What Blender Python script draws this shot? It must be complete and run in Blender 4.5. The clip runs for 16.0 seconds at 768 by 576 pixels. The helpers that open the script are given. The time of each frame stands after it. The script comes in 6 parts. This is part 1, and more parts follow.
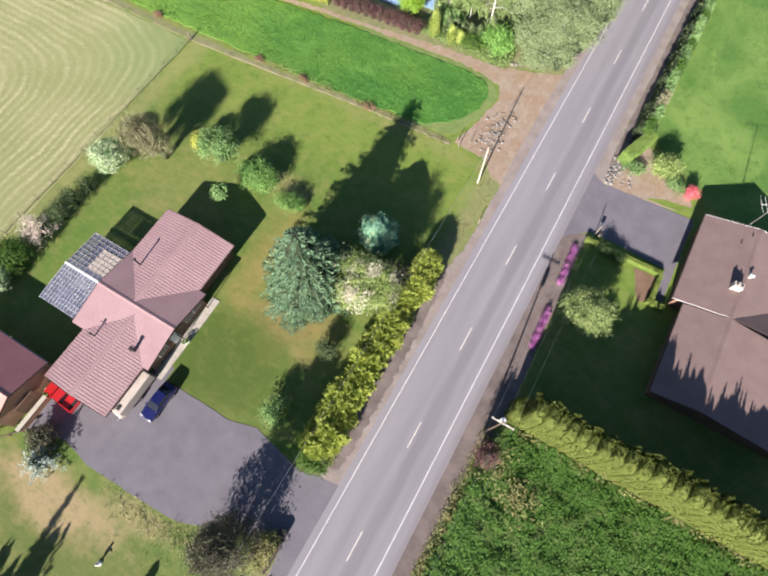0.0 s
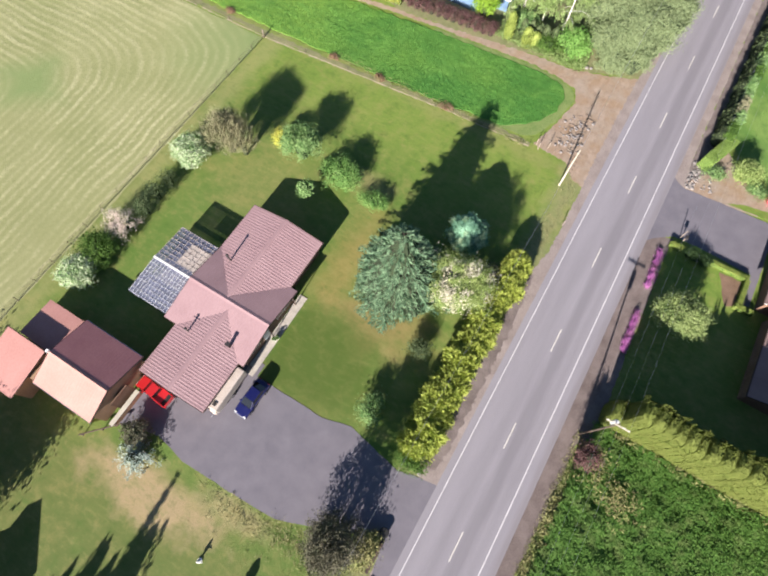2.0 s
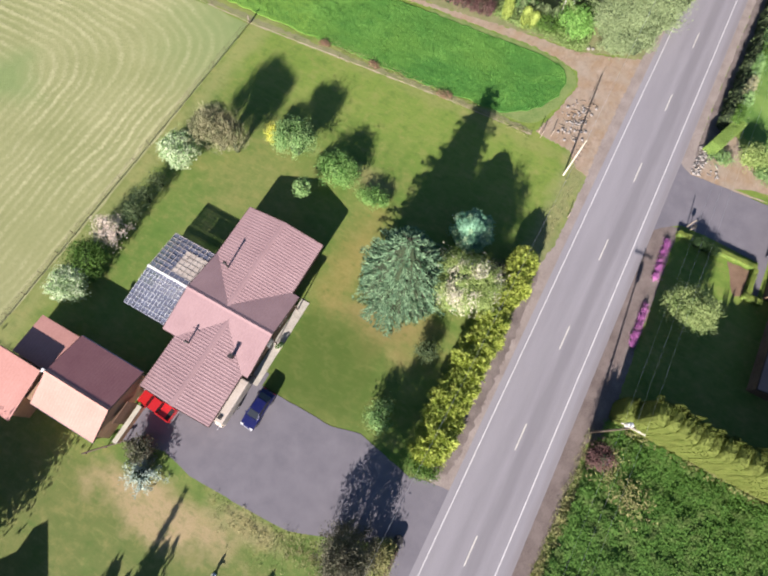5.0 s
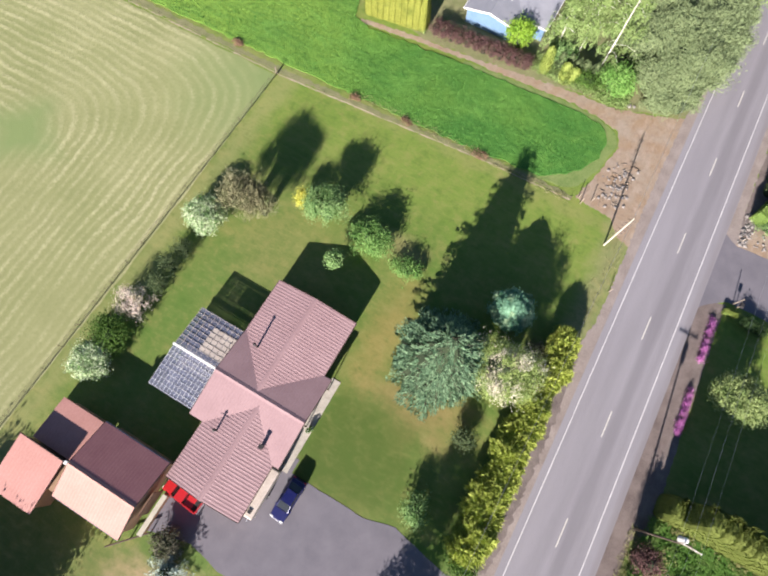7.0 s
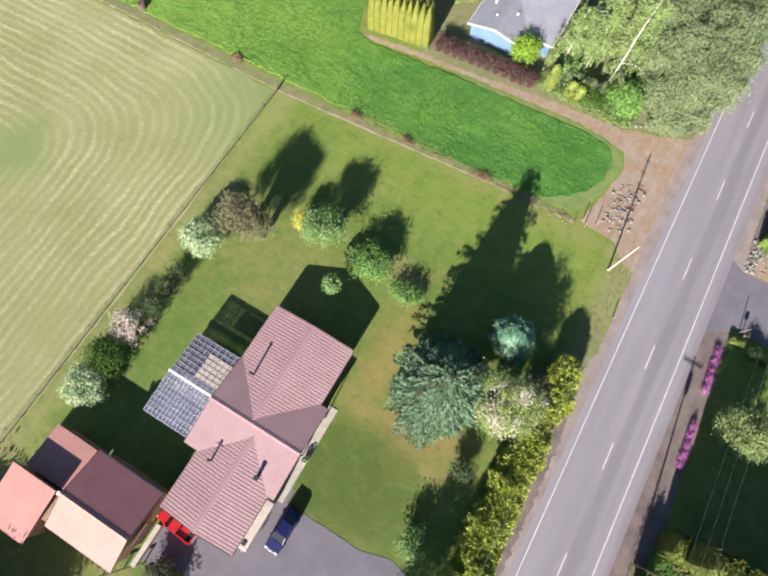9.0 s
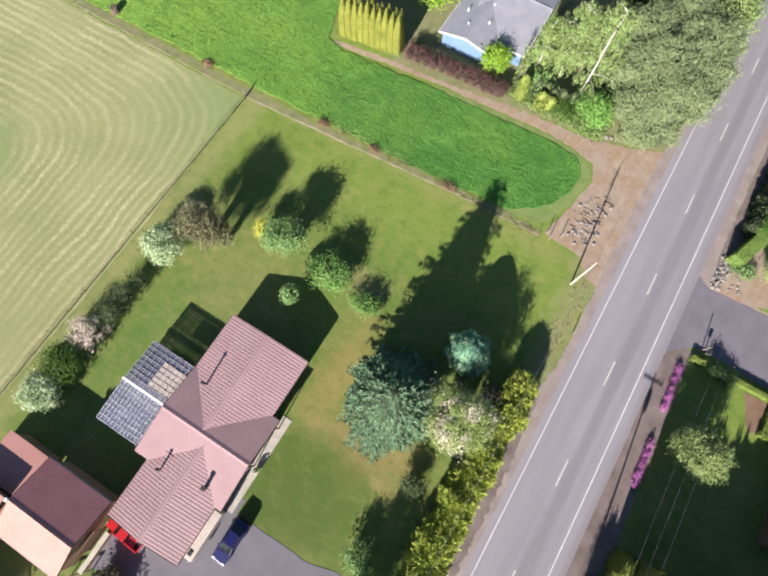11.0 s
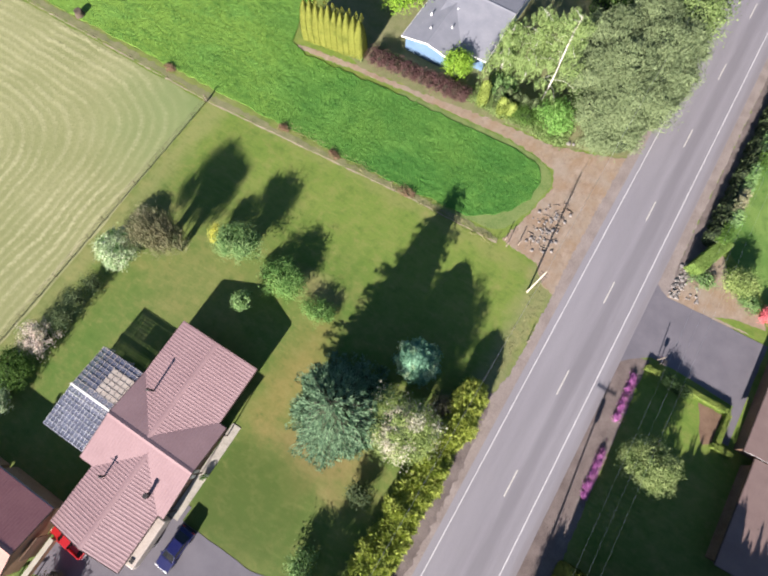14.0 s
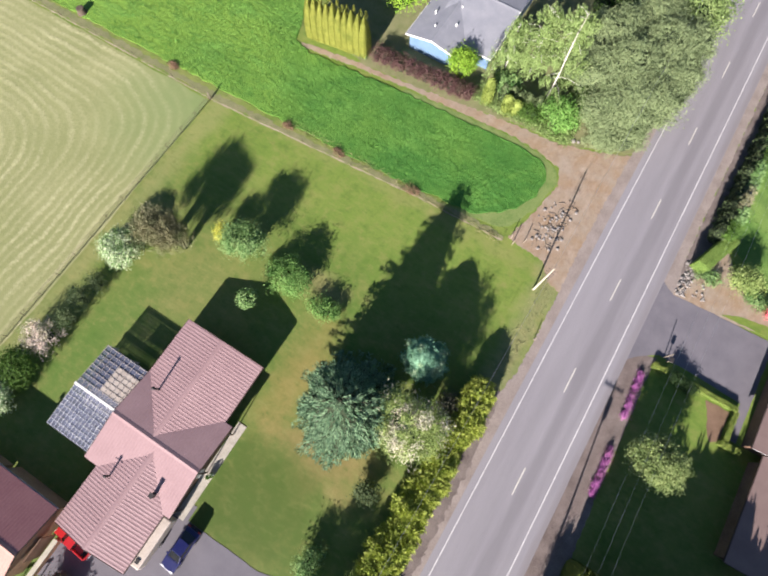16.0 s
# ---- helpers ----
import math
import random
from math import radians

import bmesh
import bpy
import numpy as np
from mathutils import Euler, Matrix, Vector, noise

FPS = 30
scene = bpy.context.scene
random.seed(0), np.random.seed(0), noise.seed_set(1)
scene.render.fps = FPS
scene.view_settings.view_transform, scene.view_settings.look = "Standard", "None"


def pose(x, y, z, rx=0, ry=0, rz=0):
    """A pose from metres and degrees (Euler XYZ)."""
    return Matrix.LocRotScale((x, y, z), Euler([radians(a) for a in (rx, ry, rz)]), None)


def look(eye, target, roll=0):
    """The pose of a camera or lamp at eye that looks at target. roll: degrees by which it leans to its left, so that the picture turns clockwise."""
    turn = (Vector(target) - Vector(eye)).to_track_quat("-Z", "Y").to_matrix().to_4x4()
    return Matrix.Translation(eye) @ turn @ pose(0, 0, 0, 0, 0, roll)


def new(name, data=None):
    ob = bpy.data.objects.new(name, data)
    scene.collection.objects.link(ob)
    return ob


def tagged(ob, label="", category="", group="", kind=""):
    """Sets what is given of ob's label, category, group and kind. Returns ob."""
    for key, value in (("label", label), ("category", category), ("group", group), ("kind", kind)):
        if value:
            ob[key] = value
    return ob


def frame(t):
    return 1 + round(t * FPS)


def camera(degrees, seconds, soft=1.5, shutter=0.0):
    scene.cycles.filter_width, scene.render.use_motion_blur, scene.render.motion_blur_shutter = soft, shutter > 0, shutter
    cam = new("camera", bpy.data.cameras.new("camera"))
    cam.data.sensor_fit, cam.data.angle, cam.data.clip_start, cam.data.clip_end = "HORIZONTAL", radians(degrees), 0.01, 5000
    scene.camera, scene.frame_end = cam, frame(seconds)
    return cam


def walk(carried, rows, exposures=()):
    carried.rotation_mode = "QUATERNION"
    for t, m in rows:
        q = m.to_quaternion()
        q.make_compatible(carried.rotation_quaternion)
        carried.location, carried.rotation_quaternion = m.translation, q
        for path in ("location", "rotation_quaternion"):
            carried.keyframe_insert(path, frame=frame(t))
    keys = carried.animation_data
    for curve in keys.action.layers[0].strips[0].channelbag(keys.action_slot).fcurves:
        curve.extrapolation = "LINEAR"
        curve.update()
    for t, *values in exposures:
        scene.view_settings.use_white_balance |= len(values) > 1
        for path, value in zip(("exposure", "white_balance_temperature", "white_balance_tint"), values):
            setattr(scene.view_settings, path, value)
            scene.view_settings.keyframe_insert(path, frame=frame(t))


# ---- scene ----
cam = camera(76.0, 16.0, soft=2.2)
PATH = [
    (0, (-0.366, -29.74, 54.371), (-0.735, -29.113, 52.508), -0.3),
    (0.5, (-2.753, -30.939, 54.28), (-3.12, -30.306, 52.419), 0.7),
    (1, (-5.845, -32.847, 54.161), (-6.211, -32.206, 52.302), 1.8),
    (1.5, (-8.068, -34.243, 54.119), (-8.436, -33.6, 52.262), 1.7),
    (2, (-9.467, -35.421, 54.062), (-9.829, -34.78, 52.203), 1.7),
    (2.5, (-10.348, -36.626, 53.727), (-10.683, -36.012, 51.853), 1.5),
    (3, (-10.412, -36.953, 53.587), (-10.722, -36.373, 51.698), 1.2),
    (3.5, (-10.372, -36.857, 53.547), (-10.675, -36.279, 51.657), 1.4),
    (6, (-16.751, -29.0, 54.114), (-17.018, -28.441, 52.213), 3.6),
    (6.5, (-19.331, -27.289, 54.337), (-19.6, -26.738, 52.433), 3.7),
    (7, (-20.56, -26.547, 54.323), (-20.83, -25.995, 52.419), 3.9),
    (7.5, (-21.554, -25.547, 54.499), (-21.821, -25.003, 52.593), 3.9),
    (8, (-22.169, -24.817, 54.54), (-22.435, -24.276, 52.633), 4.0),
    (8.5, (-22.445, -24.289, 54.509), (-22.712, -23.751, 52.602), 3.8),
    (9, (-21.824, -23.275, 54.497), (-22.099, -22.746, 52.588), 3.1),
    (9.5, (-20.739, -22.326, 54.478), (-21.021, -21.8, 52.57), 2.9),
    (10, (-19.473, -20.832, 54.722), (-19.765, -20.324, 52.81), 1.6),
    (12.5, (-16.084, -17.885, 54.793), (-16.381, -17.379, 52.881), 1.3),
    (13, (-14.867, -16.828, 54.7), (-15.172, -16.335, 52.786), -0.2),
    (13.5, (-13.697, -15.712, 54.651), (-14.001, -15.218, 52.737), -0.1),
    (14, (-13.539, -15.386, 54.73), (-13.846, -14.889, 52.818), 0.4),
    (14.5, (-14.595, -15.84, 54.859), (-14.895, -15.343, 52.945), 0.9),
    (15, (-15.391, -16.671, 54.704), (-15.686, -16.164, 52.792), 1.4),
    (15.5, (-14.991, -16.452, 54.599), (-15.295, -15.954, 52.686), 0.3),
    (16, (-14.205, -16.169, 54.352), (-14.506, -15.661, 52.441), 1.3),
]
EXPOSURES = [(0, 1.48, 6250, 17.0), (2.5, 1.45, 6250, 17.0), (6.5, 1.43, 6250, 17.0), (10, 1.43, 6250, 17.0), (13, 1.38, 6250, 17.0), (16, 1.41, 6250, 17.0)]
EDGE_WEST, EDGE_EAST = -3.42, 3.10
walk(cam, [(t, look(eye, target, roll)) for t, eye, target, roll in PATH], EXPOSURES)

# ---- world, sun, exposure ----
SUN_TAN, SUN_DX = 0.41, -0.08          # height over length of the shadows, and their drift across the road
sun_way = Vector((SUN_DX, 1.0, -SUN_TAN)).normalized()
world = bpy.data.worlds.new("sky")
scene.world = world
world.use_nodes = True
wn = world.node_tree
sky = wn.nodes.new("ShaderNodeTexSky")
sky.sky_type, sky.sun_disc = "NISHITA", False
sky.sun_elevation = math.atan(SUN_TAN)
sky.sun_rotation = math.atan2(-sun_way.x, -sun_way.y)
sky.air_density, sky.dust_density, sky.ozone_density = 1.0, 0.4, 3.0
wn.nodes["Background"].inputs["Strength"].default_value = 0.039
wn.links.new(sky.outputs[0], wn.nodes["Background"].inputs["Color"])
lamp = bpy.data.lights.new("sun", "SUN")
lamp.energy, lamp.angle, lamp.color = 5.0, radians(0.5), (1.0, 0.93, 0.83)
sun = new("sun", lamp)
sun.matrix_world = look((0, 0, 60), Vector((0, 0, 60)) + sun_way)

# ---- materials ----


class Nodes:
    """A small helper round a material's node tree."""

    def __init__(self, name):
        self.mat = bpy.data.materials.new(name)
        self.mat.use_nodes = True
        self.tree = self.mat.node_tree
        self.bsdf = self.tree.nodes["Principled BSDF"]
        self.out = self.tree.nodes["Material Output"]
        self.geo = self.add("ShaderNodeNewGeometry")
        self.pos = self.geo.outputs["Position"]

    def add(self, kind, **values):
        n = self.tree.nodes.new(kind)
        for k, v in values.items():
            n.inputs[k].default_value = v
        return n

    def link(self, a, b):
        self.tree.links.new(a, b)

    def noise(self, scale, detail=4.0, rough=0.55, vector=None, distort=0.0):
        n = self.add("ShaderNodeTexNoise", Scale=scale, Detail=detail, Roughness=rough, Distortion=distort)
        self.link(vector or self.pos, n.inputs["Vector"])
        return n.outputs["Fac"]

    def scaled(self, x, y, z, turn=0.0):
        n = self.add("ShaderNodeMapping", Scale=(x, y, z), Rotation=(0, 0, radians(turn)))
        self.link(self.pos, n.inputs["Vector"])
        return n.outputs["Vector"]

    def steps(self, fac, lo, hi):
        n = self.add("ShaderNodeMapRange")
        n.inputs["From Min"].default_value, n.inputs["From Max"].default_value = lo, hi
        self.link(fac, n.inputs["Value"])
        return n.outputs["Result"]

    def math(self, op, a, b=0.0):
        n = self.tree.nodes.new("ShaderNodeMath")
        n.operation = op
        for k, v in ((0, a), (1, b)):
            if isinstance(v, (int, float)):
                n.inputs[k].default_value = v
            else:
                self.link(v, n.inputs[k])
        return n.outputs[0]

    def mix(self, fac, a, b):
        n = self.tree.nodes.new("ShaderNodeMix")
        n.data_type = "RGBA"
        for k, v in ((0, fac), (6, a), (7, b)):
            if isinstance(v, (int, float)):
                n.inputs[k].default_value = v
            elif isinstance(v, tuple):
                n.inputs[k].default_value = (*v, 1.0)
            else:
                self.link(v, n.inputs[k])
        return n.outputs[2]

    def axes(self):
        n = self.add("ShaderNodeSeparateXYZ")
        self.link(self.pos, n.inputs[0])
        return n.outputs

    def bump(self, fac, strength, distance):
        n = self.add("ShaderNodeBump", Strength=strength, Distance=distance)
        self.link(fac, n.inputs["Height"])
        self.link(n.outputs[0], self.bsdf.inputs["Normal"])

    def done(self, colour, rough=0.8, metal=0.0, spec=0.3):
        if isinstance(colour, tuple):
            self.bsdf.inputs["Base Color"].default_value = (*colour, 1)
        else:
            self.link(colour, self.bsdf.inputs["Base Color"])
        self.bsdf.inputs["Roughness"].default_value = rough
        self.bsdf.inputs["Metallic"].default_value = metal
        self.bsdf.inputs["Specular IOR Level"].default_value = spec
        return self.mat


def worn(name, a, b, fine=8.0, wide=0.6, rough=0.8, metal=0.0, relief=0.02, spec=0.3):
    """A surface that varies between two colours at two scales, with fine relief."""
    n = Nodes(name)
    f = n.math("ADD", n.math("MULTIPLY", n.noise(fine, 6), 0.5), n.math("MULTIPLY", n.noise(wide, 3), 0.5))
    c = n.mix(n.steps(f, 0.35, 0.65), a, b)
    if relief:
        n.bump(n.noise(fine * 2, 4), 0.5, relief)
    return n.done(c, rough, metal, spec)


def leafy(name, a, b, c, rough=0.6, through_light=0.25):
    """Foliage: each leaf has a tint of its own, with wide drifts of colour over the crown."""
    n = Nodes(name)
    r = n.geo.outputs["Random Per Island"]
    col = n.mix(r, a, b)
    col = n.mix(n.steps(n.noise(0.9, 3), 0.5, 0.72), col, c)
    mat = n.done(col, rough, 0, 0.12)
    back = n.add("ShaderNodeBsdfTranslucent")
    n.link(col, back.inputs["Color"])
    both = n.add("ShaderNodeMixShader", Fac=through_light)
    n.link(n.bsdf.outputs[0], both.inputs[1])
    n.link(back.outputs[0], both.inputs[2])
    n.link(both.outputs[0], n.out.inputs["Surface"])
    return mat


def grass_material():
    n = Nodes("lawn grass")
    x, y, _ = n.axes()

    def spot(cx, cy, rx, ry, ragged, scale, inner, outer):
        """How far a point lies inside a ragged oval of turf."""
        dx, dy = n.math("DIVIDE", n.math("SUBTRACT", x, cx), rx), n.math("DIVIDE", n.math("SUBTRACT", y, cy), ry)
        d = n.math("SQRT", n.math("ADD", n.math("MULTIPLY", dx, dx), n.math("MULTIPLY", dy, dy)))
        d = n.math("ADD", d, n.math("MULTIPLY", n.math("SUBTRACT", n.noise(scale, 5, 0.6), 0.5), ragged))
        return n.steps(d, outer, inner)

    wide, mid = n.noise(0.06, 3, 0.6), n.noise(0.17, 4, 0.55)
    brushed = n.noise(0.9, 6, 0.62, n.scaled(0.7, 2.2, 1.0, 24))
    fine = n.noise(4.5, 6, 0.75)
    col = n.mix(n.steps(wide, 0.36, 0.64), (0.088, 0.162, 0.028), (0.148, 0.198, 0.046))
    col = n.mix(n.math("MULTIPLY", n.steps(mid, 0.48, 0.68), 0.5), col, (0.250, 0.240, 0.080))
    # brighter mown turf towards the meadow, paler behind the house
    col = n.mix(n.math("MULTIPLY", n.steps(n.math("ADD", y, n.math("MULTIPLY", n.noise(0.15, 3, 0.6), 8.0)), -3.0, 8.0), 0.55), col, (0.185, 0.270, 0.044))
    col = n.mix(n.math("MULTIPLY", spot(-41.0, -13.0, 9.0, 9.0, 1.2, 0.25, 0.4, 1.3), 0.5), col, (0.205, 0.210, 0.072))
    # coarser, darker turf south of the drive
    col = n.mix(n.math("MULTIPLY", n.steps(n.math("ADD", y, n.math("MULTIPLY", n.noise(0.2, 4, 0.6), 8.0)), -40.0, -46.0), 0.75), col, (0.118, 0.140, 0.038))
    # worn, straw-coloured turf south of the drive
    col = n.mix(n.math("MULTIPLY", spot(-29.0, -48.4, 9.5, 3.0, 1.5, 0.35, 0.45, 1.10), 0.85), col, (0.400, 0.292, 0.165))
    col = n.mix(n.math("MULTIPLY", spot(-20.5, -45.4, 5.0, 1.6, 1.6, 0.5, 0.4, 1.15), 0.7), col, (0.330, 0.275, 0.140))
    # dry turf between the house and the spruce, and along the hedge
    col = n.mix(n.math("MULTIPLY", spot(-18.3, -20.8, 8.0, 4.6, 1.5, 0.4, 0.3, 1.10), 0.8), col, (0.262, 0.192, 0.076))
    col = n.mix(n.math("MULTIPLY", spot(-25.5, -15.5, 3.0, 9.5, 1.3, 0.4, 0.3, 1.15), 0.75), col, (0.275, 0.215, 0.070))
    col = n.mix(n.math("MULTIPLY", spot(-29.0, -5.6, 4.2, 2.2, 1.4, 0.4, 0.3, 1.10), 0.55), col, (0.330, 0.270, 0.130))
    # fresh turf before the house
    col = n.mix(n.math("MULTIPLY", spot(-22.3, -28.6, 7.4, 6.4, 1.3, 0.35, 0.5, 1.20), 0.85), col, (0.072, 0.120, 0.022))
    col = n.mix(n.math("MULTIPLY", spot(-46.5, -22.0, 3.2, 8.5, 1.2, 0.3, 0.4, 1.2), 0.6), col, (0.098, 0.176, 0.034))
    # old mowing marks: drifts of yellowed and of lush turf
    drift = n.noise(0.33, 6, 0.68, n.scaled(1.0, 1.5, 1.0, 40))
    col = n.mix(n.math("MULTIPLY", n.steps(drift, 0.52, 0.74), 0.4), col, (0.300, 0.250, 0.092))
    col = n.mix(n.math("MULTIPLY", n.steps(drift, 0.45, 0.30), 0.45), col, (0.078, 0.155, 0.024))
    # bleached turf along the field's fence
    d = n.math("ADD", n.math("ABSOLUTE", n.math("ADD", x, 54.2)), n.math("MULTIPLY", n.math("SUBTRACT", n.noise(0.25, 5, 0.65), 0.5), 4.0))
    col = n.mix(n.math("MULTIPLY", n.steps(d, 2.6, 0.4), 0.45), col, (0.32, 0.295, 0.130))
    # dry turf along the north fence and the road's verge
    d = n.math("ADD", n.math("ABSOLUTE", n.math("SUBTRACT", y, 9.6)), n.math("MULTIPLY", n.math("SUBTRACT", n.noise(0.25, 5, 0.65), 0.5), 5.0))
    col = n.mix(n.math("MULTIPLY", n.steps(d, 1.4, 0.2), 0.25), col, (0.30, 0.255, 0.115))
    d = n.math("ADD", n.math("ABSOLUTE", n.math("ADD", x, 6.6)), n.math("MULTIPLY", n.math("SUBTRACT", n.noise(0.4, 5, 0.65), 0.5), 4.0))
    col = n.mix(n.math("MULTIPLY", n.steps(d, 2.6, 0.6), 0.6), col, (0.27, 0.240, 0.135))
    blot = n.noise(0.75, 7, 0.68)
    col = n.mix(n.math("MULTIPLY", n.steps(blot, 0.52, 0.70), 0.42), col, (0.285, 0.250, 0.092))
    col = n.mix(n.math("MULTIPLY", n.steps(blot, 0.47, 0.30), 0.50), col, (0.062, 0.122, 0.020))
    # the mower's brushed streaks, then single tufts
    col = n.mix(n.math("MULTIPLY", n.steps(brushed, 0.54, 0.74), 0.35), col, (0.300, 0.280, 0.105))
    col = n.mix(n.math("MULTIPLY", n.steps(brushed, 0.46, 0.28), 0.38), col, (0.075, 0.140, 0.026))
    col = n.mix(n.math("MULTIPLY", n.steps(fine, 0.46, 0.80), 0.38), col, (0.085, 0.122, 0.030))
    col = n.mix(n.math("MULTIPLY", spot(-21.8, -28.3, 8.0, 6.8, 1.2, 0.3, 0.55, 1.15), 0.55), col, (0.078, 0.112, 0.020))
    n.bump(n.noise(14, 5, 0.7), 0.7, 0.05)
    return n.done(col, 0.7, 0, 0.18)


def hay_material():
    """A mown field: pale swathes that follow the fences and turn round its corner."""
    n = Nodes("mown hay field")
    x, y, _ = n.axes()
    u = n.math("DIVIDE", n.math("MAXIMUM", n.math("ADD", x, 110.0), 1.0), 60.0)
    v = n.math("DIVIDE", n.math("MAXIMUM", n.math("ADD", y, 46.5), 1.0), 60.0)
    r = n.math("MULTIPLY", n.math("POWER", n.math("ADD", n.math("POWER", u, 12.0), n.math("POWER", v, 12.0)), 1 / 12), 60.0)
    near = n.math("ADD", n.math("ABSOLUTE", n.math("ADD", x, 78.6)), n.math("ABSOLUTE", n.math("ADD", y, 16.0)))
    core = n.steps(n.math("ADD", near, n.math("MULTIPLY", n.noise(0.2, 4, 0.6), 6.0)), 5.0, 11.0)
    dx, dy = n.math("ADD", x, 55.5), n.math("SUBTRACT", y, 8.0)
    turn = n.math("SQRT", n.math("ADD", n.math("MULTIPLY", dx, dx), n.math("MULTIPLY", dy, dy)))
    core = n.math("MULTIPLY", core, n.steps(n.math("ADD", turn, n.math("MULTIPLY", n.noise(0.25, 4, 0.6), 8.0)), 6.0, 20.0))
    r = n.math("ADD", r, n.math("MULTIPLY", n.noise(0.10, 3, 0.5), 2.2))
    r = n.math("ADD", r, n.math("MULTIPLY", n.noise(2.6, 5, 0.65), 0.75))
    s = n.math("SINE", n.math("MULTIPLY", r, 5.5))
    pair = n.math("SINE", n.math("ADD", n.math("MULTIPLY", r, 2.75), 0.6))
    broken = n.math("MULTIPLY", n.steps(n.noise(1.7, 6, 0.75), 0.30, 0.68), n.steps(n.noise(0.08, 3, 0.6), 0.28, 0.62))
    s = n.math("MULTIPLY", n.math("MULTIPLY", n.steps(n.math("ADD", s, n.math("MULTIPLY", pair, 0.35)), -0.4, 1.3), broken), core)
    col = n.mix(n.steps(n.noise(0.09, 4, 0.6), 0.35, 0.68), (0.262, 0.278, 0.118), (0.352, 0.350, 0.172))
    col = n.mix(n.math("MULTIPLY", n.steps(n.noise(2.6, 5, 0.65), 0.42, 0.70), 0.5), col, (0.19, 0.215, 0.085))
    col = n.mix(n.math("MULTIPLY", n.steps(n.math("ADD", y, n.math("MULTIPLY", n.noise(0.1, 3, 0.6), 14.0)), 6.0, -26.0), 0.5), col, (0.220, 0.232, 0.098))
    col = n.mix(core, (0.205, 0.262, 0.100), col)
    col = n.mix(n.math("MULTIPLY", n.math("MULTIPLY", s, n.steps(n.noise(3.2, 5, 0.7), 0.26, 0.58)), 0.95), col, (0.62, 0.57, 0.35))
    n.bump(n.math("ADD", n.math("MULTIPLY", s, 0.6), n.noise(12, 4)), 0.6, 0.08)
    return n.done(col, 0.9, 0, 0.15)


def meadow_material():
    n = Nodes("tall meadow grass")
    swirl = n.noise(0.5, 6, 0.65, n.scaled(1.0, 2.4, 1.0, 20), 1.2)
    x, y, _ = n.axes()
    west = n.math("ADD", n.steps(x, -30.0, -68.0), n.math("MULTIPLY", n.math("SUBTRACT", n.noise(0.09, 4, 0.6), 0.5), 1.8))
    col = n.mix(west, (0.068, 0.205, 0.034), (0.192, 0.340, 0.050))
    col = n.mix(n.math("MULTIPLY", n.steps(swirl, 0.48, 0.70), 0.65), col, (0.036, 0.122, 0.020))
    lit = n.noise(0.22, 5, 0.6, n.scaled(1.0, 2.0, 1.0, 20), 0.8)
    col = n.mix(n.math("MULTIPLY", n.steps(lit, 0.50, 0.70), 0.6), col, (0.150, 0.330, 0.060))
    col = n.mix(n.math("MULTIPLY", n.steps(n.noise(2.6, 5, 0.7, n.scaled(0.6, 1.6, 1.0, 20)), 0.52, 0.8), 0.35), col, (0.20, 0.34, 0.09))
    n.bump(n.math("ADD", swirl, n.noise(9, 5)), 0.8, 0.25)
    return n.done(col, 0.85, 0, 0.2)


def asphalt_material():
    n = Nodes("weathered road asphalt")
    x, y, _ = n.axes()
    col = n.mix(n.steps(n.noise(0.12, 4, 0.6, n.scaled(4.0, 0.5, 1.0)), 0.3, 0.7), (0.245, 0.230, 0.245), (0.292, 0.276, 0.292))
    # the darker, wide band east of the dashes, and fainter wheel paths
    def band(cx, half, soft, weight, c):
        d = n.math("ADD", n.math("ABSOLUTE", n.math("SUBTRACT", x, cx)), n.math("MULTIPLY", n.math("SUBTRACT", n.noise(0.25, 4, 0.6, n.scaled(3.0, 0.3, 1.0)), 0.5), 1.3))
        return n.mix(n.math("MULTIPLY", n.steps(d, half + soft, half - soft), weight), col, c)

    col = band(0.95, 0.70, 0.35, 0.42, (0.135, 0.126, 0.134))
    col = band(2.45, 0.45, 0.40, 0.20, (0.14, 0.132, 0.138))
    col = band(-1.15, 0.50, 0.45, 0.16, (0.15, 0.142, 0.148))
    col = band(4.3, 0.35, 0.35, 0.45, (0.175, 0.152, 0.150))
    col = n.mix(n.math("MULTIPLY", n.steps(n.noise(30, 5, 0.8), 0.45, 0.7), 0.35), col, (0.12, 0.115, 0.118))
    n.bump(n.noise(60, 3), 0.35, 0.01)
    return n.done(col, 0.85, 0, 0.25)




def pasture_material():
    n = Nodes("bright rough pasture grass")
    col = n.mix(n.steps(n.noise(0.10, 4, 0.6, distort=0.8), 0.36, 0.64), (0.085, 0.190, 0.036), (0.180, 0.285, 0.066))
    col = n.mix(n.math("MULTIPLY", n.steps(n.noise(0.45, 5, 0.7, distort=0.6), 0.50, 0.70), 0.6), col, (0.055, 0.135, 0.028))
    col = n.mix(n.math("MULTIPLY", n.steps(n.noise(5, 6, 0.7), 0.45, 0.8), 0.4), col, (0.23, 0.33, 0.10))
    n.bump(n.noise(8, 5, 0.7), 0.7, 0.12)
    return n.done(col, 0.9, 0, 0.15)


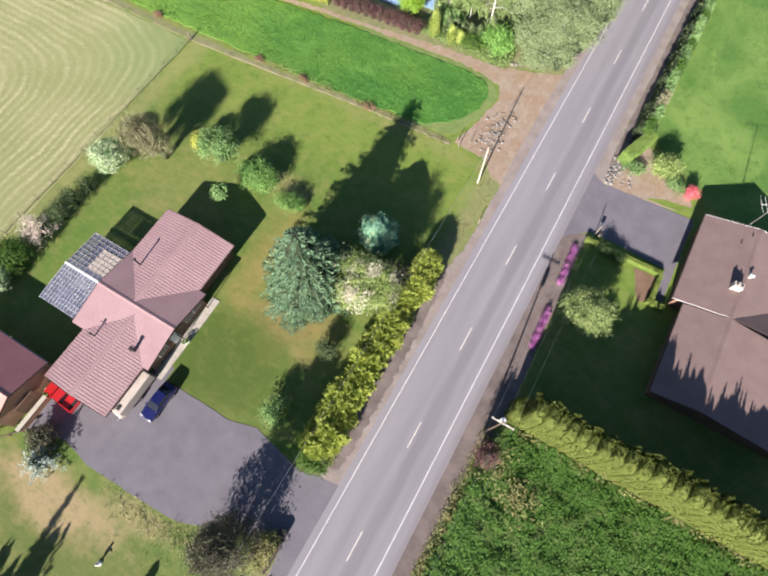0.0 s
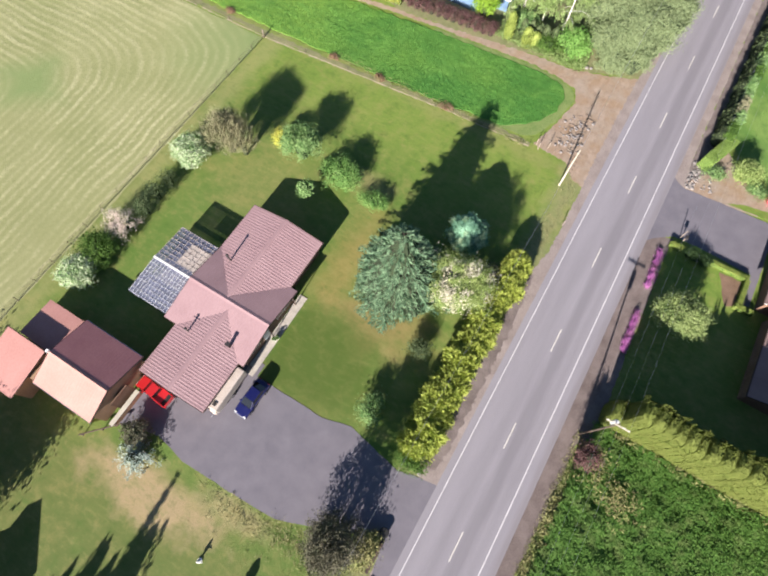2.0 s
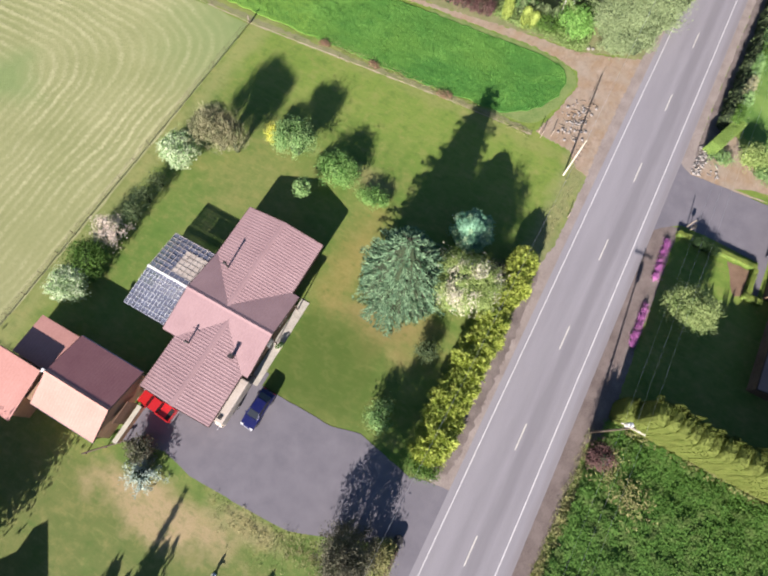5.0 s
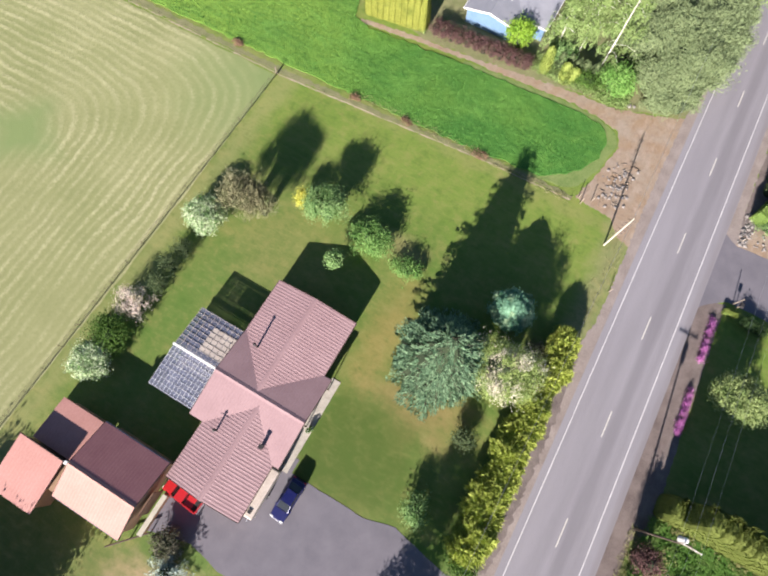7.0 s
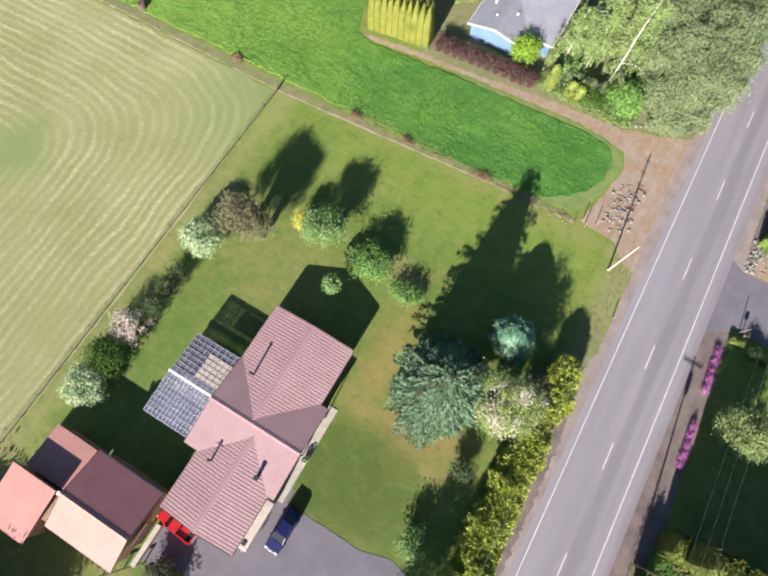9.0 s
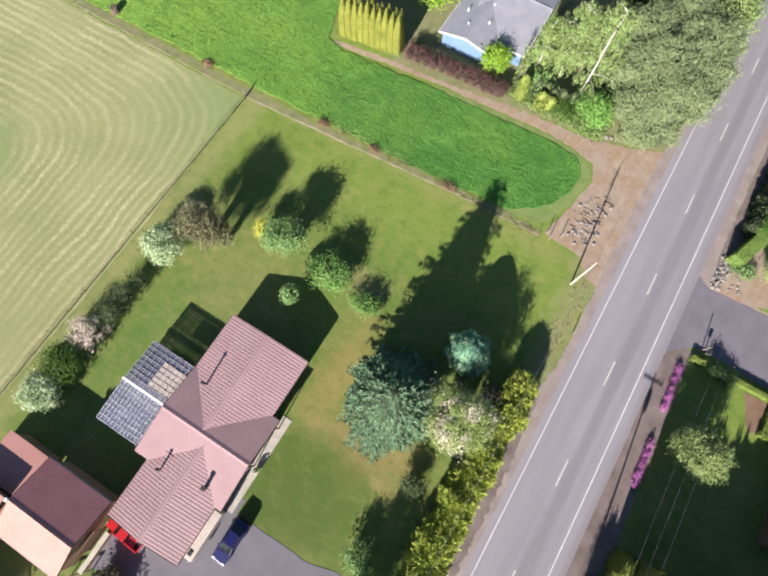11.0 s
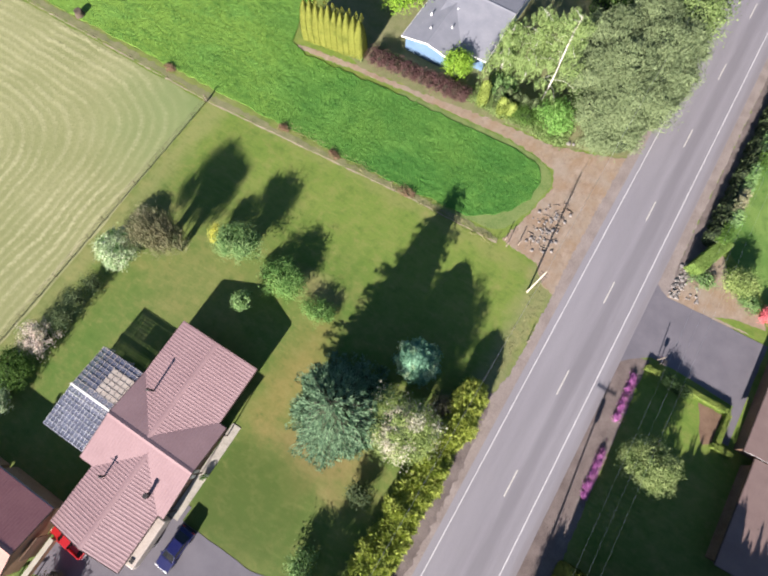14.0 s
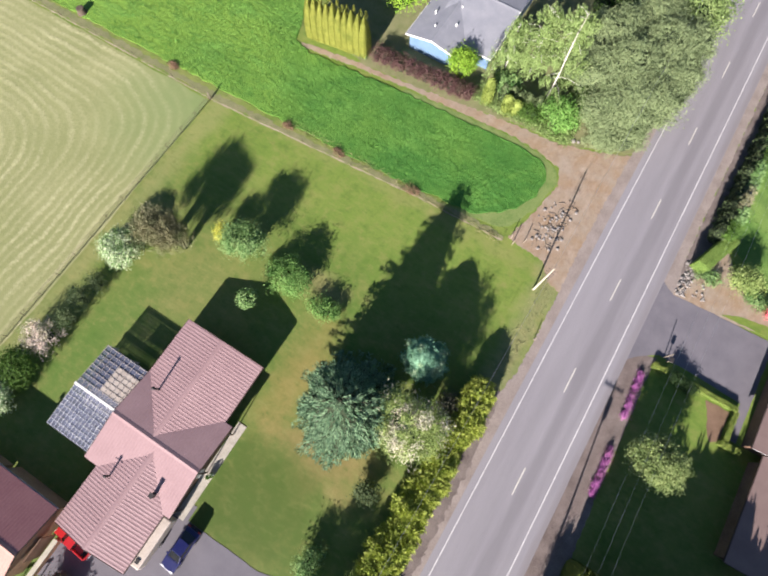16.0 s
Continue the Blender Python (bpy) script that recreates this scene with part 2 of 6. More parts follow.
LAWN, HAY, MEADOW, ASPHALT, PASTURE = grass_material(), hay_material(), meadow_material(), asphalt_material(), pasture_material()
DRIVE = worn("grey drive asphalt", (0.132, 0.124, 0.140), (0.182, 0.169, 0.186), 25, 0.5, 0.88, relief=0.008)
GRAVEL = worn("brown gravel shoulder", (0.112, 0.086, 0.076), (0.212, 0.172, 0.154), 10, 0.5, 0.95, relief=0.03)
GRAVELPALE = worn("pale pinkish gravel shoulder", (0.195, 0.158, 0.138), (0.335, 0.285, 0.255), 7, 0.4, 0.95, relief=0.03)
GRAVELDARK = worn("dark gravel and leaf litter", (0.110, 0.088, 0.078), (0.225, 0.186, 0.168), 10, 0.5, 0.95, relief=0.03)


def dirt_material():
    """Bare earth: orange clay, grey-brown gravel and pale dust in drifts, with wheel-worn streaks and pebbles."""
    n = Nodes("bare reddish earth")
    col = n.mix(n.steps(n.noise(0.35, 5, 0.65), 0.38, 0.62), (0.305, 0.215, 0.138), (0.330, 0.268, 0.205))
    col = n.mix(n.math("MULTIPLY", n.steps(n.noise(0.8, 6, 0.7, n.scaled(1.6, 0.7, 1.0, 25)), 0.5, 0.7), 0.6), col, (0.450, 0.355, 0.285))
    col = n.mix(n.math("MULTIPLY", n.steps(n.noise(1.3, 6, 0.7), 0.50, 0.70), 0.55), col, (0.205, 0.140, 0.098))
    col = n.mix(n.math("MULTIPLY", n.steps(n.noise(9.0, 5, 0.75), 0.52, 0.72), 0.5), col, (0.160, 0.118, 0.090))
    n.bump(n.noise(7, 6, 0.7), 0.6, 0.06)
    return n.done(col, 0.95, 0, 0.2)


DIRT = dirt_material()
ROUGHGRASS = worn("rough green verge grass", (0.105, 0.178, 0.042), (0.215, 0.262, 0.088), 5, 0.5, 0.95, relief=0.06)
DEADGRASS = worn("dead grey-brown grass", (0.140, 0.165, 0.062), (0.255, 0.240, 0.125), 7, 0.7, 0.95, relief=0.04)
PALESTRAW = worn("bleached dead grass", (0.26, 0.215, 0.135), (0.44, 0.375, 0.275), 6, 0.7, 0.95, relief=0.03)
BED = worn("brown bark mulch", (0.130, 0.082, 0.052), (0.230, 0.150, 0.100), 12, 0.8, 0.95, relief=0.03)
UNDER = worn("green undergrowth", (0.065, 0.145, 0.028), (0.120, 0.215, 0.050), 4, 0.5, 0.95, relief=0.08)
WHITELINE = worn("worn white road paint", (0.52, 0.50, 0.49), (0.72, 0.70, 0.69), 20, 1.2, 0.7, relief=0)
YELLOWLINE = worn("worn pale yellow road paint", (0.52, 0.49, 0.42), (0.68, 0.65, 0.59), 20, 1.2, 0.7, relief=0)
WALK = worn("pale dusty concrete walk", (0.33, 0.30, 0.25), (0.50, 0.46, 0.39), 5, 0.8, 0.9, relief=0.01)
CONCRETE = worn("pale concrete", (0.42, 0.39, 0.33), (0.56, 0.52, 0.45), 9, 0.7, 0.9, relief=0.01)
ROOFRED = worn("faded red metal roofing", (0.295, 0.188, 0.190), (0.365, 0.240, 0.240), 6, 0.4, 0.6, relief=0.004)
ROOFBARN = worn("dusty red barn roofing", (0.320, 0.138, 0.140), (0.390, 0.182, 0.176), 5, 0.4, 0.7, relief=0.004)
ROOFSALMON = worn("sun-faded salmon roofing", (0.375, 0.185, 0.155), (0.445, 0.235, 0.200), 5, 0.4, 0.7, relief=0.004)
ROOFPEACH = worn("light peach roofing", (0.420, 0.217, 0.174), (0.490, 0.266, 0.218), 5, 0.4, 0.7, relief=0.004)
ROOFBROWN = worn("brown asphalt shingle", (0.185, 0.128, 0.115), (0.235, 0.168, 0.150), 16, 0.6, 0.9, relief=0.01)
ROOFGREY = worn("grey asphalt shingle", (0.200, 0.208, 0.238), (0.280, 0.284, 0.312), 12, 0.6, 0.9, relief=0.01)
TRIMDARK = worn("dark brown trim", (0.060, 0.040, 0.034), (0.095, 0.064, 0.052), 9, 0.8, 0.6, relief=0)
TRIMWHITE = worn("white painted trim", (0.70, 0.69, 0.66), (0.82, 0.81, 0.78), 9, 0.8, 0.5, relief=0)
SHEET = worn("dusty cream plastic sheet", (0.44, 0.37, 0.31), (0.60, 0.52, 0.44), 6, 0.8, 0.6, relief=0)
WALLBROWN = worn("brown timber siding", (0.150, 0.088, 0.058), (0.225, 0.140, 0.095), 5, 0.6, 0.8, relief=0.006)
WALLTAN = worn("tan timber siding", (0.300, 0.185, 0.110), (0.400, 0.255, 0.160), 5, 0.6, 0.8, relief=0.006)
WALLBLUE = worn("light blue siding", (0.105, 0.180, 0.285), (0.145, 0.228, 0.335), 5, 0.6, 0.7, relief=0.004)
TIMBER = worn("grey weathered timber", (0.20, 0.16, 0.12), (0.33, 0.28, 0.22), 10, 1.2, 0.85, relief=0.01)
PALEPOLE = worn("sun-bleached pole timber", (0.40, 0.37, 0.29), (0.55, 0.51, 0.41), 10, 1.2, 0.8, relief=0.01)
METAL = worn("galvanised metal", (0.42, 0.42, 0.43), (0.58, 0.58, 0.60), 12, 1.0, 0.4, 0.8, relief=0)
BLACK = worn("black rubber", (0.012, 0.012, 0.013), (0.03, 0.03, 0.03), 20, 2.0, 0.7, relief=0)
SOOT = worn("dark flue metal", (0.03, 0.028, 0.028), (0.07, 0.062, 0.06), 9, 1.0, 0.6, 0.3, relief=0)
BARK = worn("rough brown bark", (0.060, 0.045, 0.033), (0.130, 0.100, 0.075), 9, 1.5, 0.95, relief=0.03)
BIRCHBARK = worn("white birch bark", (0.42, 0.39, 0.34), (0.78, 0.75, 0.70), 5, 1.5, 0.8, relief=0.01)
STONE = worn("grey garden stone", (0.15, 0.135, 0.125), (0.30, 0.275, 0.25), 8, 1.0, 0.9, relief=0.03)


def paint_material(name, c):
    n = Nodes(name)
    n.bsdf.inputs["Coat Weight"].default_value = 0.6
    n.bsdf.inputs["Coat Roughness"].default_value = 0.08
    dust = n.noise(3, 5)
    return n.done(n.mix(n.math("MULTIPLY", n.steps(dust, 0.45, 0.8), 0.05), c, (0.3, 0.27, 0.24)), 0.3, 0.1, 0.5)


REDPAINT, BLUEPAINT = paint_material("red car paint", (0.50, 0.018, 0.020)), paint_material("dark blue car paint", (0.007, 0.009, 0.075))


def glass_material():
    n = Nodes("dark window glass")
    return n.done((0.015, 0.017, 0.02), 0.06, 0.0, 0.6)


GLASS = glass_material()


def pane_material():
    """Clear corrugated plastic sheet, hazed by weather."""
    n = Nodes("hazed clear plastic sheet")
    n.done((0.26, 0.28, 0.37), 0.25, 0, 0.5)
    clear = n.add("ShaderNodeBsdfTransparent")
    clear.inputs["Color"].default_value = (0.62, 0.64, 0.70, 1)
    both = n.add("ShaderNodeMixShader")
    n.link(n.steps(n.noise(0.8, 4), -0.3, 1.7), both.inputs[0])
    n.link(clear.outputs[0], both.inputs[1])
    n.link(n.bsdf.outputs[0], both.inputs[2])
    n.link(both.outputs[0], n.out.inputs["Surface"])
    return n.mat


PANE = pane_material()
SHADELEAF = leafy("green leaves darkened for shade", (0.030, 0.060, 0.022), (0.060, 0.105, 0.036), (0.025, 0.050, 0.018))
THINLEAF = leafy("dull dark green leaves", (0.060, 0.095, 0.040), (0.150, 0.190, 0.085), (0.050, 0.080, 0.032))
# near-black base puts the shade inside a crown into the hull's colour
INNERSHADE = worn("inner foliage dark with crown shade", (0.016, 0.026, 0.012), (0.034, 0.050, 0.022), 6, 1.0, 0.95, relief=0.05)
SPRUCE = leafy("blue spruce needles", (0.040, 0.088, 0.048), (0.262, 0.400, 0.222), (0.080, 0.160, 0.085), 0.95, 0.05)
CEDAR = leafy("golden cypress foliage", (0.260, 0.325, 0.052), (0.520, 0.575, 0.130), (0.200, 0.275, 0.045), 0.6, 0.2)
ARBOR = leafy("yellow-green arborvitae foliage", (0.118, 0.150, 0.034), (0.172, 0.202, 0.050), (0.128, 0.166, 0.036), 0.8, 0.1)
GOLD = leafy("golden arborvitae foliage", (0.195, 0.265, 0.055), (0.325, 0.385, 0.095), (0.165, 0.235, 0.048), 0.6, 0.2)
GOLDROW = leafy("golden yellow arborvitae foliage", (0.158, 0.175, 0.030), (0.275, 0.292, 0.060), (0.140, 0.165, 0.030), 0.8, 0.1)
GREEN = leafy("mid-green leaves", (0.060, 0.130, 0.024), (0.120, 0.210, 0.040), (0.045, 0.095, 0.020))
LIME = leafy("bright lime-green leaves", (0.180, 0.330, 0.030), (0.320, 0.480, 0.060), (0.120, 0.260, 0.025))
FRESH = leafy("fresh green leaves", (0.120, 0.280, 0.050), (0.270, 0.460, 0.120), (0.085, 0.210, 0.036))
GREYGREEN = leafy("soft green leaves", (0.110, 0.225, 0.066), (0.320, 0.460, 0.180), (0.070, 0.160, 0.042))
SOFTGREEN = leafy("fresh mid-green leaves", (0.100, 0.230, 0.050), (0.270, 0.440, 0.130), (0.065, 0.160, 0.034))
PALELEAF = leafy("pale green leaves", (0.185, 0.260, 0.085), (0.400, 0.470, 0.190), (0.120, 0.190, 0.055))
PALELIME = leafy("light lime-green hedge leaves", (0.200, 0.310, 0.070), (0.300, 0.420, 0.110), (0.185, 0.290, 0.066))
CREAMBLOOM = leafy("cream blossom", (0.520, 0.480, 0.360), (0.780, 0.720, 0.600), (0.330, 0.390, 0.150))
LEMON = leafy("light yellow-green leaves", (0.200, 0.285, 0.080), (0.400, 0.480, 0.170), (0.140, 0.220, 0.055))
OLIVE = leafy("dull olive-brown leaves", (0.100, 0.098, 0.065), (0.175, 0.165, 0.112), (0.100, 0.110, 0.062))
TEAL = leafy("dark teal leaves", (0.120, 0.270, 0.175), (0.300, 0.520, 0.340), (0.110, 0.250, 0.160))
TEALTIP = leafy("pale green tips and sunlit leaves", (0.260, 0.420, 0.230), (0.620, 0.760, 0.500), (0.180, 0.330, 0.180))
PINE = leafy("dusty grey-green pine needles", (0.145, 0.195, 0.090), (0.262, 0.322, 0.155), (0.180, 0.235, 0.108), 0.8, 0.1)
BIRCH = leafy("light green birch leaves", (0.175, 0.265, 0.078), (0.340, 0.435, 0.165), (0.130, 0.210, 0.058))
BLUEGREY = leafy("silvery blue-green foliage", (0.250, 0.330, 0.275), (0.470, 0.540, 0.470), (0.185, 0.260, 0.215), 0.7, 0.1)
WHITEBLOOM = leafy("white blossom over green leaves", (0.165, 0.320, 0.090), (0.820, 0.860, 0.620), (0.105, 0.225, 0.056))
PINKBLOOM = leafy("cream and pink blossom", (0.640, 0.520, 0.450), (0.780, 0.690, 0.580), (0.300, 0.370, 0.120))
BROWNTWIG = leafy("brown-grey bare twigs", (0.185, 0.185, 0.098), (0.350, 0.325, 0.190), (0.150, 0.185, 0.080), 0.8, 0.05)
YELLOWBLOOM = leafy("yellow blossom", (0.500, 0.490, 0.060), (0.700, 0.670, 0.150), (0.360, 0.400, 0.070))
REDLEAF = leafy("dark red barberry leaves", (0.100, 0.055, 0.052), (0.190, 0.105, 0.098), (0.110, 0.080, 0.055))
MAGENTA = leafy("magenta blossom", (0.400, 0.110, 0.350), (0.600, 0.250, 0.520), (0.160, 0.120, 0.090))
CORAL = leafy("coral pink blossom", (0.700, 0.130, 0.160), (0.800, 0.260, 0.280), (0.450, 0.080, 0.090))
RUSSET = leafy("russet dead weeds", (0.200, 0.125, 0.075), (0.330, 0.220, 0.140), (0.170, 0.150, 0.070), 0.9, 0.05)
BRAMBLE = leafy("green bramble leaves", (0.058, 0.140, 0.026), (0.125, 0.235, 0.048), (0.150, 0.215, 0.064))
DRYBRUSH = leafy("dry yellow-brown stems", (0.200, 0.205, 0.080), (0.320, 0.295, 0.130), (0.170, 0.230, 0.064), 0.8, 0.1)
BLADES = leafy("tall grass blades", (0.065, 0.195, 0.028), (0.140, 0.300, 0.052), (0.052, 0.160, 0.024), 0.7, 0.2)
PALEBLADES = leafy("dry grass blades", (0.220, 0.220, 0.095), (0.390, 0.360, 0.180), (0.160, 0.190, 0.065), 0.8, 0.2)

# ---- building blocks ----


def part(name, bm, material, parent=None, label=""):
    """Links a bmesh as one mesh object, under a thing or a part."""
    me = bpy.data.meshes.new(name)
    bm.to_mesh(me)
    bm.free()
    me.materials.append(material)
    ob = new(name, me)
    if parent:
        ob.parent = parent
    if label:
        ob["label"] = label
    return ob


def shared(name, mesh, parent, m):
    """One more object on a mesh that is there already."""
    ob = new(name, mesh)
    ob.parent = parent
    ob.matrix_local = m
    return ob


def thing(name, m, label, category, group="", kind=""):
    ob = new(name)
    ob.matrix_world = m
    return tagged(ob, label, category, group, kind)


def box(bm, x0, x1, y0, y1, z0, z1, bevel=0.0):
    r = bmesh.ops.create_cube(bm, size=1, matrix=Matrix.LocRotScale(((x0 + x1) / 2, (y0 + y1) / 2, (z0 + z1) / 2), None, (x1 - x0, y1 - y0, z1 - z0)))
    if bevel:
        edges = list({e for v in r["verts"] for e in v.link_edges})
        bmesh.ops.bevel(bm, geom=edges, offset=bevel, segments=2, profile=0.6, affect="EDGES")
    return bm


def boxed(*a, bevel=0.0):
    return box(bmesh.new(), *a, bevel=bevel)


def tube(bm, points, radii, sides=8):
    """A tapered tube along points."""
    rings = []
    for i, p in enumerate(points):
        p = Vector(p)
        d = Vector(points[min(i + 1, len(points) - 1)]) - Vector(points[max(i - 1, 0)])
        q = d.to_track_quat("Z", "Y")
        rings.append([bm.verts.new(p + q @ Vector((math.cos(a) * radii[i], math.sin(a) * radii[i], 0))) for a in (2 * math.pi * k / sides for k in range(sides))])
    for a, b in zip(rings, rings[1:]):
        for k in range(sides):
            bm.faces.new((a[k], a[(k + 1) % sides], b[(k + 1) % sides], b[k]))
    bm.faces.new(list(reversed(rings[0])))
    bm.faces.new(rings[-1])
    return bm


def prism(bm, outline, way):
    """A solid from an outline (3D points) pushed along way."""
    way = Vector(way)
    a = [bm.verts.new(Vector(p)) for p in outline]
    b = [bm.verts.new(Vector(p) + way) for p in outline]
    bm.faces.new(list(reversed(a)))
    bm.faces.new(b)
    for k in range(len(a)):
        bm.faces.new((a[k], a[(k + 1) % len(a)], b[(k + 1) % len(a)], b[k]))
    bmesh.ops.recalc_face_normals(bm, faces=bm.faces)
    return bm


def rough_outline(points, step=0.6, wobble=0.12, seed=1):
    """A closed outline with its edges cut up and made uneven."""
    rng, out = random.Random(seed), []
    for (x0, y0), (x1, y1) in zip(points, points[1:] + points[:1]):
        n = max(1, int(math.hypot(x1 - x0, y1 - y0) / step))
        for k in range(n):
            f = k / n
            out.append((x0 + (x1 - x0) * f + rng.uniform(-wobble, wobble), y0 + (y1 - y0) * f + rng.uniform(-wobble, wobble)))
    return out


def patch(name, points, z, material, label, category, step=0.6, wobble=0.12, seed=1):
    """A thin layer on the ground, with a lip that reaches below it."""
    bm = bmesh.new()
    if wobble:
        points = rough_outline(points, step, wobble, seed)
    top = [bm.verts.new((x, y, z)) for x, y in points]
    low = [bm.verts.new((x, y, -0.05)) for x, y in points]
    f = bm.faces.new(top)
    for k in range(len(top)):
        bm.faces.new((top[k], low[k], low[(k + 1) % len(top)], top[(k + 1) % len(top)]))
    bmesh.ops.recalc_face_normals(bm, faces=bm.faces)
    bmesh.ops.triangulate(bm, faces=[f])
    return tagged(part(name, bm, material), label, category, kind="structure")


# ---- foliage ----


def cards(name, centres, along, out, length, width, material, parent=None, label=""):
    """A mesh of many small leaves: a folded diamond at each centre, along one way and facing another."""
    c, a, o = (np.asarray(v, float) for v in (centres, along, out))
    a /= np.linalg.norm(a, axis=1, keepdims=True) + 1e-9
    s = np.cross(a, o)
    s /= np.linalg.norm(s, axis=1, keepdims=True) + 1e-9
    up = np.cross(s, a)
    n, l, w = len(c), np.asarray(length).reshape(-1, 1), np.asarray(width).reshape(-1, 1)
    v = np.stack([c - a * l / 2, c + s * w / 2 - up * w * 0.18, c + a * l / 2, c - s * w / 2 - up * w * 0.18], 1).reshape(-1, 3)
    k = np.arange(n)[:, None] * 4
    loops = (k + np.array([[0, 1, 2, 3]])).ravel()
    me = bpy.data.meshes.new(name)
    me.vertices.add(4 * n)
    me.vertices.foreach_set("co", v.astype(np.float32).ravel())
    me.loops.add(4 * n)
    me.loops.foreach_set("vertex_index", loops.astype(np.int32))
    me.polygons.add(n)
    me.polygons.foreach_set("loop_start", (np.arange(n) * 4).astype(np.int32))
    me.update(calc_edges=True)
    me.materials.append(material)
    ob = new(name, me)
    if parent:
        ob.parent = parent
    if label:
        ob["label"] = label
    return ob


def ways(rng, n):
    v = rng.normal(size=(n, 3))
    return v / np.linalg.norm(v, axis=1, keepdims=True)


def clumps(rng, rx, ry, rz, zc, n, size, leaves, spread=1.0, flat=0.35):
    """Leaf centres and outward ways for a lumpy crown: clumps over an ellipsoid, of uneven reach."""
    d = ways(rng, n)
    d[:, 2] = np.where(d[:, 2] < -flat, -d[:, 2], d[:, 2])
    reach = rng.uniform(0.45, 1.05, (n, 1)) ** 0.6 * spread
    mid = d * reach * [rx, ry, rz] + [0, 0, zc]
    r = size * rng.uniform(0.6, 1.3, (n, 1, 1))
    p = mid[:, None] + rng.normal(size=(n, leaves, 3)) * r * [1, 1, 0.75] * 0.5
    o = (p - [0, 0, zc - rz * 0.4]) / [rx, ry, rz]
    p, o = p.reshape(-1, 3), o.reshape(-1, 3)
    p[:, 2] = np.maximum(p[:, 2], 0.05)
    return mid, p, o


def dense_core(rings, seed, sides=14):
    """The dense inside of a crown: an uneven closed hull through rings of (z, rx, ry)."""
    bm, rows = bmesh.new(), []
    for z, a, b in rings:
        row = []
        for k in range(sides):
            an = 2 * math.pi * k / sides
            f = 0.86 + 0.28 * noise.noise(Vector((math.cos(an) * 2.1, math.sin(an) * 2.1, z * 0.9 + seed * 7.3)))
            row.append(bm.verts.new((math.cos(an) * a * f, math.sin(an) * b * f, z)))
        rows.append(row)
    for p, q in zip(rows, rows[1:]):
        for k in range(sides):
            bm.faces.new((p[k], p[(k + 1) % sides], q[(k + 1) % sides], q[k]))
    bm.faces.new(list(reversed(rows[0])))
    bm.faces.new(rows[-1])
    return bm


def clad(hull, rng, density, lift=0.05):
    """Points and outward ways spread evenly over a hull, for the foliage that hides it."""
    hull.normal_update()
    tris = [t for t in hull.calc_loop_triangles()]
    v = np.array([[l.vert.co[:] for l in t] for t in tris])
    nrm = np.cross(v[:, 1] - v[:, 0], v[:, 2] - v[:, 0])
    size = np.linalg.norm(nrm, axis=1)
    nrm = nrm / (size[:, None] + 1e-9)
    n = max(8, int(size.sum() / 2 * density))
    which = rng.choice(len(tris), n, p=size / size.sum())
    a, b = rng.random((2, n, 1))
    a, b = np.where(a + b > 1, 1 - a, a), np.where(a + b > 1, 1 - b, b)
    t, o = v[which], nrm[which]
    p = t[:, 0] + (t[:, 1] - t[:, 0]) * a + (t[:, 2] - t[:, 0]) * b + o * rng.uniform(0.0, lift * 2, (n, 1))
    p[:, 2] = np.maximum(p[:, 2], 0.04)
    return p, o


def trunk_mesh(rng, height, radius, mids, forks=7, lean=(0, 0)):
    bm = bmesh.new()
    pts = [(lean[0] * f + rng.normal() * 0.04 * height * f * 0.3, lean[1] * f + rng.normal() * 0.04 * height * f * 0.3, height * f) for f in (0, 0.3, 0.6, 1.0)]
    pts[0] = (0, 0, -0.1)
    tube(bm, pts, [radius * 1.25, radius, radius * 0.7, radius * 0.25], 9)
    for m in mids[rng.permutation(len(mids))[:forks]]:
        f = rng.uniform(0.35, 0.85)
        a = Vector((lean[0] * f, lean[1] * f, height * f * 0.9))
        b = Vector(m)
        c = a.lerp(b, 0.5) + Vector((0, 0, 0.06 * height))
        tube(bm, [a, c, b], [radius * 0.45, radius * 0.3, radius * 0.08], 6)
    return bm


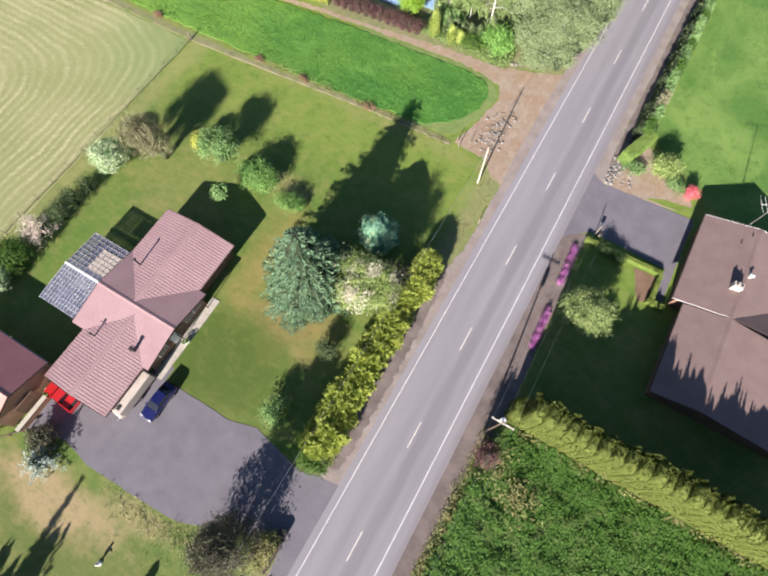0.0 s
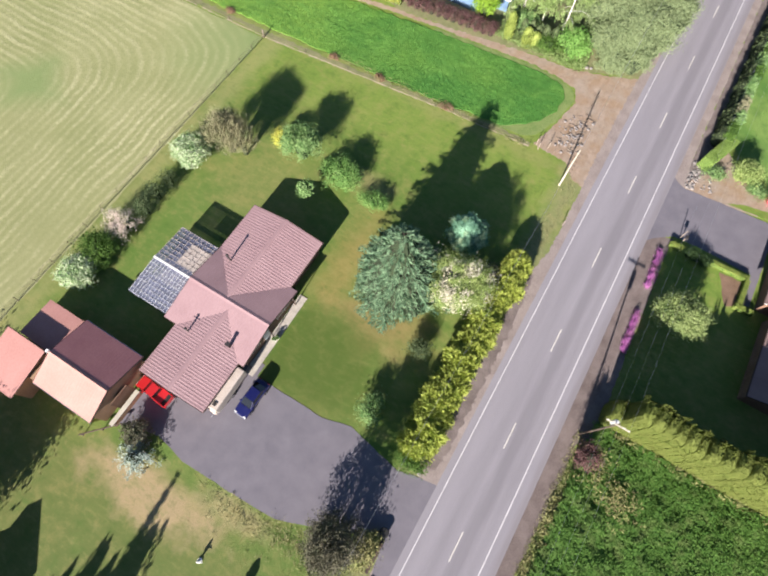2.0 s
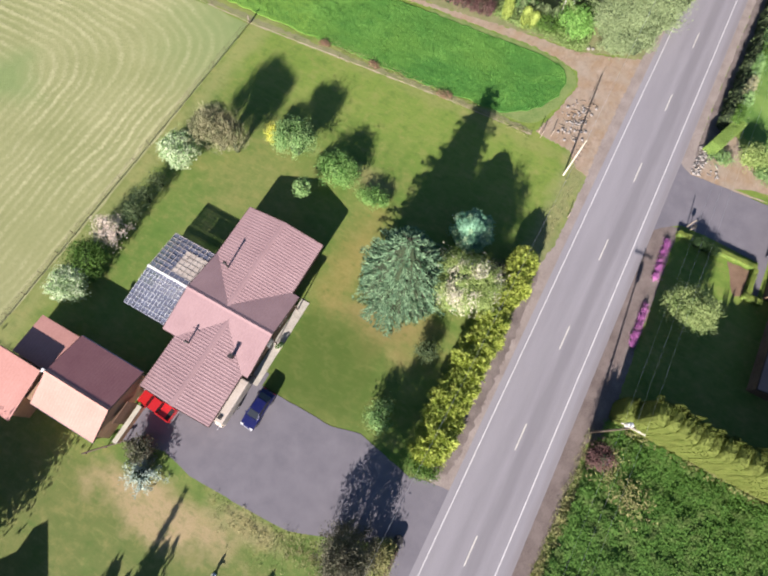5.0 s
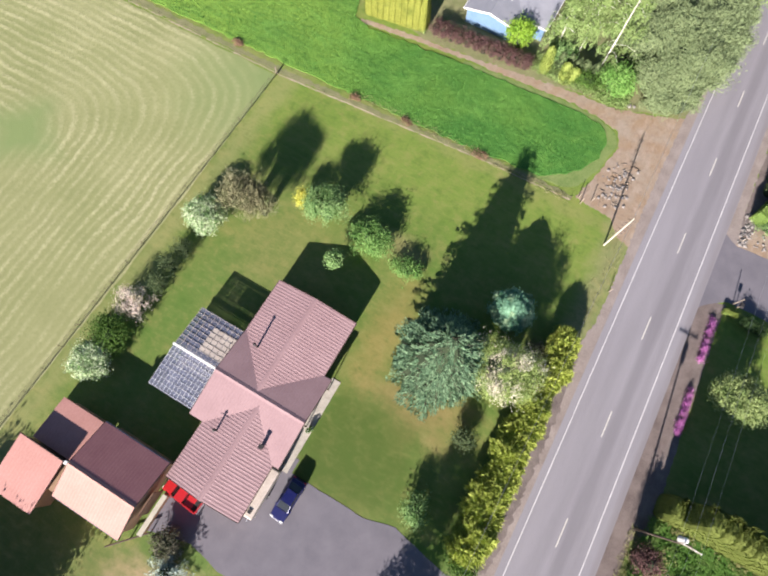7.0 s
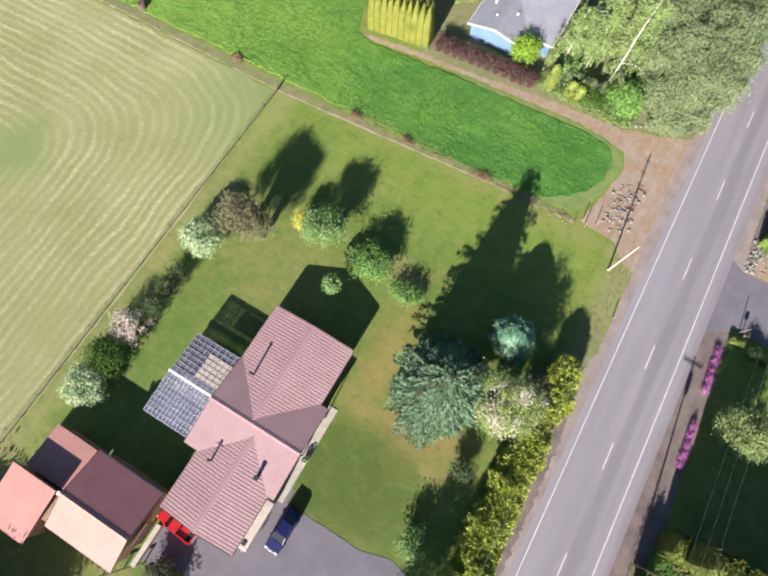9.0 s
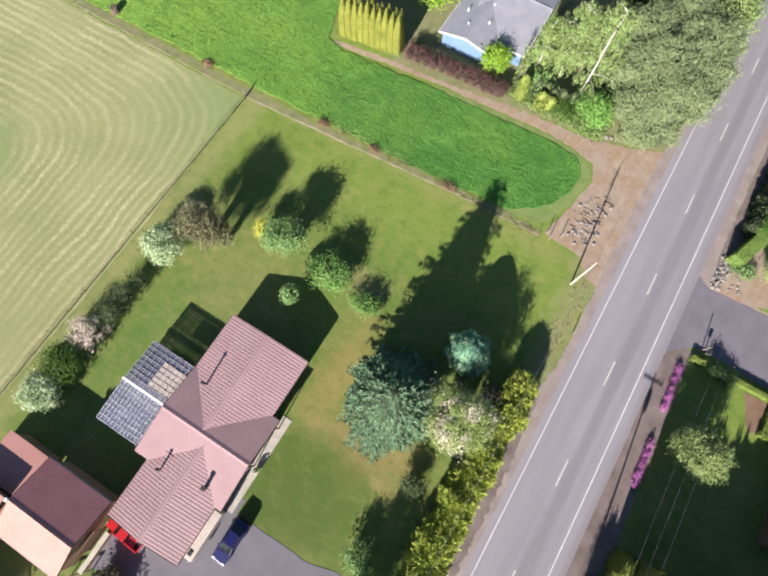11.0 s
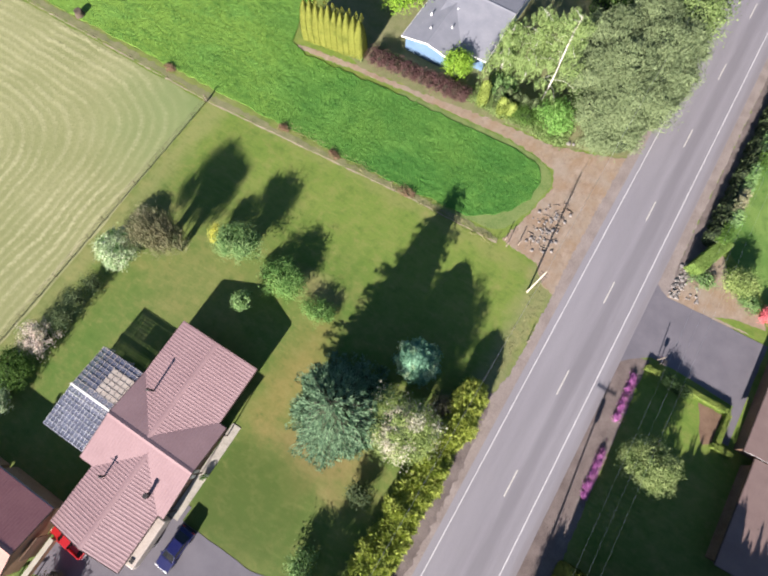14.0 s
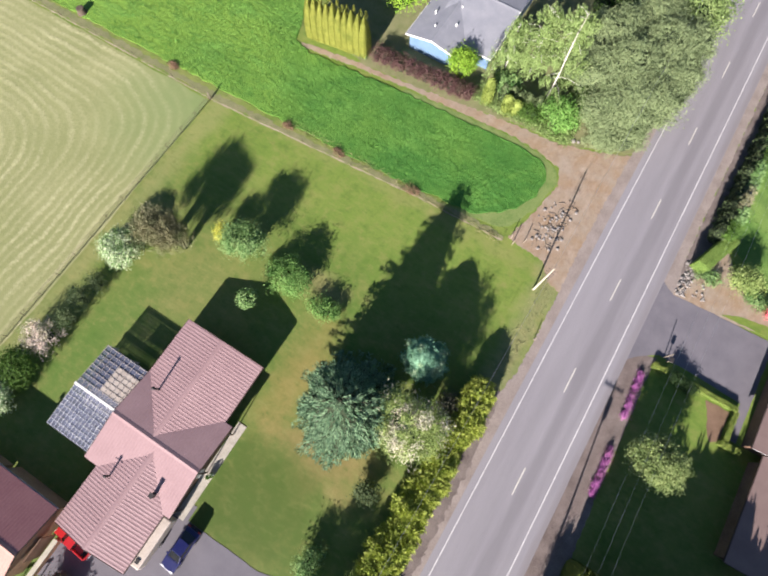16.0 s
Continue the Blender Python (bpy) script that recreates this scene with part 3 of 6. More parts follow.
def leaf_tree(name, x, y, rx, ry, height, material, label, category="tree", base=0.25, n=90, size=0.9, leaves=45, leaf=0.2, trunk=0.16,
              bark=None, seed=1, group="", spread=1.0, lean=(0, 0), thin=0.62, bloom=None, core=0.62, rise=0.75, heart=None, upright=0.0, cover=0.7):
    """A broadleaf tree or shrub: tapered trunk with limbs, and a lumpy crown of single leaves."""
    rng = np.random.default_rng(seed)
    t = thing(name, pose(x, y, 0), label, category, group)
    rz = height * (1 - base) / 2
    zc = height - rz
    mids, p, o = clumps(rng, rx, ry, rz * 0.95, zc, n, size, leaves, spread)
    p = p + np.array([lean[0], lean[1], 0]) * (p[:, 2:3] / height)
    k = len(p)
    part("trunk", trunk_mesh(rng, height * rise, trunk, mids, lean=lean), bark or BARK, t)
    if core:
        q = [(-0.96, 0.3), (-0.6, 0.78), (0, 0.95), (0.45, 0.85), (0.8, 0.5), (0.97, 0.15)]
        hull = dense_core([(zc + rz * a * core, rx * b * core, ry * b * core) for a, b in q], seed)
        if base < 0.1:
            low = min(v.co.z for v in hull.verts)
            for v in hull.verts:
                if v.co.z < low + 0.01:
                    v.co.x, v.co.y, v.co.z = v.co.x * 2.2, v.co.y * 2.2, 0.05
        for v in hull.verts:
            v.co.x, v.co.y, v.co.z = v.co.x + lean[0] * v.co.z / height, v.co.y + lean[1] * v.co.z / height, max(v.co.z, 0.03)
        if cover:
            cp, co = clad(hull, rng, cover / (leaf * leaf * thin))
            p, o = np.concatenate([p, cp]), np.concatenate([o, co])
            k = len(p)
        part("inner_foliage", hull, heart or INNERSHADE, t)
    l = leaf * rng.uniform(0.7, 1.4, k)
    if bloom:
        drift = np.array([noise.noise(Vector(m) * (1.9 / max(rx, ry)) + Vector((seed * 1.37 + 4.4, seed * 0.71, 0))) for m in p])
        which = (drift > np.quantile(drift, 1 - bloom[1])) & (rng.random(k) < 0.85)
        cards("blossom", p[which] + o[which] * 0.05, ways(rng, which.sum()), o[which] + ways(rng, which.sum()) * 0.8, l[which] * 0.9, l[which] * 0.8, bloom[0], t, bloom[2])
        p, o, l = p[~which], o[~which], l[~which]
        k = len(p)
    cards("crown", p, ways(rng, k) * (1 - 0.6 * upright) + (o * 0.4 + [0, 0, 1.0]) * upright, o + ways(rng, k) * 0.9, l, l * thin, material, t)
    return t


def conifer(name, x, y, radius, height, material, label, category="conifer", low=0.03, whorls=26, arms=10, sprays=16, spray=0.55, seed=1, power=0.85,
            droop=0.25, group="", trunk=0.2, inner=0.55, heart=None, cover=0.7):
    """A conifer: a straight trunk, whorls of branches that shorten to the tip, and sprays of needles along them."""
    rng = np.random.default_rng(seed)
    t = thing(name, pose(x, y, 0), label, category, group)
    bm = tube(bmesh.new(), [(0, 0, -0.1), (0, 0, height * 0.5), (0, 0, height * 0.97)], [trunk, trunk * 0.6, 0.02], 8)
    P, A, O = [], [], []
    for w in range(whorls):
        f = (w + rng.uniform(-0.3, 0.3)) / whorls
        f = min(max(f, 0.0), 0.99)
        z = height * (low + (1 - low) * f)
        reach = radius * (1 - f) ** power + 0.12
        m = max(4, int(arms * (0.35 + 0.65 * (1 - f))))
        turn = rng.uniform(0, 6.28)
        for b in range(m):
            an = turn + 6.283 * b / m + rng.normal() * 0.16
            r = reach * rng.uniform(0.8, 1.2)
            d = np.array([math.cos(an), math.sin(an), 0])
            side = np.array([-d[1], d[0], 0])
            k = max(4, int(sprays * r / radius) + 2)
            s = np.sort(rng.uniform(0.15, 1.0, k))[:, None]
            p = d * r * s + side * rng.normal(size=(k, 1)) * 0.13 * r * (1.1 - s * 0.6) + np.array([0, 0, 1]) * (z - droop * r * s**1.6 + 0.12 * r * s)
            P.append(p + rng.normal(size=(k, 3)) * 0.06)
            A.append(d + side * rng.normal(size=(k, 1)) * 0.7 + np.array([0, 0, 1]) * rng.normal(size=(k, 1)) * 0.25)
            O.append(np.array([0, 0, 0.5]) + d * 0.9 + rng.normal(size=(k, 3)) * 0.4)
            if b % 2 == 0 and w % 2 == 0:
                tube(bm, [(0, 0, z), tuple(d * r * 0.85 + np.array([0, 0, z - droop * r * 0.6]))], [trunk * 0.25 * (1 - f) + 0.01, 0.012], 4)
    part("trunk", bm, BARK, t)
    q = [(f, (radius * (1 - f) ** power) * inner + 0.03) for f in (0.0, 0.1, 0.25, 0.4, 0.55, 0.7, 0.82, 0.92)]
    hull = dense_core([(height * (low + (1 - low) * f) + 0.03, a, a) for f, a in q], seed)
    cp, co = clad(hull, rng, cover / (spray * spray * 0.27), 0.12)
    P.append(cp)
    A.append(co * [1, 1, 0.2] + ways(rng, len(cp)) * 0.7)
    O.append(co + [0, 0, 0.15] + ways(rng, len(cp)) * 0.4)
    P, A, O = np.concatenate(P), np.concatenate(A), np.concatenate(O)
    l = spray * rng.uniform(0.6, 1.3, len(P))
    cards("crown", P, A, O, l, l * 0.27, material, t)
    part("inner_foliage", hull, heart or INNERSHADE, t)
    return t


def spruce(name, x, y, radius, height, material, label, category, seed, whorls=30):
    """A broad spruce: whorls of separate boughs, each a flat fan of side shoots, with dark gaps between them."""
    rng = np.random.default_rng(seed)
    t = thing(name, pose(x, y, 0), label, category)
    bm = tube(bmesh.new(), [(0, 0, -0.1), (0, 0, height * 0.5), (0, 0, height * 0.98)], [0.24, 0.15, 0.02], 8)
    P, A, O, L = [], [], [], []
    for w in range(whorls):
        f = min(max((w + rng.uniform(-0.35, 0.35)) / whorls, 0.0), 0.985)
        z = height * (0.02 + 0.98 * f)
        reach = radius * (1 - f) ** 0.60 + 0.12
        m = max(7, int(20 * (1 - f) ** 0.6))
        turn = rng.uniform(0, 6.283)
        for b in range(m):
            an = turn + 6.283 * b / m + rng.normal() * 0.12
            r = reach * rng.uniform(0.84, 1.16) * (1 + 0.25 * noise.noise(Vector((math.cos(an) * 1.6, math.sin(an) * 1.6, z * 0.35 + seed))))
            d, side = np.array([math.cos(an), math.sin(an), 0.0]), np.array([-math.sin(an), math.cos(an), 0.0])
            fall = rng.uniform(0.12, 0.3)
            if (b + w) % 2 == 0:
                tube(bm, [(0, 0, z), tuple(d * r * 0.9 + [0, 0, z - fall * r * 0.7])], [0.05 * (1 - f) + 0.01, 0.012], 4)
            k = int(13 * r) + 12
            s = 0.25 + 0.75 * np.sqrt(rng.random(k))
            hand = np.where(rng.random(k) < 0.5, -1.0, 1.0)
            width = 0.13 * r * (1.25 - s) + 0.12
            off = hand * rng.random(k) * width
            z0 = z - fall * r * s**1.5 + 0.16 * r * np.maximum(s - 0.7, 0)
            P.append(d * (r * s)[:, None] + side * off[:, None] + np.stack([0 * s, 0 * s, z0 - np.abs(off) * 0.25], 1) + rng.normal(size=(k, 3)) * 0.03)
            A.append(d + side * (hand * rng.uniform(0.15, 0.9, k))[:, None] + np.stack([0 * s, 0 * s, rng.normal(size=k) * 0.2 + 0.1], 1))
            O.append(np.array([0, 0, 0.55]) + d * 0.95 + rng.normal(size=(k, 3)) * 0.3)
            L.append(0.36 * rng.uniform(0.7, 1.25, k))
    part("trunk", bm, BARK, t)
    q = [(f, radius * ((1 - f) ** 0.63 * 0.88 - 0.1 * f) + 0.03) for f in (0.0, 0.1, 0.25, 0.4, 0.55, 0.7, 0.82, 0.92)] + [(0.955, 0.12)]
    hull = dense_core([(height * (0.02 + 0.98 * f) + 0.02, a, a) for f, a in q], seed, 20)
    cp, co = clad(hull, rng, 1.6, 0.1)
    P.append(cp)
    A.append(co * [1, 1, 0.2] + ways(rng, len(cp)) * 0.7)
    O.append(co + [0, 0, 0.3] + ways(rng, len(cp)) * 0.4)
    L.append(np.full(len(cp), 0.36))
    P, A, O, L = (np.concatenate(v) for v in (P, A, O, L))
    P[:, 2] = np.maximum(P[:, 2], 0.05)
    cards("crown", P, A, O, L, L * 0.27, material, t)
    part("inner_foliage", hull, INNERSHADE, t)
    return t


def airy_tree(name, x, y, tiers, height, material, label, seed, leaf=0.17, twigs=90):
    """A thin-leaved tree: a slim trunk, many fine limbs, and loose bunches of leaves in tiers of (z, half height, radius, bunches)."""
    rng = np.random.default_rng(seed)
    t = thing(name, pose(x, y, 0), label, "tree")
    bm = tube(bmesh.new(), [(0, 0, -0.1), (0.1, 0.05, height * 0.4), (-0.05, 0.1, height * 0.95)], [0.15, 0.1, 0.02], 8)
    P = []
    for z, half, radius, n in tiers:
        d = ways(rng, n)
        mid = d * rng.uniform(0.25, 1.0, (n, 1)) ** 0.5 * [radius, radius, half] + [0, 0, z]
        mid[:, 2] = np.maximum(mid[:, 2], 0.3)
        for m in mid[: twigs // len(tiers)]:
            a = Vector((0, 0.05, max(0.3, m[2] - 0.6 * math.hypot(m[0], m[1]) - 0.3)))
            b = Vector(m)
            tube(bm, [a, a.lerp(b, 0.55) + Vector((0, 0, 0.12)), b], [0.035, 0.022, 0.006], 4)
        k = 46
        P.append((mid[:, None] + rng.normal(size=(n, k, 3)) * rng.uniform(0.14, 0.34, (n, 1, 1)) * [1, 1, 1.3]).reshape(-1, 3))
    P = np.concatenate(P)
    P[:, 2] = np.maximum(P[:, 2], 0.06)
    part("trunk", bm, BARK, t)
    l = leaf * rng.uniform(0.7, 1.4, len(P))
    cards("crown", P, ways(rng, len(P)) + [0, 0, -0.5], ways(rng, len(P)), l, l * 0.5, material, t)
    return t


def hedge_column(x, y, rx, ry, height, material, label, category, seed, group, pointed=False):
    """A tall arborvitae grown into a clipped hedge: a smooth dense face of flat upright sprays, with a few ragged tips on top."""
    rng = np.random.default_rng(seed)
    t = thing("arborvitae", pose(x, y, 0), label, category, group)
    part("trunk", tube(bmesh.new(), [(0, 0, -0.05), (0, 0, height * 0.9)], [0.09, 0.02], 6), BARK, t)
    q = [(0.005, 0.94), (0.3, 0.98), (0.6, 0.97), (0.86, 0.92), (0.94, 0.75), (0.985, 0.35)]
    if pointed:
        q = [(0.005, 0.94), (0.3, 1.0), (0.55, 0.86), (0.75, 0.60), (0.9, 0.28), (0.985, 0.06)]
    hull, rows = bmesh.new(), []
    for f, b in q:
        row = []
        for k in range(20):
            c, e = math.cos(k * math.pi / 10), math.sin(k * math.pi / 10)
            g = b * (1 + 0.05 * noise.noise(Vector((c * 2 + x, e * 2, f * height)))) / (abs(c) ** 5 + abs(e) ** 5) ** 0.2
            row.append(hull.verts.new((c * rx * g, e * ry * g, height * f)))
        rows.append(row)
    for ra, rb in zip(rows, rows[1:]):
        for k in range(20):
            hull.faces.new((ra[k], ra[(k + 1) % 20], rb[(k + 1) % 20], rb[k]))
    hull.faces.new(list(reversed(rows[0])))
    hull.faces.new(rows[-1])
    p, o = clad(hull, rng, 105, 0.05)
    a = o * 0.15 + [0, 0, 1.0] + ways(rng, len(p)) * 0.35
    o = o + ways(rng, len(p)) * 0.28
    for k in range(1 if pointed else 4):
        tx, ty, h = rng.normal() * rx * 0.5, ry * rng.uniform(0.25, 0.95), rng.uniform(0.5, 1.5)
        n = 110
        f = rng.random(n)
        an = rng.uniform(0, 6.283, n)
        w = 0.27 * (1 - f) + 0.02
        p = np.concatenate([p, np.stack([tx + np.cos(an) * w, ty + np.sin(an) * w, height * 0.9 + f * h], 1)])
        a = np.concatenate([a, np.stack([np.cos(an) * 0.4, np.sin(an) * 0.4, np.ones(n)], 1) + ways(rng, n) * 0.3])
        o = np.concatenate([o, np.stack([np.cos(an), np.sin(an), 0 * f + 0.3], 1) + ways(rng, n) * 0.3])
    l = 0.22 * rng.uniform(0.7, 1.4, len(p))
    cards("crown", p, a, o, l, l * 0.42, material, t)
    part("inner_foliage", hull, material, t)
    return t


def column(name, x, y, rx, ry, height, material, label, category="hedge shrub", n=2600, leaf=0.26, seed=1, group="", tips=5, up=1.0):
    """A dense upright conifer of flat sprays, with several pointed tips."""
    rng = np.random.default_rng(seed)
    t = thing(name, pose(x, y, 0), label, category, group)
    tip = rng.normal(size=(tips, 2)) * 0.42
    tall = rng.uniform(0.72, 1.0, tips)
    tall[0], tip[0] = 1.0, (0, 0)
    bm = bmesh.new()
    for (a, b), h in zip(tip, tall):
        tube(bm, [(a * rx * 0.3, b * ry * 0.3, -0.05), (a * rx, b * ry, h * height * 0.9)], [0.07, 0.015], 5)
    part("trunk", bm, BARK, t)
    which = rng.integers(0, tips, n)
    f = rng.random(n) ** 0.9
    an = rng.uniform(0, 6.283, n)
    r = (0.72 + 0.28 * rng.random(n)) * np.where(f < 0.75, 1.0 - 0.25 * f, (1 - f) / 0.25 * 0.8125 + 0.02) * rng.uniform(0.8, 1.1, n)
    own = 0.72
    p = np.stack([tip[which, 0] * rx * 0.75 + np.cos(an) * r * rx * own, tip[which, 1] * ry * 0.75 + np.sin(an) * r * ry * own, f * tall[which] * height + 0.06], 1)
    o = np.stack([np.cos(an), np.sin(an), np.full(n, 0.5)], 1) + rng.normal(size=(n, 3)) * 0.8
    a = np.stack([np.cos(an) * 0.6, np.sin(an) * 0.6, np.full(n, up)], 1) + rng.normal(size=(n, 3)) * 0.35
    q = [(0.02, 0.85), (0.3, 0.88), (0.55, 0.82), (0.76, 0.78), (0.88, 0.58), (0.96, 0.22)]
    hull = dense_core([(height * f, rx * b * 0.72, ry * b * 0.72) for f, b in q], seed, 10)
    cp, co = clad(hull, rng, 1.0 / (leaf * leaf * 0.4))
    p, o, a = np.concatenate([p, cp]), np.concatenate([o, co + ways(rng, len(cp)) * 1.2]), np.concatenate([a, co * 0.6 + [0, 0, up] + ways(rng, len(cp)) * 0.5])
    l = leaf * rng.uniform(0.7, 1.5, len(p))
    cards("crown", p, a, o, l, l * 0.4, material, t)
    part("inner_foliage", hull, material, t)
    return t


def scatter(name, centres, height, blade, material, label, category, seed=1, per=6, wide=0.25, lift=1.0, flat=2.4):
    """Tufts or undergrowth over an area: one mesh of many leaves."""
    rng = np.random.default_rng(seed)
    c = np.repeat(np.asarray(centres, float), per, 0)
    n = len(c)
    p = c + rng.normal(size=(n, 3)) * [0.16, 0.16, 0] + np.stack([np.zeros(n), np.zeros(n), rng.random(n) * height], 1)
    a = ways(rng, n) * [1, 1, 0.6] + [0, 0, 0.5]
    l = blade * rng.uniform(0.6, 1.4, n)
    ob = cards(name, p, a * [1, 1, lift], ways(rng, n) + [0, 0, flat - 1.2 * lift], l, l * wide, material)
    return tagged(ob, label, category, kind="stuff")


def inside(points, outline):
    """Which points lie in an outline."""
    x, y = points[:, 0], points[:, 1]
    hit = np.zeros(len(points), bool)
    for (x0, y0), (x1, y1) in zip(outline, outline[1:] + outline[:1]):
        cross = (y0 > y) != (y1 > y)
        hit ^= cross & (x < (x1 - x0) * (y - y0) / ((y1 - y0) or 1e-9) + x0)
    return hit

# ---- ground, fields, road ----
bm = bmesh.new()
bmesh.ops.create_grid(bm, x_segments=40, y_segments=40, size=2500)
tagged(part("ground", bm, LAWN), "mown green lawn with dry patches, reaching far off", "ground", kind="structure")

MEADOW_EDGE = [(-400, 9.2), (-90, 9.2), (-51.5, 10.4), (-29, 11.0), (-23.3, 11.7), (-19.0, 12.0), (-16.5, 13.4), (-14.4, 15.4), (-13.2, 18.2), (-13.2, 21.5), (-15.2, 23.1),
               (-18, 23.4), (-25.6, 23.1), (-33, 22.6), (-42, 21.9), (-49, 21.2), (-51.6, 22.2), (-53, 26), (-54, 60), (-56, 400), (-400, 400)]
patch("hay_field_ground", [(-400, -400), (-55.2, -400), (-55.3, -45), (-55.2, -18), (-55.8, 8.0), (-90, 7.6), (-400, 7.0)], 0.010, HAY,
      "pale mown hay field with curving swathes", "field", 1.5, 0.12, 3)
patch("meadow_ground", MEADOW_EDGE, 0.10, MEADOW, "vivid green tall meadow grass field", "field", 0.8, 0.22, 4)
patch("east_field_ground", [(9.2, 27), (9.6, 60), (12, 400), (400, 400), (400, 17.5), (30, 17.5), (18.5, 19.0), (14, 22.5), (10.5, 24)], 0.012, PASTURE,
      "bright green rough grass field", "field", 0.8, 0.2, 5)
patch("bramble_ground", [(7.4, -18.6), (400, -18.2), (400, -400), (7.0, -400), (7.0, -60), (7.0, -36)], 0.012, UNDER, "dark earth under the brambles", "ground", 0.8, 0.25, 6)
patch("garden_ground", [(-42, 23.6), (-34, 24.3), (-25, 25.4), (-20, 26.2), (-12.5, 27.0), (-5.4, 30.0), (-5.2, 120), (-51, 120), (-51.5, 27)], 0.013, DEADGRASS,
      "rough shaded grass round the neighbouring house", "ground", 0.8, 0.2, 7)
patch("dirt_track", [(-12.4, 27.0), (-9, 28.0), (-4.6, 30.0), (-4.6, 12), (-5.0, 8.5), (-7.2, 9.0), (-8.6, 11.0), (-13.6, 11.4), (-12.2, 16.9), (-11.5, 21.2), (-12.6, 23.2), (-15.7, 24.1), (-20.2, 24.4), (-25.6, 24.0),
                     (-35, 23.4), (-42, 22.7), (-50.4, 21.6), (-51.0, 22.3), (-42, 23.5), (-34, 24.2), (-25.3, 25.4), (-19.9, 26.0), (-14.4, 26.3)], 0.016, DIRT,
      "bare reddish earth track beside the meadow", "track", 0.35, 0.16, 8)
patch("meadow_verge", [(-23.5, 11.0), (-15.5, 12.0), (-13.9, 13.0), (-12.4, 16.9), (-11.7, 21.2), (-12.8, 23.0), (-15.7, 23.9), (-20.2, 24.2), (-25.6, 23.8), (-35, 23.2), (-35, 22.4), (-25.6, 22.9), (-18, 23.2), (-15.2, 22.9),
                       (-13.4, 21.4), (-13.4, 18.2), (-14.6, 15.5), (-16.7, 13.5), (-19.0, 12.1)], 0.020, ROUGHGRASS, "mown strip of pale grass round the meadow", "verge", 0.6, 0.10, 9)
patch("fence_verge", [(-140, 7.9), (-90, 8.2), (-55.5, 8.5), (-43, 9.2), (-26, 10.5), (-14, 10.9), (-14, 11.5), (-20, 11.5), (-26, 11.1), (-43, 9.9), (-55.5, 9.3), (-90, 9.2), (-140, 9.2)], 0.017, DEADGRASS,
      "grey-brown dead grass along the meadow's fence", "verge", 0.5, 0.22, 18)
patch("fence_strip", [(-140, 7.6), (-90, 7.95), (-55.5, 8.2), (-43, 9.05), (-26, 10.3), (-14, 10.75), (-14, 10.87), (-26, 10.42), (-43, 9.18), (-55.5, 8.34), (-90, 8.07), (-140, 7.75)], 0.022, PALESTRAW,
      "thin bleached strip of dead grass along a fence", "verge", 0.5, 0.08, 10)
patch("west_shoulder", [(-4.0, -400), (-4.0, 400), (-5.3, 400), (-5.4, 34), (-5.5, 28), (-5.6, 20), (-5.5, 12), (-5.3, 7), (-5.2, -2), (-6.4, -8), (-6.6, -20), (-6.1, -31.5), (-6.0, -40), (-5.8, -60), (-5.6, -400)], 0.022, GRAVELPALE,
      "pale gravel shoulder of the road", "road shoulder", 0.28, 0.12, 11)
patch("hedge_litter", [(-7.2, -31.6), (-4.9, -31.4), (-4.7, -24), (-4.9, -14), (-5.4, -6.5), (-5.9, -5.0), (-6.6, -7.4), (-7.4, -9), (-7.2, -20)], 0.027, GRAVELDARK, "dark gravel and leaf litter along the foot of the hedge", "verge", 0.3, 0.22, 19)
# brown gravel south of the drive, its colour also deepened for the shade there
patch("east_shoulder", [(3.6, -400), (6.0, -400), (6.1, -60), (6.1, -35), (6.5, -26), (6.4, -18), (6.5, -9), (6.4, 5.6), (6.0, 7.5), (6.0, 10.0), (3.6, 10.0)], 0.022, GRAVEL,
      "reddish gravel shoulder of the road", "road shoulder", 0.3, 0.12, 12)
patch("north_shoulder", [(3.6, 11.0), (6.0, 11.0), (6.1, 16.8), (5.7, 19.0), (5.6, 25), (5.6, 47), (5.7, 400), (3.6, 400)], 0.022, GRAVELPALE, "sandy gravel shoulder of the road", "road shoulder", 0.3, 0.12, 24)
patch("east_verge", [(5.6, 15.9), (8.6, 20.0), (8.3, 60), (8.3, 120), (5.6, 120)], 0.019, GRAVELDARK, "leaf litter and bare earth under the roadside hedge", "verge", 0.4, 0.10, 22)
patch("azalea_verge", [(5.8, -22), (8.0, -20), (7.5, -9), (7.2, 6.6), (7.2, 7.4), (5.8, 7.0)], 0.019, GRAVELDARK, "bare brown earth beside the azaleas", "verge", 0.4, 0.10, 23)
patch("west_drive", [(-4.0, -32.6), (-6.6, -32.9), (-8.4, -33.4), (-13.4, -32.5), (-14.8, -32.2), (-17.9, -33.0), (-24.9, -33.0), (-26.5, -33.0), (-26.5, -31.5), (-28.5, -31.5), (-28.6, -38.4), (-37, -38.4), (-36, -44.6),
                     (-31.6, -43.4), (-28, -44.1), (-21, -43.9), (-16.5, -43.6), (-13.7, -42.6), (-9, -40.6), (-7.3, -39.8), (-6.4, -39.4), (-5.9, -42.0), (-5.4, -44.5), (-4.0, -48)], 0.0245, DRIVE,
      "grey asphalt driveway and parking yard", "driveway", 0.8, 0.05, 13)
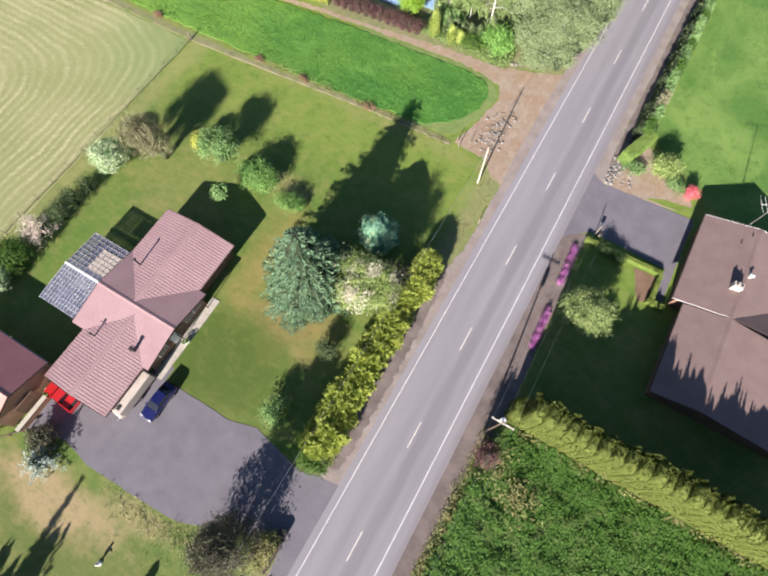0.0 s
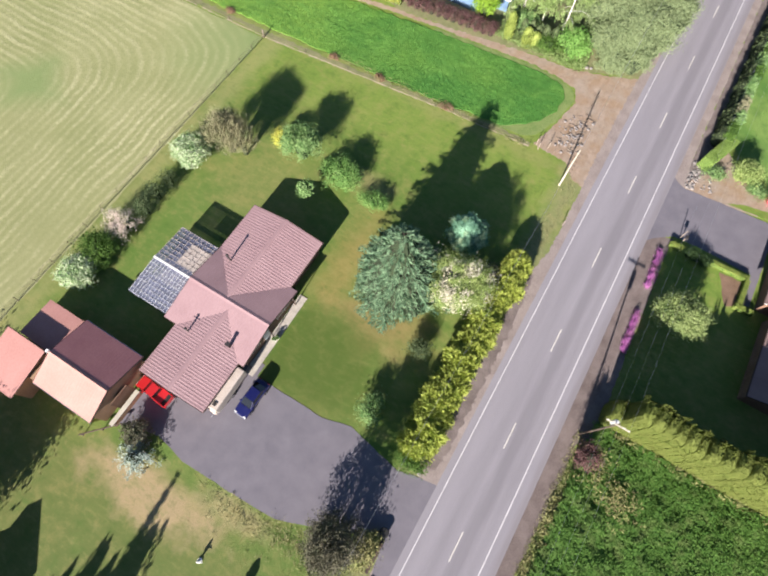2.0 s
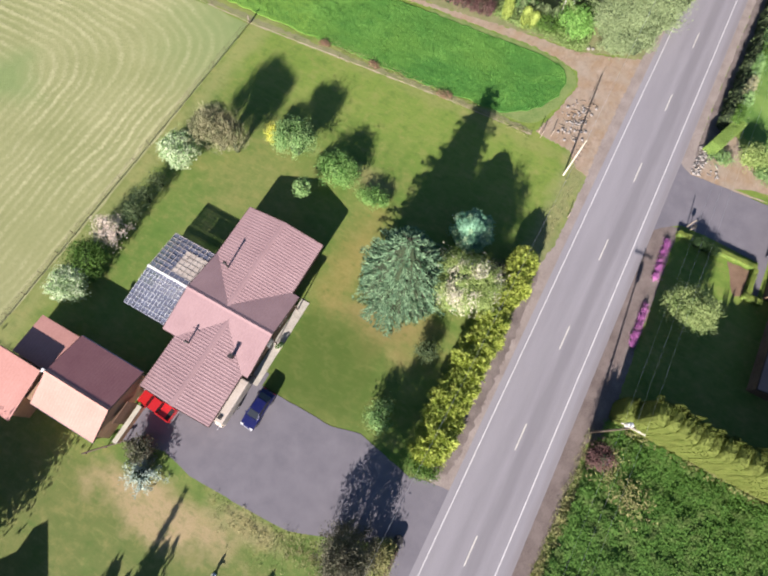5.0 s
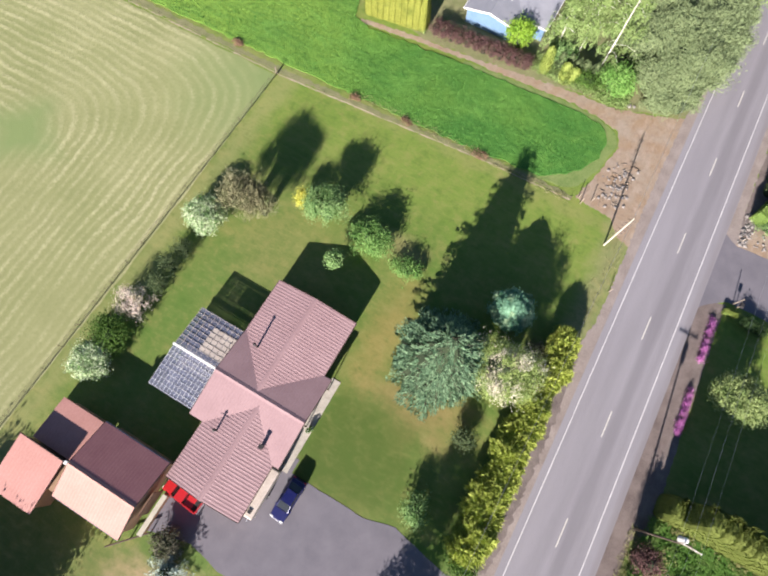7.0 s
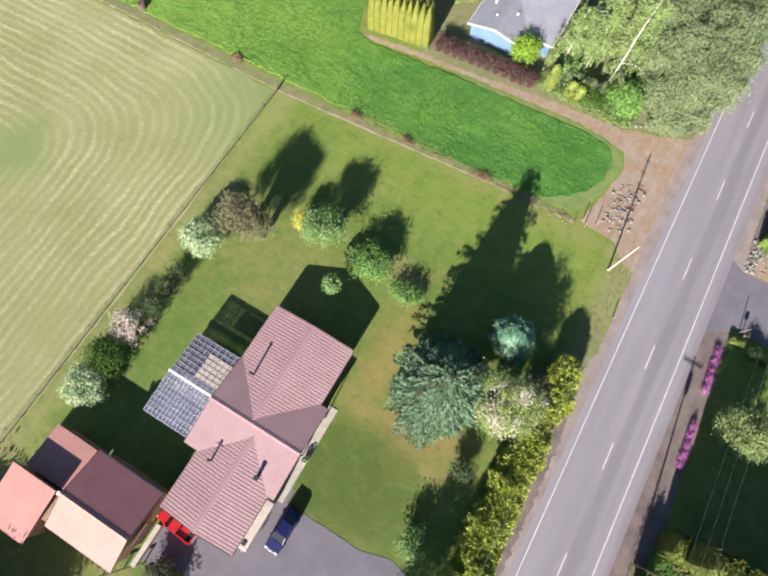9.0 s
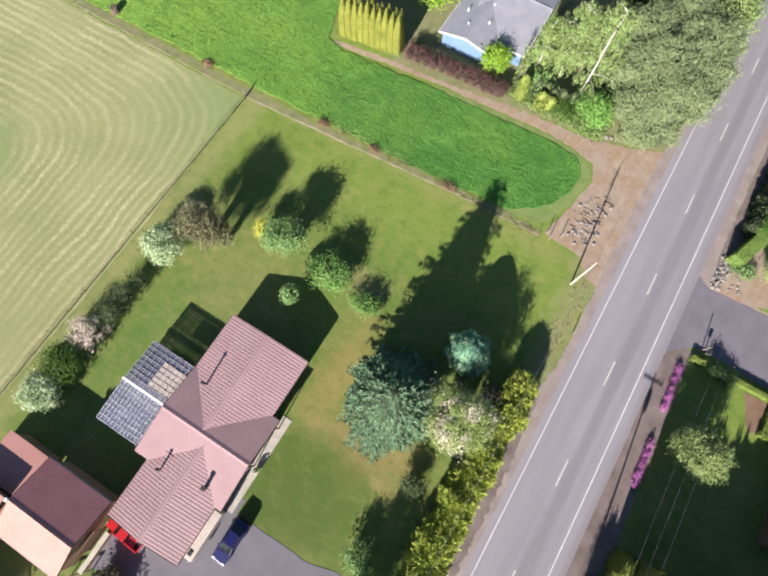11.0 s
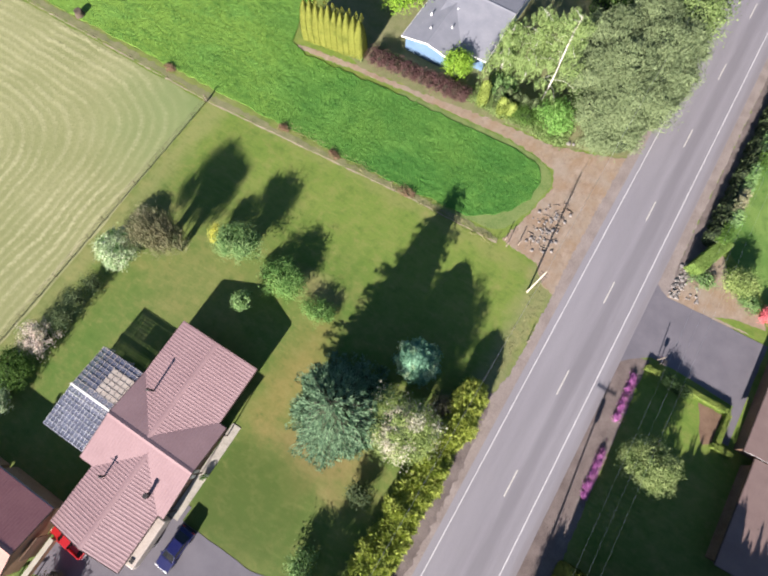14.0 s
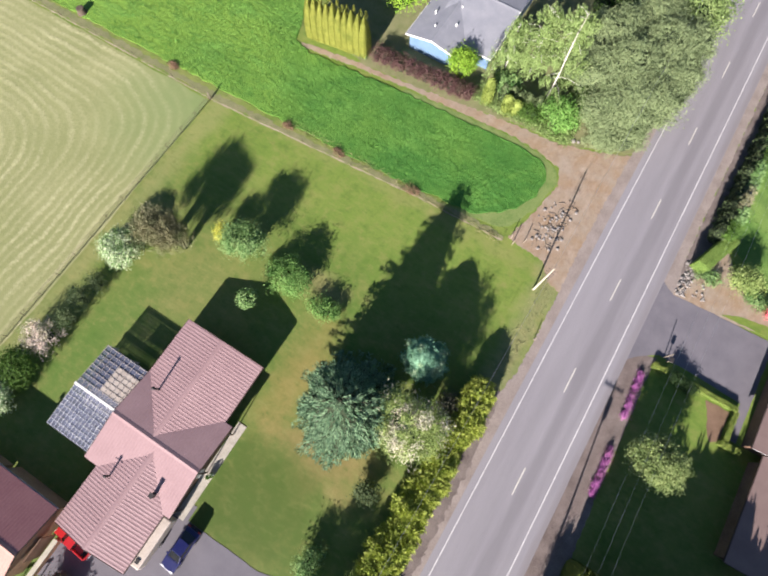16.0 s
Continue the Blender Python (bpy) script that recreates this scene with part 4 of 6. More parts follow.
patch("east_drive", [(3.8, 16.6), (6.1, 15.3), (10, 15.6), (17.9, 15.9), (17.9, 3.4), (16.9, 3.4), (16.9, 7.6), (12, 7.9), (7.3, 7.9), (6.0, 7.0), (3.8, 5.0)], 0.0245, DRIVE,
      "grey asphalt driveway of the brown house", "driveway", 0.8, 0.05, 14)
patch("flower_bed_ground", [(13.5, 6.05), (16.3, 6.1), (16.3, 2.6), (15.5, 2.0), (14.7, 3.2), (14.3, 4.6)], 0.016, BED, "bare brown flower bed", "flower bed", 0.4, 0.06, 15)
patch("corner_bed_ground", [(5.9, 15.1), (11.6, 15.5), (17.6, 16.5), (16.5, 18.6), (12, 21.0), (9.0, 24.5), (6.7, 26)], 0.016, DIRT, "bare earth bed with shrubs", "flower bed", 0.4, 0.10, 16)
patch("corner_lawn_ground", [(11.5, 15.95), (17.8, 16.3), (17.6, 17.6), (13.5, 16.9)], 0.021, LAWN, "narrow strip of mown lawn", "lawn", 0.4, 0.05, 17)

# the road, with a slight crown
bm = bmesh.new()
for y0, y1 in ((-420, -60), (-60, 0), (0, 60), (60, 420)):
    row = [(x, z) for x, z in ((-4.25, 0.0), (-4.2, 0.034), (-2, 0.05), (0, 0.06), (2, 0.05), (3.75, 0.036), (4.5, 0.031), (4.55, 0.0))]
    va, vb = [[bm.verts.new((x, y, z)) for x, z in row] for y in (y0, y1)]
    for k in range(len(row) - 1):
        bm.faces.new((va[k], va[k + 1], vb[k + 1], vb[k]))
bmesh.ops.remove_doubles(bm, verts=bm.verts, dist=0.001)
road = tagged(part("road", bm, ASPHALT), "weathered grey two-lane asphalt road", "road", kind="structure")


def crown(x):
    return 0.06 - 0.005 * abs(x)


for x in (EDGE_WEST, EDGE_EAST):
    bm = bmesh.new()
    rng = random.Random(int(x * 10))
    ys = [-400 + 800 * k / 500 for k in range(501)]
    half = [0.055 + rng.uniform(-0.008, 0.008) for _ in ys]
    left = [bm.verts.new((x - h, y, crown(x) - 0.003)) for y, h in zip(ys, half)]
    right = [bm.verts.new((x + h, y, crown(x) - 0.003)) for y, h in zip(ys, half)]
    for k in range(500):
        bm.faces.new((left[k], right[k], right[k + 1], left[k + 1]))
    part("edge_line", bm, WHITELINE, road, "worn white painted edge line")
dash = boxed(-0.055, 0.055, -1.52, 1.52, 0.055, 0.066)
first = part("centre_dash", dash, YELLOWLINE, road, "worn pale yellow centre dash")
first.location = (0.1, -12.19 * 8, 0)
for k in range(-7, 12):
    shared("centre_dash", first.data, road, pose(0.09 + 0.02 * math.sin(k), 12.19 * k + 0.08, 0))["label"] = "worn pale yellow centre dash"

# ---- buildings ----


def roof_panels(parent, eave_a, eave_b, top_b, top_a, material, width=1.02, ribs=3, rise=0.012, name="roof_panel"):
    """A roof slope laid with ribbed sheets that run from eave to ridge, each an object on one mesh."""
    a, b, c, d = (Vector(v) for v in (eave_a, eave_b, top_b, top_a))
    along, down = b - a, d - a
    n = max(1, round(along.length / width))
    w, l = along.length / n, down.length
    bm = bmesh.new()
    prof = [(0.0, 0.0)]
    for k in range(ribs):
        m = w * (k + 0.5) / ribs
        prof += [(m - 0.09, 0.0), (m - 0.05, rise), (m + 0.05, rise), (m + 0.09, 0.0)]
    prof.append((w, 0.0))
    va, vb = [[bm.verts.new((x, y, z)) for x, z in prof] for y in (0, l)]
    for k in range(len(prof) - 1):
        bm.faces.new((va[k], va[k + 1], vb[k + 1], vb[k]))
    ex, ey = along.normalized(), down.normalized()
    ez = ex.cross(ey).normalized()
    if ez.z < 0:
        ez = -ez
        bmesh.ops.reverse_faces(bm, faces=bm.faces)
    rot = Matrix((ex, ey, ez)).transposed().to_4x4()
    first = None
    for k in range(n):
        m = Matrix.Translation(a + along * (k / n) + ez * 0.03) @ rot
        if first is None:
            first = part(name, bm, material, parent)
            first.matrix_local = m
        else:
            shared(name, first.data, parent, m)


def shingle_rows(parent, eave_a, eave_b, top_b, top_a, material, course=0.36, name="shingle_course"):
    """A roof slope in overlapping courses of shingles, each a strip with its own butt edge."""
    a, b, c, d = (Vector(v) for v in (eave_a, eave_b, top_b, top_a))
    along, down = b - a, d - a
    n = max(2, round(down.length / course))
    h = down.length / n
    bm = bmesh.new()
    cols = max(3, int(along.length / 1.5))
    rng = random.Random(7)
    for k in range(cols):
        x0, x1 = along.length * k / cols, along.length * (k + 1) / cols
        lift = 0.014 + rng.uniform(-0.004, 0.004)
        q = [bm.verts.new(p) for p in ((x0, 0, 0), (x1, 0, 0), (x1, 0, lift), (x0, 0, lift), (x0, h * 1.1, 0.004), (x1, h * 1.1, 0.004))]
        bm.faces.new((q[0], q[1], q[2], q[3]))
        bm.faces.new((q[3], q[2], q[5], q[4]))
    ex, ey = along.normalized(), down.normalized()
    ez = ex.cross(ey).normalized()
    if ez.z < 0:
        ez = -ez
        bmesh.ops.reverse_faces(bm, faces=bm.faces)
    rot = Matrix((ex, ey, ez)).transposed().to_4x4()
    first = None
    for k in range(n):
        m = Matrix.Translation(a + down * (k / n) + ez * 0.02) @ rot
        if first is None:
            first = part(name, bm, material, parent)
            first.matrix_local = m
        else:
            shared(name, first.data, parent, m)


def gable_block(house, x0, x1, y0, y1, eave, ridge, axis, wall, roof, trim, over=0.5, style="ribs", walls=True, verge=(True, True), other=None, gutter=None, mid=None):
    """Walls, deck, covering, fascias and ridge cap of one gabled block; x0..y1 are the roof's edges; axis is the ridge's."""
    xm, ym = (x0 + x1) / 2, (y0 + y1) / 2
    if axis == "y":
        def at(u, v, z):
            return (u, v, z)
        u0, u1, v0, v1 = x0, x1, y0, y1
    else:
        def at(u, v, z):
            return (v, u, z)
        u0, u1, v0, v1 = y0, y1, x0, x1
    um = (u0 + u1) / 2 if mid is None else mid
    pitch = (ridge - eave) / max(um - u0, u1 - um)
    if walls:
        i = over
        we = eave + pitch * i - 0.10
        for ua, ub in ((u0 + i, u0 + i + 0.15), (u1 - i - 0.15, u1 - i)):
            bm = bmesh.new()
            prism(bm, [at(ua, v0 + i, -0.1), at(ub, v0 + i, -0.1), at(ub, v1 - i, -0.1), at(ua, v1 - i, -0.1)], (0, 0, we - 0.0 + 0.1))
            part("wall", bm, wall, house)
        for va in (v0 + i, v1 - i - 0.15):
            bm = bmesh.new()
            prism(bm, [at(u0 + i + 0.152, va, -0.1), at(u1 - i - 0.152, va, -0.1), at(u1 - i - 0.152, va, we), at(um, va, ridge - 0.14), at(u0 + i + 0.152, va, we)], Vector(at(0, 0.15, 0)))
            part("gable_wall", bm, wall, house)
    for ue in (u0, u1):
        s = 1 if ue == u0 else -1
        bm = bmesh.new()
        prism(bm, [at(ue, v0, eave - 0.06), at(um - s * 0.001, v0, ridge - 0.06), at(um - s * 0.001, v0, ridge), at(ue, v0, eave)], Vector(at(0, v1 - v0, 0)))
        part("roof_deck", bm, trim, house)
        cover = roof_panels if style == "ribs" else shingle_rows
        cover(house, at(ue - s * 0.04, v0, eave - 0.01), at(ue - s * 0.04, v1, eave - 0.01), at(um, v1, ridge), at(um, v0, ridge), roof if ue == u0 or other is None else other)
        bm = bmesh.new()
        ua, ub = sorted((ue - s * 0.02, ue - s * 0.12))
        prism(bm, [at(ua, v0, eave - 0.16), at(ub, v0, eave - 0.16), at(ub, v0, eave - 0.03), at(ua, v0, eave - 0.03)], Vector(at(0, v1 - v0, 0)))
        part("gutter", bm, gutter or trim, house)
    for va, on in zip((v0 - 0.05, v1 + 0.01), verge):
        if on:
            for ue in (u0, u1):
                bm = bmesh.new()
                prism(bm, [at(ue, va, eave - 0.18), at(um, va, ridge - 0.18), at(um, va, ridge + 0.045), at(ue, va, eave + 0.045)], Vector(at(0, 0.04, 0)))
                part("barge_board", bm, trim, house)
    bm = bmesh.new()
    w, pa, pb = 0.26, (ridge - eave) / (um - u0), (ridge - eave) / (u1 - um)
    prism(bm, [at(um - w, v0 - 0.01, ridge - pa * w + 0.05), at(um, v0 - 0.01, ridge + 0.085), at(um + w, v0 - 0.01, ridge - pb * w + 0.05), at(um, v0 - 0.01, ridge + 0.02)], Vector(at(0, v1 - v0 + 0.02, 0)))
    part("ridge_cap", bm, roof, house)


def flue(house, x, y, z0, z1, radius, material, cap=True, name="flue"):
    bm = tube(bmesh.new(), [(x, y, z0), (x, y, z1)], [radius, radius], 12)
    f = part(name, bm, material, house)
    if cap:
        part("cap", tube(bmesh.new(), [(x, y, z1 + 0.06), (x, y, z1 + 0.10), (x, y, z1 + 0.2)], [radius * 1.7, radius * 1.7, radius * 0.3], 12), material, f)
    return f


# the red-roofed house
EAVE, RIDGE, CROSS = 2.55, 3.42, 3.50
house = thing("house", pose(0, 0, 0), "single-storey house with faded red ribbed metal roof, beside the drive", "house")
gable_block(house, -38.3, -28.55, -28.0, -16.55, EAVE, RIDGE, "y", WALLBROWN, ROOFRED, TRIMDARK, verge=(False, True))
gable_block(house, -36.7, -28.3, -39.0, -27.9, EAVE, RIDGE - 0.12, "y", WALLBROWN, ROOFRED, TRIMDARK, verge=(True, False))
gable_block(house, -38.35, -27.6, -33.0, -23.1, EAVE + 0.02, CROSS, "x", WALLBROWN, ROOFRED, TRIMDARK)
flue(house, -36.1, -24.0, 2.8, 4.3, 0.11, SOOT)
flue(house, -34.9, -33.0, 2.7, 3.7, 0.10, SOOT)
bm = bmesh.new()
for dx, dy, l in ((0.5, 0.1, 0.6), (-0.45, -0.05, 0.5), (0.25, 0.05, 0.35)):
    tube(bm, [(-34.9 - dx, -33.0 - dy, 3.6), (-34.9 + dx * 0.2, -33.0 + dy, 3.62)], [0.025, 0.025], 5)
part("aerial", bm, SOOT, house, "small dark roof aerial")
bm = bmesh.new()
box(bm, -30.25, -29.9, -32.2, -31.85, 2.7, 3.65, 0.02)
ch = part("chimney", bm, SOOT, house, "dark metal-clad chimney")
part("cap", boxed(-30.31, -29.84, -32.26, -31.79, 3.66, 3.73, bevel=0.01), SOOT, ch)
for y in (-30.6, -26.0, -24.6):
    w = part("window", boxed(-28.28, -28.06, y - 0.7, y + 0.7, 1.0, 2.15), TRIMWHITE, house)
    part("pane", boxed(-28.1, -28.04, y - 0.62, y + 0.62, 1.08, 2.07), GLASS, w)
d = part("door", boxed(-28.15, -28.05, -29.2, -28.2, 0.1, 2.1), TRIMWHITE, house)
part("door_handle", boxed(-28.05, -27.98, -29.1, -29.0, 1.0, 1.1), METAL, d)
for y in (-32.6, -28.4, -24.0):
    part("porch_post", boxed(-27.75, -27.63, y, y + 0.12, 0, 2.5), TRIMDARK, house)
tagged(part("walkway", boxed(-28.0, -26.95, -33.3, -22.6, -0.05, 0.06, bevel=0.01), WALK), "pale concrete walk along the house", "path", kind="structure")


def glazed_shelter():
    t = thing("patio_cover", pose(0, 0, 0), "low glazed patio roof with white ridge beam and grid of bars", "patio cover")
    x0, x1, y0, ym, y1, e, r = -44.0, -38.2, -32.6, -28.05, -23.4, 2.2, 2.62
    part("ridge_beam", boxed(x0 - 0.1, x1, ym - 0.13, ym + 0.13, r - 0.12, r + 0.09, bevel=0.02), TRIMWHITE, t, "white painted ridge beam")
    for y in (y0, y1):
        part("eave_beam", boxed(x0, x1, y - 0.06, y + 0.06, e - 0.14, e + 0.03), TIMBER, t)
        for x in (x0 + 0.1, (x0 + x1) / 2, x1 - 0.3):
            part("post", boxed(x - 0.06, x + 0.06, y - 0.06, y + 0.06, -0.05, e - 0.142), TRIMWHITE, t)
    for x in (x0 + 0.1,):
        part("post", boxed(x - 0.06, x + 0.06, ym - 0.06, ym + 0.06, -0.05, r - 0.122), TRIMWHITE, t)
    for side, ye, n, bars, wood in ((1, y1, 9, 8, SHEET), (-1, y0, 13, 8, TRIMWHITE)):
        ln = math.hypot(abs(ye - ym), r - e)
        an = math.degrees(math.atan2(r - e, abs(ye - ym)))
        rot = pose(0, 0, 0, -an) if side > 0 else pose(0, 0, 0, -an, 0, 180)
        h = 0.014 if side > 0 else 0.011
        rb, first = boxed(-h, h, 0, ln - 0.1, 0.0, 0.11), None
        for k in range(n + 1):
            m = pose(x0 + (x1 - x0 - 0.08) * k / n + 0.04, ym + side * 0.13, r - 0.02) @ rot
            if first is None:
                first = part("rafter", rb, wood, t)
                first.matrix_local = m
            else:
                shared("rafter", first.data, t, m)
        h = 0.014 if side > 0 else 0.015
        bt, first = boxed(x0, x1, -h, h, 0.0, 0.035), None
        for k in range(1, bars + 1):
            f = k / bars
            m = pose(0, ym + side * (0.13 + (abs(ye - ym) - 0.1) * f), r + (e - r) * f + 0.085)
            if first is None:
                first = part("batten", bt, wood, t)
                first.matrix_local = m
            else:
                shared("batten", first.data, t, m)
        for k in range(5):
            xa, xb = x0 + (x1 - x0) * k / 5 + 0.01, x0 + (x1 - x0) * (k + 1) / 5 - 0.01
            bm = bmesh.new()
            ya, yb = ym + side * 0.14, ye + side * 0.12
            prism(bm, [(xa, ya, r + 0.055), (xb, ya, r + 0.055), (xb, yb, e + 0.045), (xa, yb, e + 0.045)], (0, 0, 0.008))
            part("pane", bm, PANE, t, "hazed clear plastic sheet")
    # cream sheets between the bars of the north slope
    cw, ch = (x1 - x0 - 0.08) / 9, (y1 - ym - 0.1) / 8
    sheet, first = boxed(-cw / 2 + 0.045, cw / 2 - 0.045, -ch / 2 + 0.045, ch / 2 - 0.045, 0.0, 0.012), None
    for a in range(4, 9):
        for b in range(1, 6):
            yy = ym + 0.13 + ch * (b + 0.5)
            m = pose(x0 + 0.04 + cw * (a + 0.5), yy, r + (e - r) * (b + 0.5) / 8 + 0.082, -math.degrees(math.atan2(r - e, y1 - ym)))
            if first is None:
                first = part("cream_sheet", sheet, SHEET, t, "cream roofing sheet between the bars")
                first.matrix_local = m
            else:
                shared("cream_sheet", first.data, t, m)
    return t


glazed_shelter()
tagged(part("patio_slab", boxed(-43.6, -38.0, -32.3, -23.6, -0.05, 0.05), CONCRETE), "pale concrete patio slab under the glazed roof", "patio", kind="structure")
tb = thing("patio_table", pose(-41.0, -26.0, 0.05), "pale timber table under the patio roof", "table")
part("tabletop", boxed(-1.6, 1.6, -1.0, 1.0, 0.70, 0.75, bevel=0.01), PALEPOLE, tb)
for x in (-1.45, 1.45):
    for y in (-0.85, 0.85):
        part("leg", boxed(x - 0.04, x + 0.04, y - 0.04, y + 0.04, 0, 0.698), TIMBER, tb)

# the barn and the lower sheds behind it
barn = thing("barn", pose(0, 0, 0), "tan timber barn with peach and dusty red roof slopes", "barn")
# south slope in lighter peach sheets, north slope in darker red ones
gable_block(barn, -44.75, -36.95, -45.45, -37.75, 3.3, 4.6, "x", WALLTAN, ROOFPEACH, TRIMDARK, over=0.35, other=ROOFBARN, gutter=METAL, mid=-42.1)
part("vent_cap", boxed(-45.0, -44.7, -42.3, -41.95, 4.68, 4.9, bevel=0.03), TRIMWHITE, barn, "white ridge vent cap")
part("door", boxed(-37.0, -36.9, -43.3, -40.9, 0, 2.3), WALLBROWN, barn, "brown sliding door")
lean = thing("side_shed", pose(0, 0, 0), "shed with single-pitch pinkish red roof beside the barn", "shed")
prism(bm := bmesh.new(), [(-50.5, -47.5, -0.1), (-50.5, -42.7, -0.1), (-50.5, -42.7, 3.82), (-50.5, -47.5, 3.05)], (4.65, 0, 0))
part("wall", bm, WALLTAN, lean)
prism(bm := bmesh.new(), [(-50.8, -47.85, 3.0), (-50.8, -42.45, 3.88), (-50.8, -42.45, 3.96), (-50.8, -47.85, 3.08)], (5.25, 0, 0))
part("roof_deck", bm, TRIMDARK, lean)
roof_panels(lean, (-50.8, -47.9, 3.08), (-45.55, -47.9, 3.08), (-45.55, -42.45, 3.96), (-50.8, -42.45, 3.96), ROOFSALMON)
part("link_wall", boxed(-45.845, -44.755, -45.4, -42.8, -0.1, 2.9), WALLTAN, lean)
part("barge_board", boxed(-50.85, -45.55, -42.44, -42.40, 3.75, 4.02), TRIMDARK, lean)
low = thing("low_shed", pose(0, 0, 0), "low shed with faded pink roof behind the barn", "shed")
part("wall", boxed(-49.9, -45.2, -42.3, -38.35, -0.1, 2.6), WALLTAN, low)
prism(bm := bmesh.new(), [(-50.2, -42.4, 2.85), (-50.2, -38.05, 2.62), (-50.2, -38.05, 2.70), (-50.2, -42.4, 2.93)], (5.2, 0, 0))
part("roof_deck", bm, TRIMDARK, low)
roof_panels(low, (-50.2, -38.0, 2.70), (-45.0, -38.0, 2.70), (-45.0, -42.4, 2.93), (-50.2, -42.4, 2.93), ROOFSALMON)
rw = thing("yard_wall", pose(0, 0, 0), "low tan timber wall between barn and drive", "wall")
part("panel", boxed(-36.4, -36.0, -45.0, -40.9, -0.1, 0.9), WALLTAN, rw)
part("cap", boxed(-36.45, -35.95, -45.05, -40.85, 0.9, 0.98), PALEPOLE, rw)
rl = thing("timber_rail", pose(0, 0, 0), "dark weathered timber rail on posts beside the barn", "fence rail")
part("rail", tube(bmesh.new(), [(-38.5, -47.5, 0.68), (-35.5, -44.4, 0.7)], [0.08, 0.08], 6), TRIMDARK, rl)
for f in (0.03, 0.5, 0.97):
    part("post", tube(bmesh.new(), [(-38.5 + 3 * f, -47.5 + 3.1 * f, -0.1), (-38.5 + 3 * f, -47.5 + 3.1 * f, 0.8)], [0.07, 0.06], 6), TRIMDARK, rl)
sh = thing("south_building", pose(0, 0, 0), "outbuilding with tan walls and a red roof in two steps", "building")
prism(bm := bmesh.new(), [(-32.9, -67.7, -0.1), (-32.9, -67.7, 3.5), (-36.6, -67.7, 5.38), (-37.3, -67.7, 5.05), (-37.3, -67.7, 4.05), (-43.8, -67.7, 1.0), (-43.8, -67.7, -0.1)], (0, -12.1, 0))
part("wall", bm, WALLTAN, sh)
for ea, eb in (((-32.7, 3.47), (-36.6, 5.48)), ((-44.0, 1.0), (-37.3, 4.15))):
    prism(bm := bmesh.new(), [(ea[0], -67.5, ea[1] - 0.08), (eb[0], -67.5, eb[1] - 0.08), (eb[0], -67.5, eb[1]), (ea[0], -67.5, ea[1])], (0, -12.5, 0))
    part("roof_deck", bm, TRIMDARK, sh)
    roof_panels(sh, (ea[0], -80.0, ea[1]), (ea[0], -67.5, ea[1]), (eb[0], -67.5, eb[1]), (eb[0], -80.0, eb[1]), ROOFBARN)
prism(bm := bmesh.new(), [(-36.55, -67.5, 5.42), (-36.55, -67.5, 5.52), (-37.45, -67.5, 5.02), (-37.45, -67.5, 4.92)], (0, -12.5, 0))
part("ridge_cap", bm, ROOFBARN, sh)

# the brown house across the road
brown = thing("neighbour_house", pose(0, 0, 0), "single-storey house with brown shingle roof and white trim", "house")
# dark brown walls put the shade below the eaves into the siding's colour
gable_block(brown, 18.0, 29.4, 2.9, 15.2, 2.6, 4.1, "y", WALLBROWN, ROOFBROWN, TRIMWHITE, style="shingle", verge=(False, True), gutter=TRIMDARK)
gable_block(brown, 19.2, 34.0, -8.4, 2.80, 2.66, 4.04, "y", WALLBROWN, ROOFBROWN, TRIMDARK, style="shingle", verge=(True, False), mid=23.75)
prism(bm := bmesh.new(), [(23.7, 2.81, 3.9), (29.4, 2.81, 2.4), (29.4, 2.81, 2.68), (23.7, 2.81, 4.18)], (0, 0.07, 0))
part("barge_board", bm, TRIMDARK, brown)
prism(bm := bmesh.new(), [(29.0, 2.95, -0.1), (29.0, 7.3, -0.1), (29.0, 7.3, 2.62), (29.0, 2.95, 3.95)], (12.5, 0, 0))
part("wing_wall", bm, WALLBROWN, brown)
prism(bm := bmesh.new(), [(23.3, 2.88, 4.04), (23.3, 7.8, 2.54), (23.3, 7.8, 2.6), (23.3, 2.88, 4.10)], (18.7, 0, 0))
part("roof_deck", bm, TRIMDARK, brown)
shingle_rows(brown, (23.3, 7.84, 2.59), (42.0, 7.84, 2.59), (42.0, 2.88, 4.10), (23.3, 2.88, 4.10), ROOFBROWN)
bm = bmesh.new()
box(bm, 22.5, 23.5, 6.3, 7.0, 3.5, 4.75, 0.02)
ch = part("chimney", bm, CONCRETE, brown, "white painted chimney")
for x in (22.75, 23.25):
    part("pot", tube(bmesh.new(), [(x, 6.65, 4.75), (x, 6.65, 5.0)], [0.1, 0.09], 10), SOOT, ch)
flue(brown, 24.0, 8.6, 3.7, 4.5, 0.16, TRIMWHITE, name="roof_vent")
for x, y, z in ((22.2, 12.6, 3.65), (23.0, 14.0, 3.85), (22.3, -0.8, 3.3), (21.2, -3.4, 3.0), (25.0, -3.0, 3.35), (24.2, -5.2, 3.6)):
    part("pipe_vent", tube(bmesh.new(), [(x, y, z - 0.2), (x, y, z + 0.3)], [0.06, 0.06], 8), SOOT, brown)
an = part("aerial_mast", tube(bmesh.new(), [(22.4, 15.5, 0.0), (22.4, 15.5, 8.1)], [0.05, 0.04], 6), METAL, brown, "tall television aerial")
bm = bmesh.new()
tube(bm, [(20.9, 14.9, 7.9), (23.9, 16.1, 7.9)], [0.022, 0.022], 5)
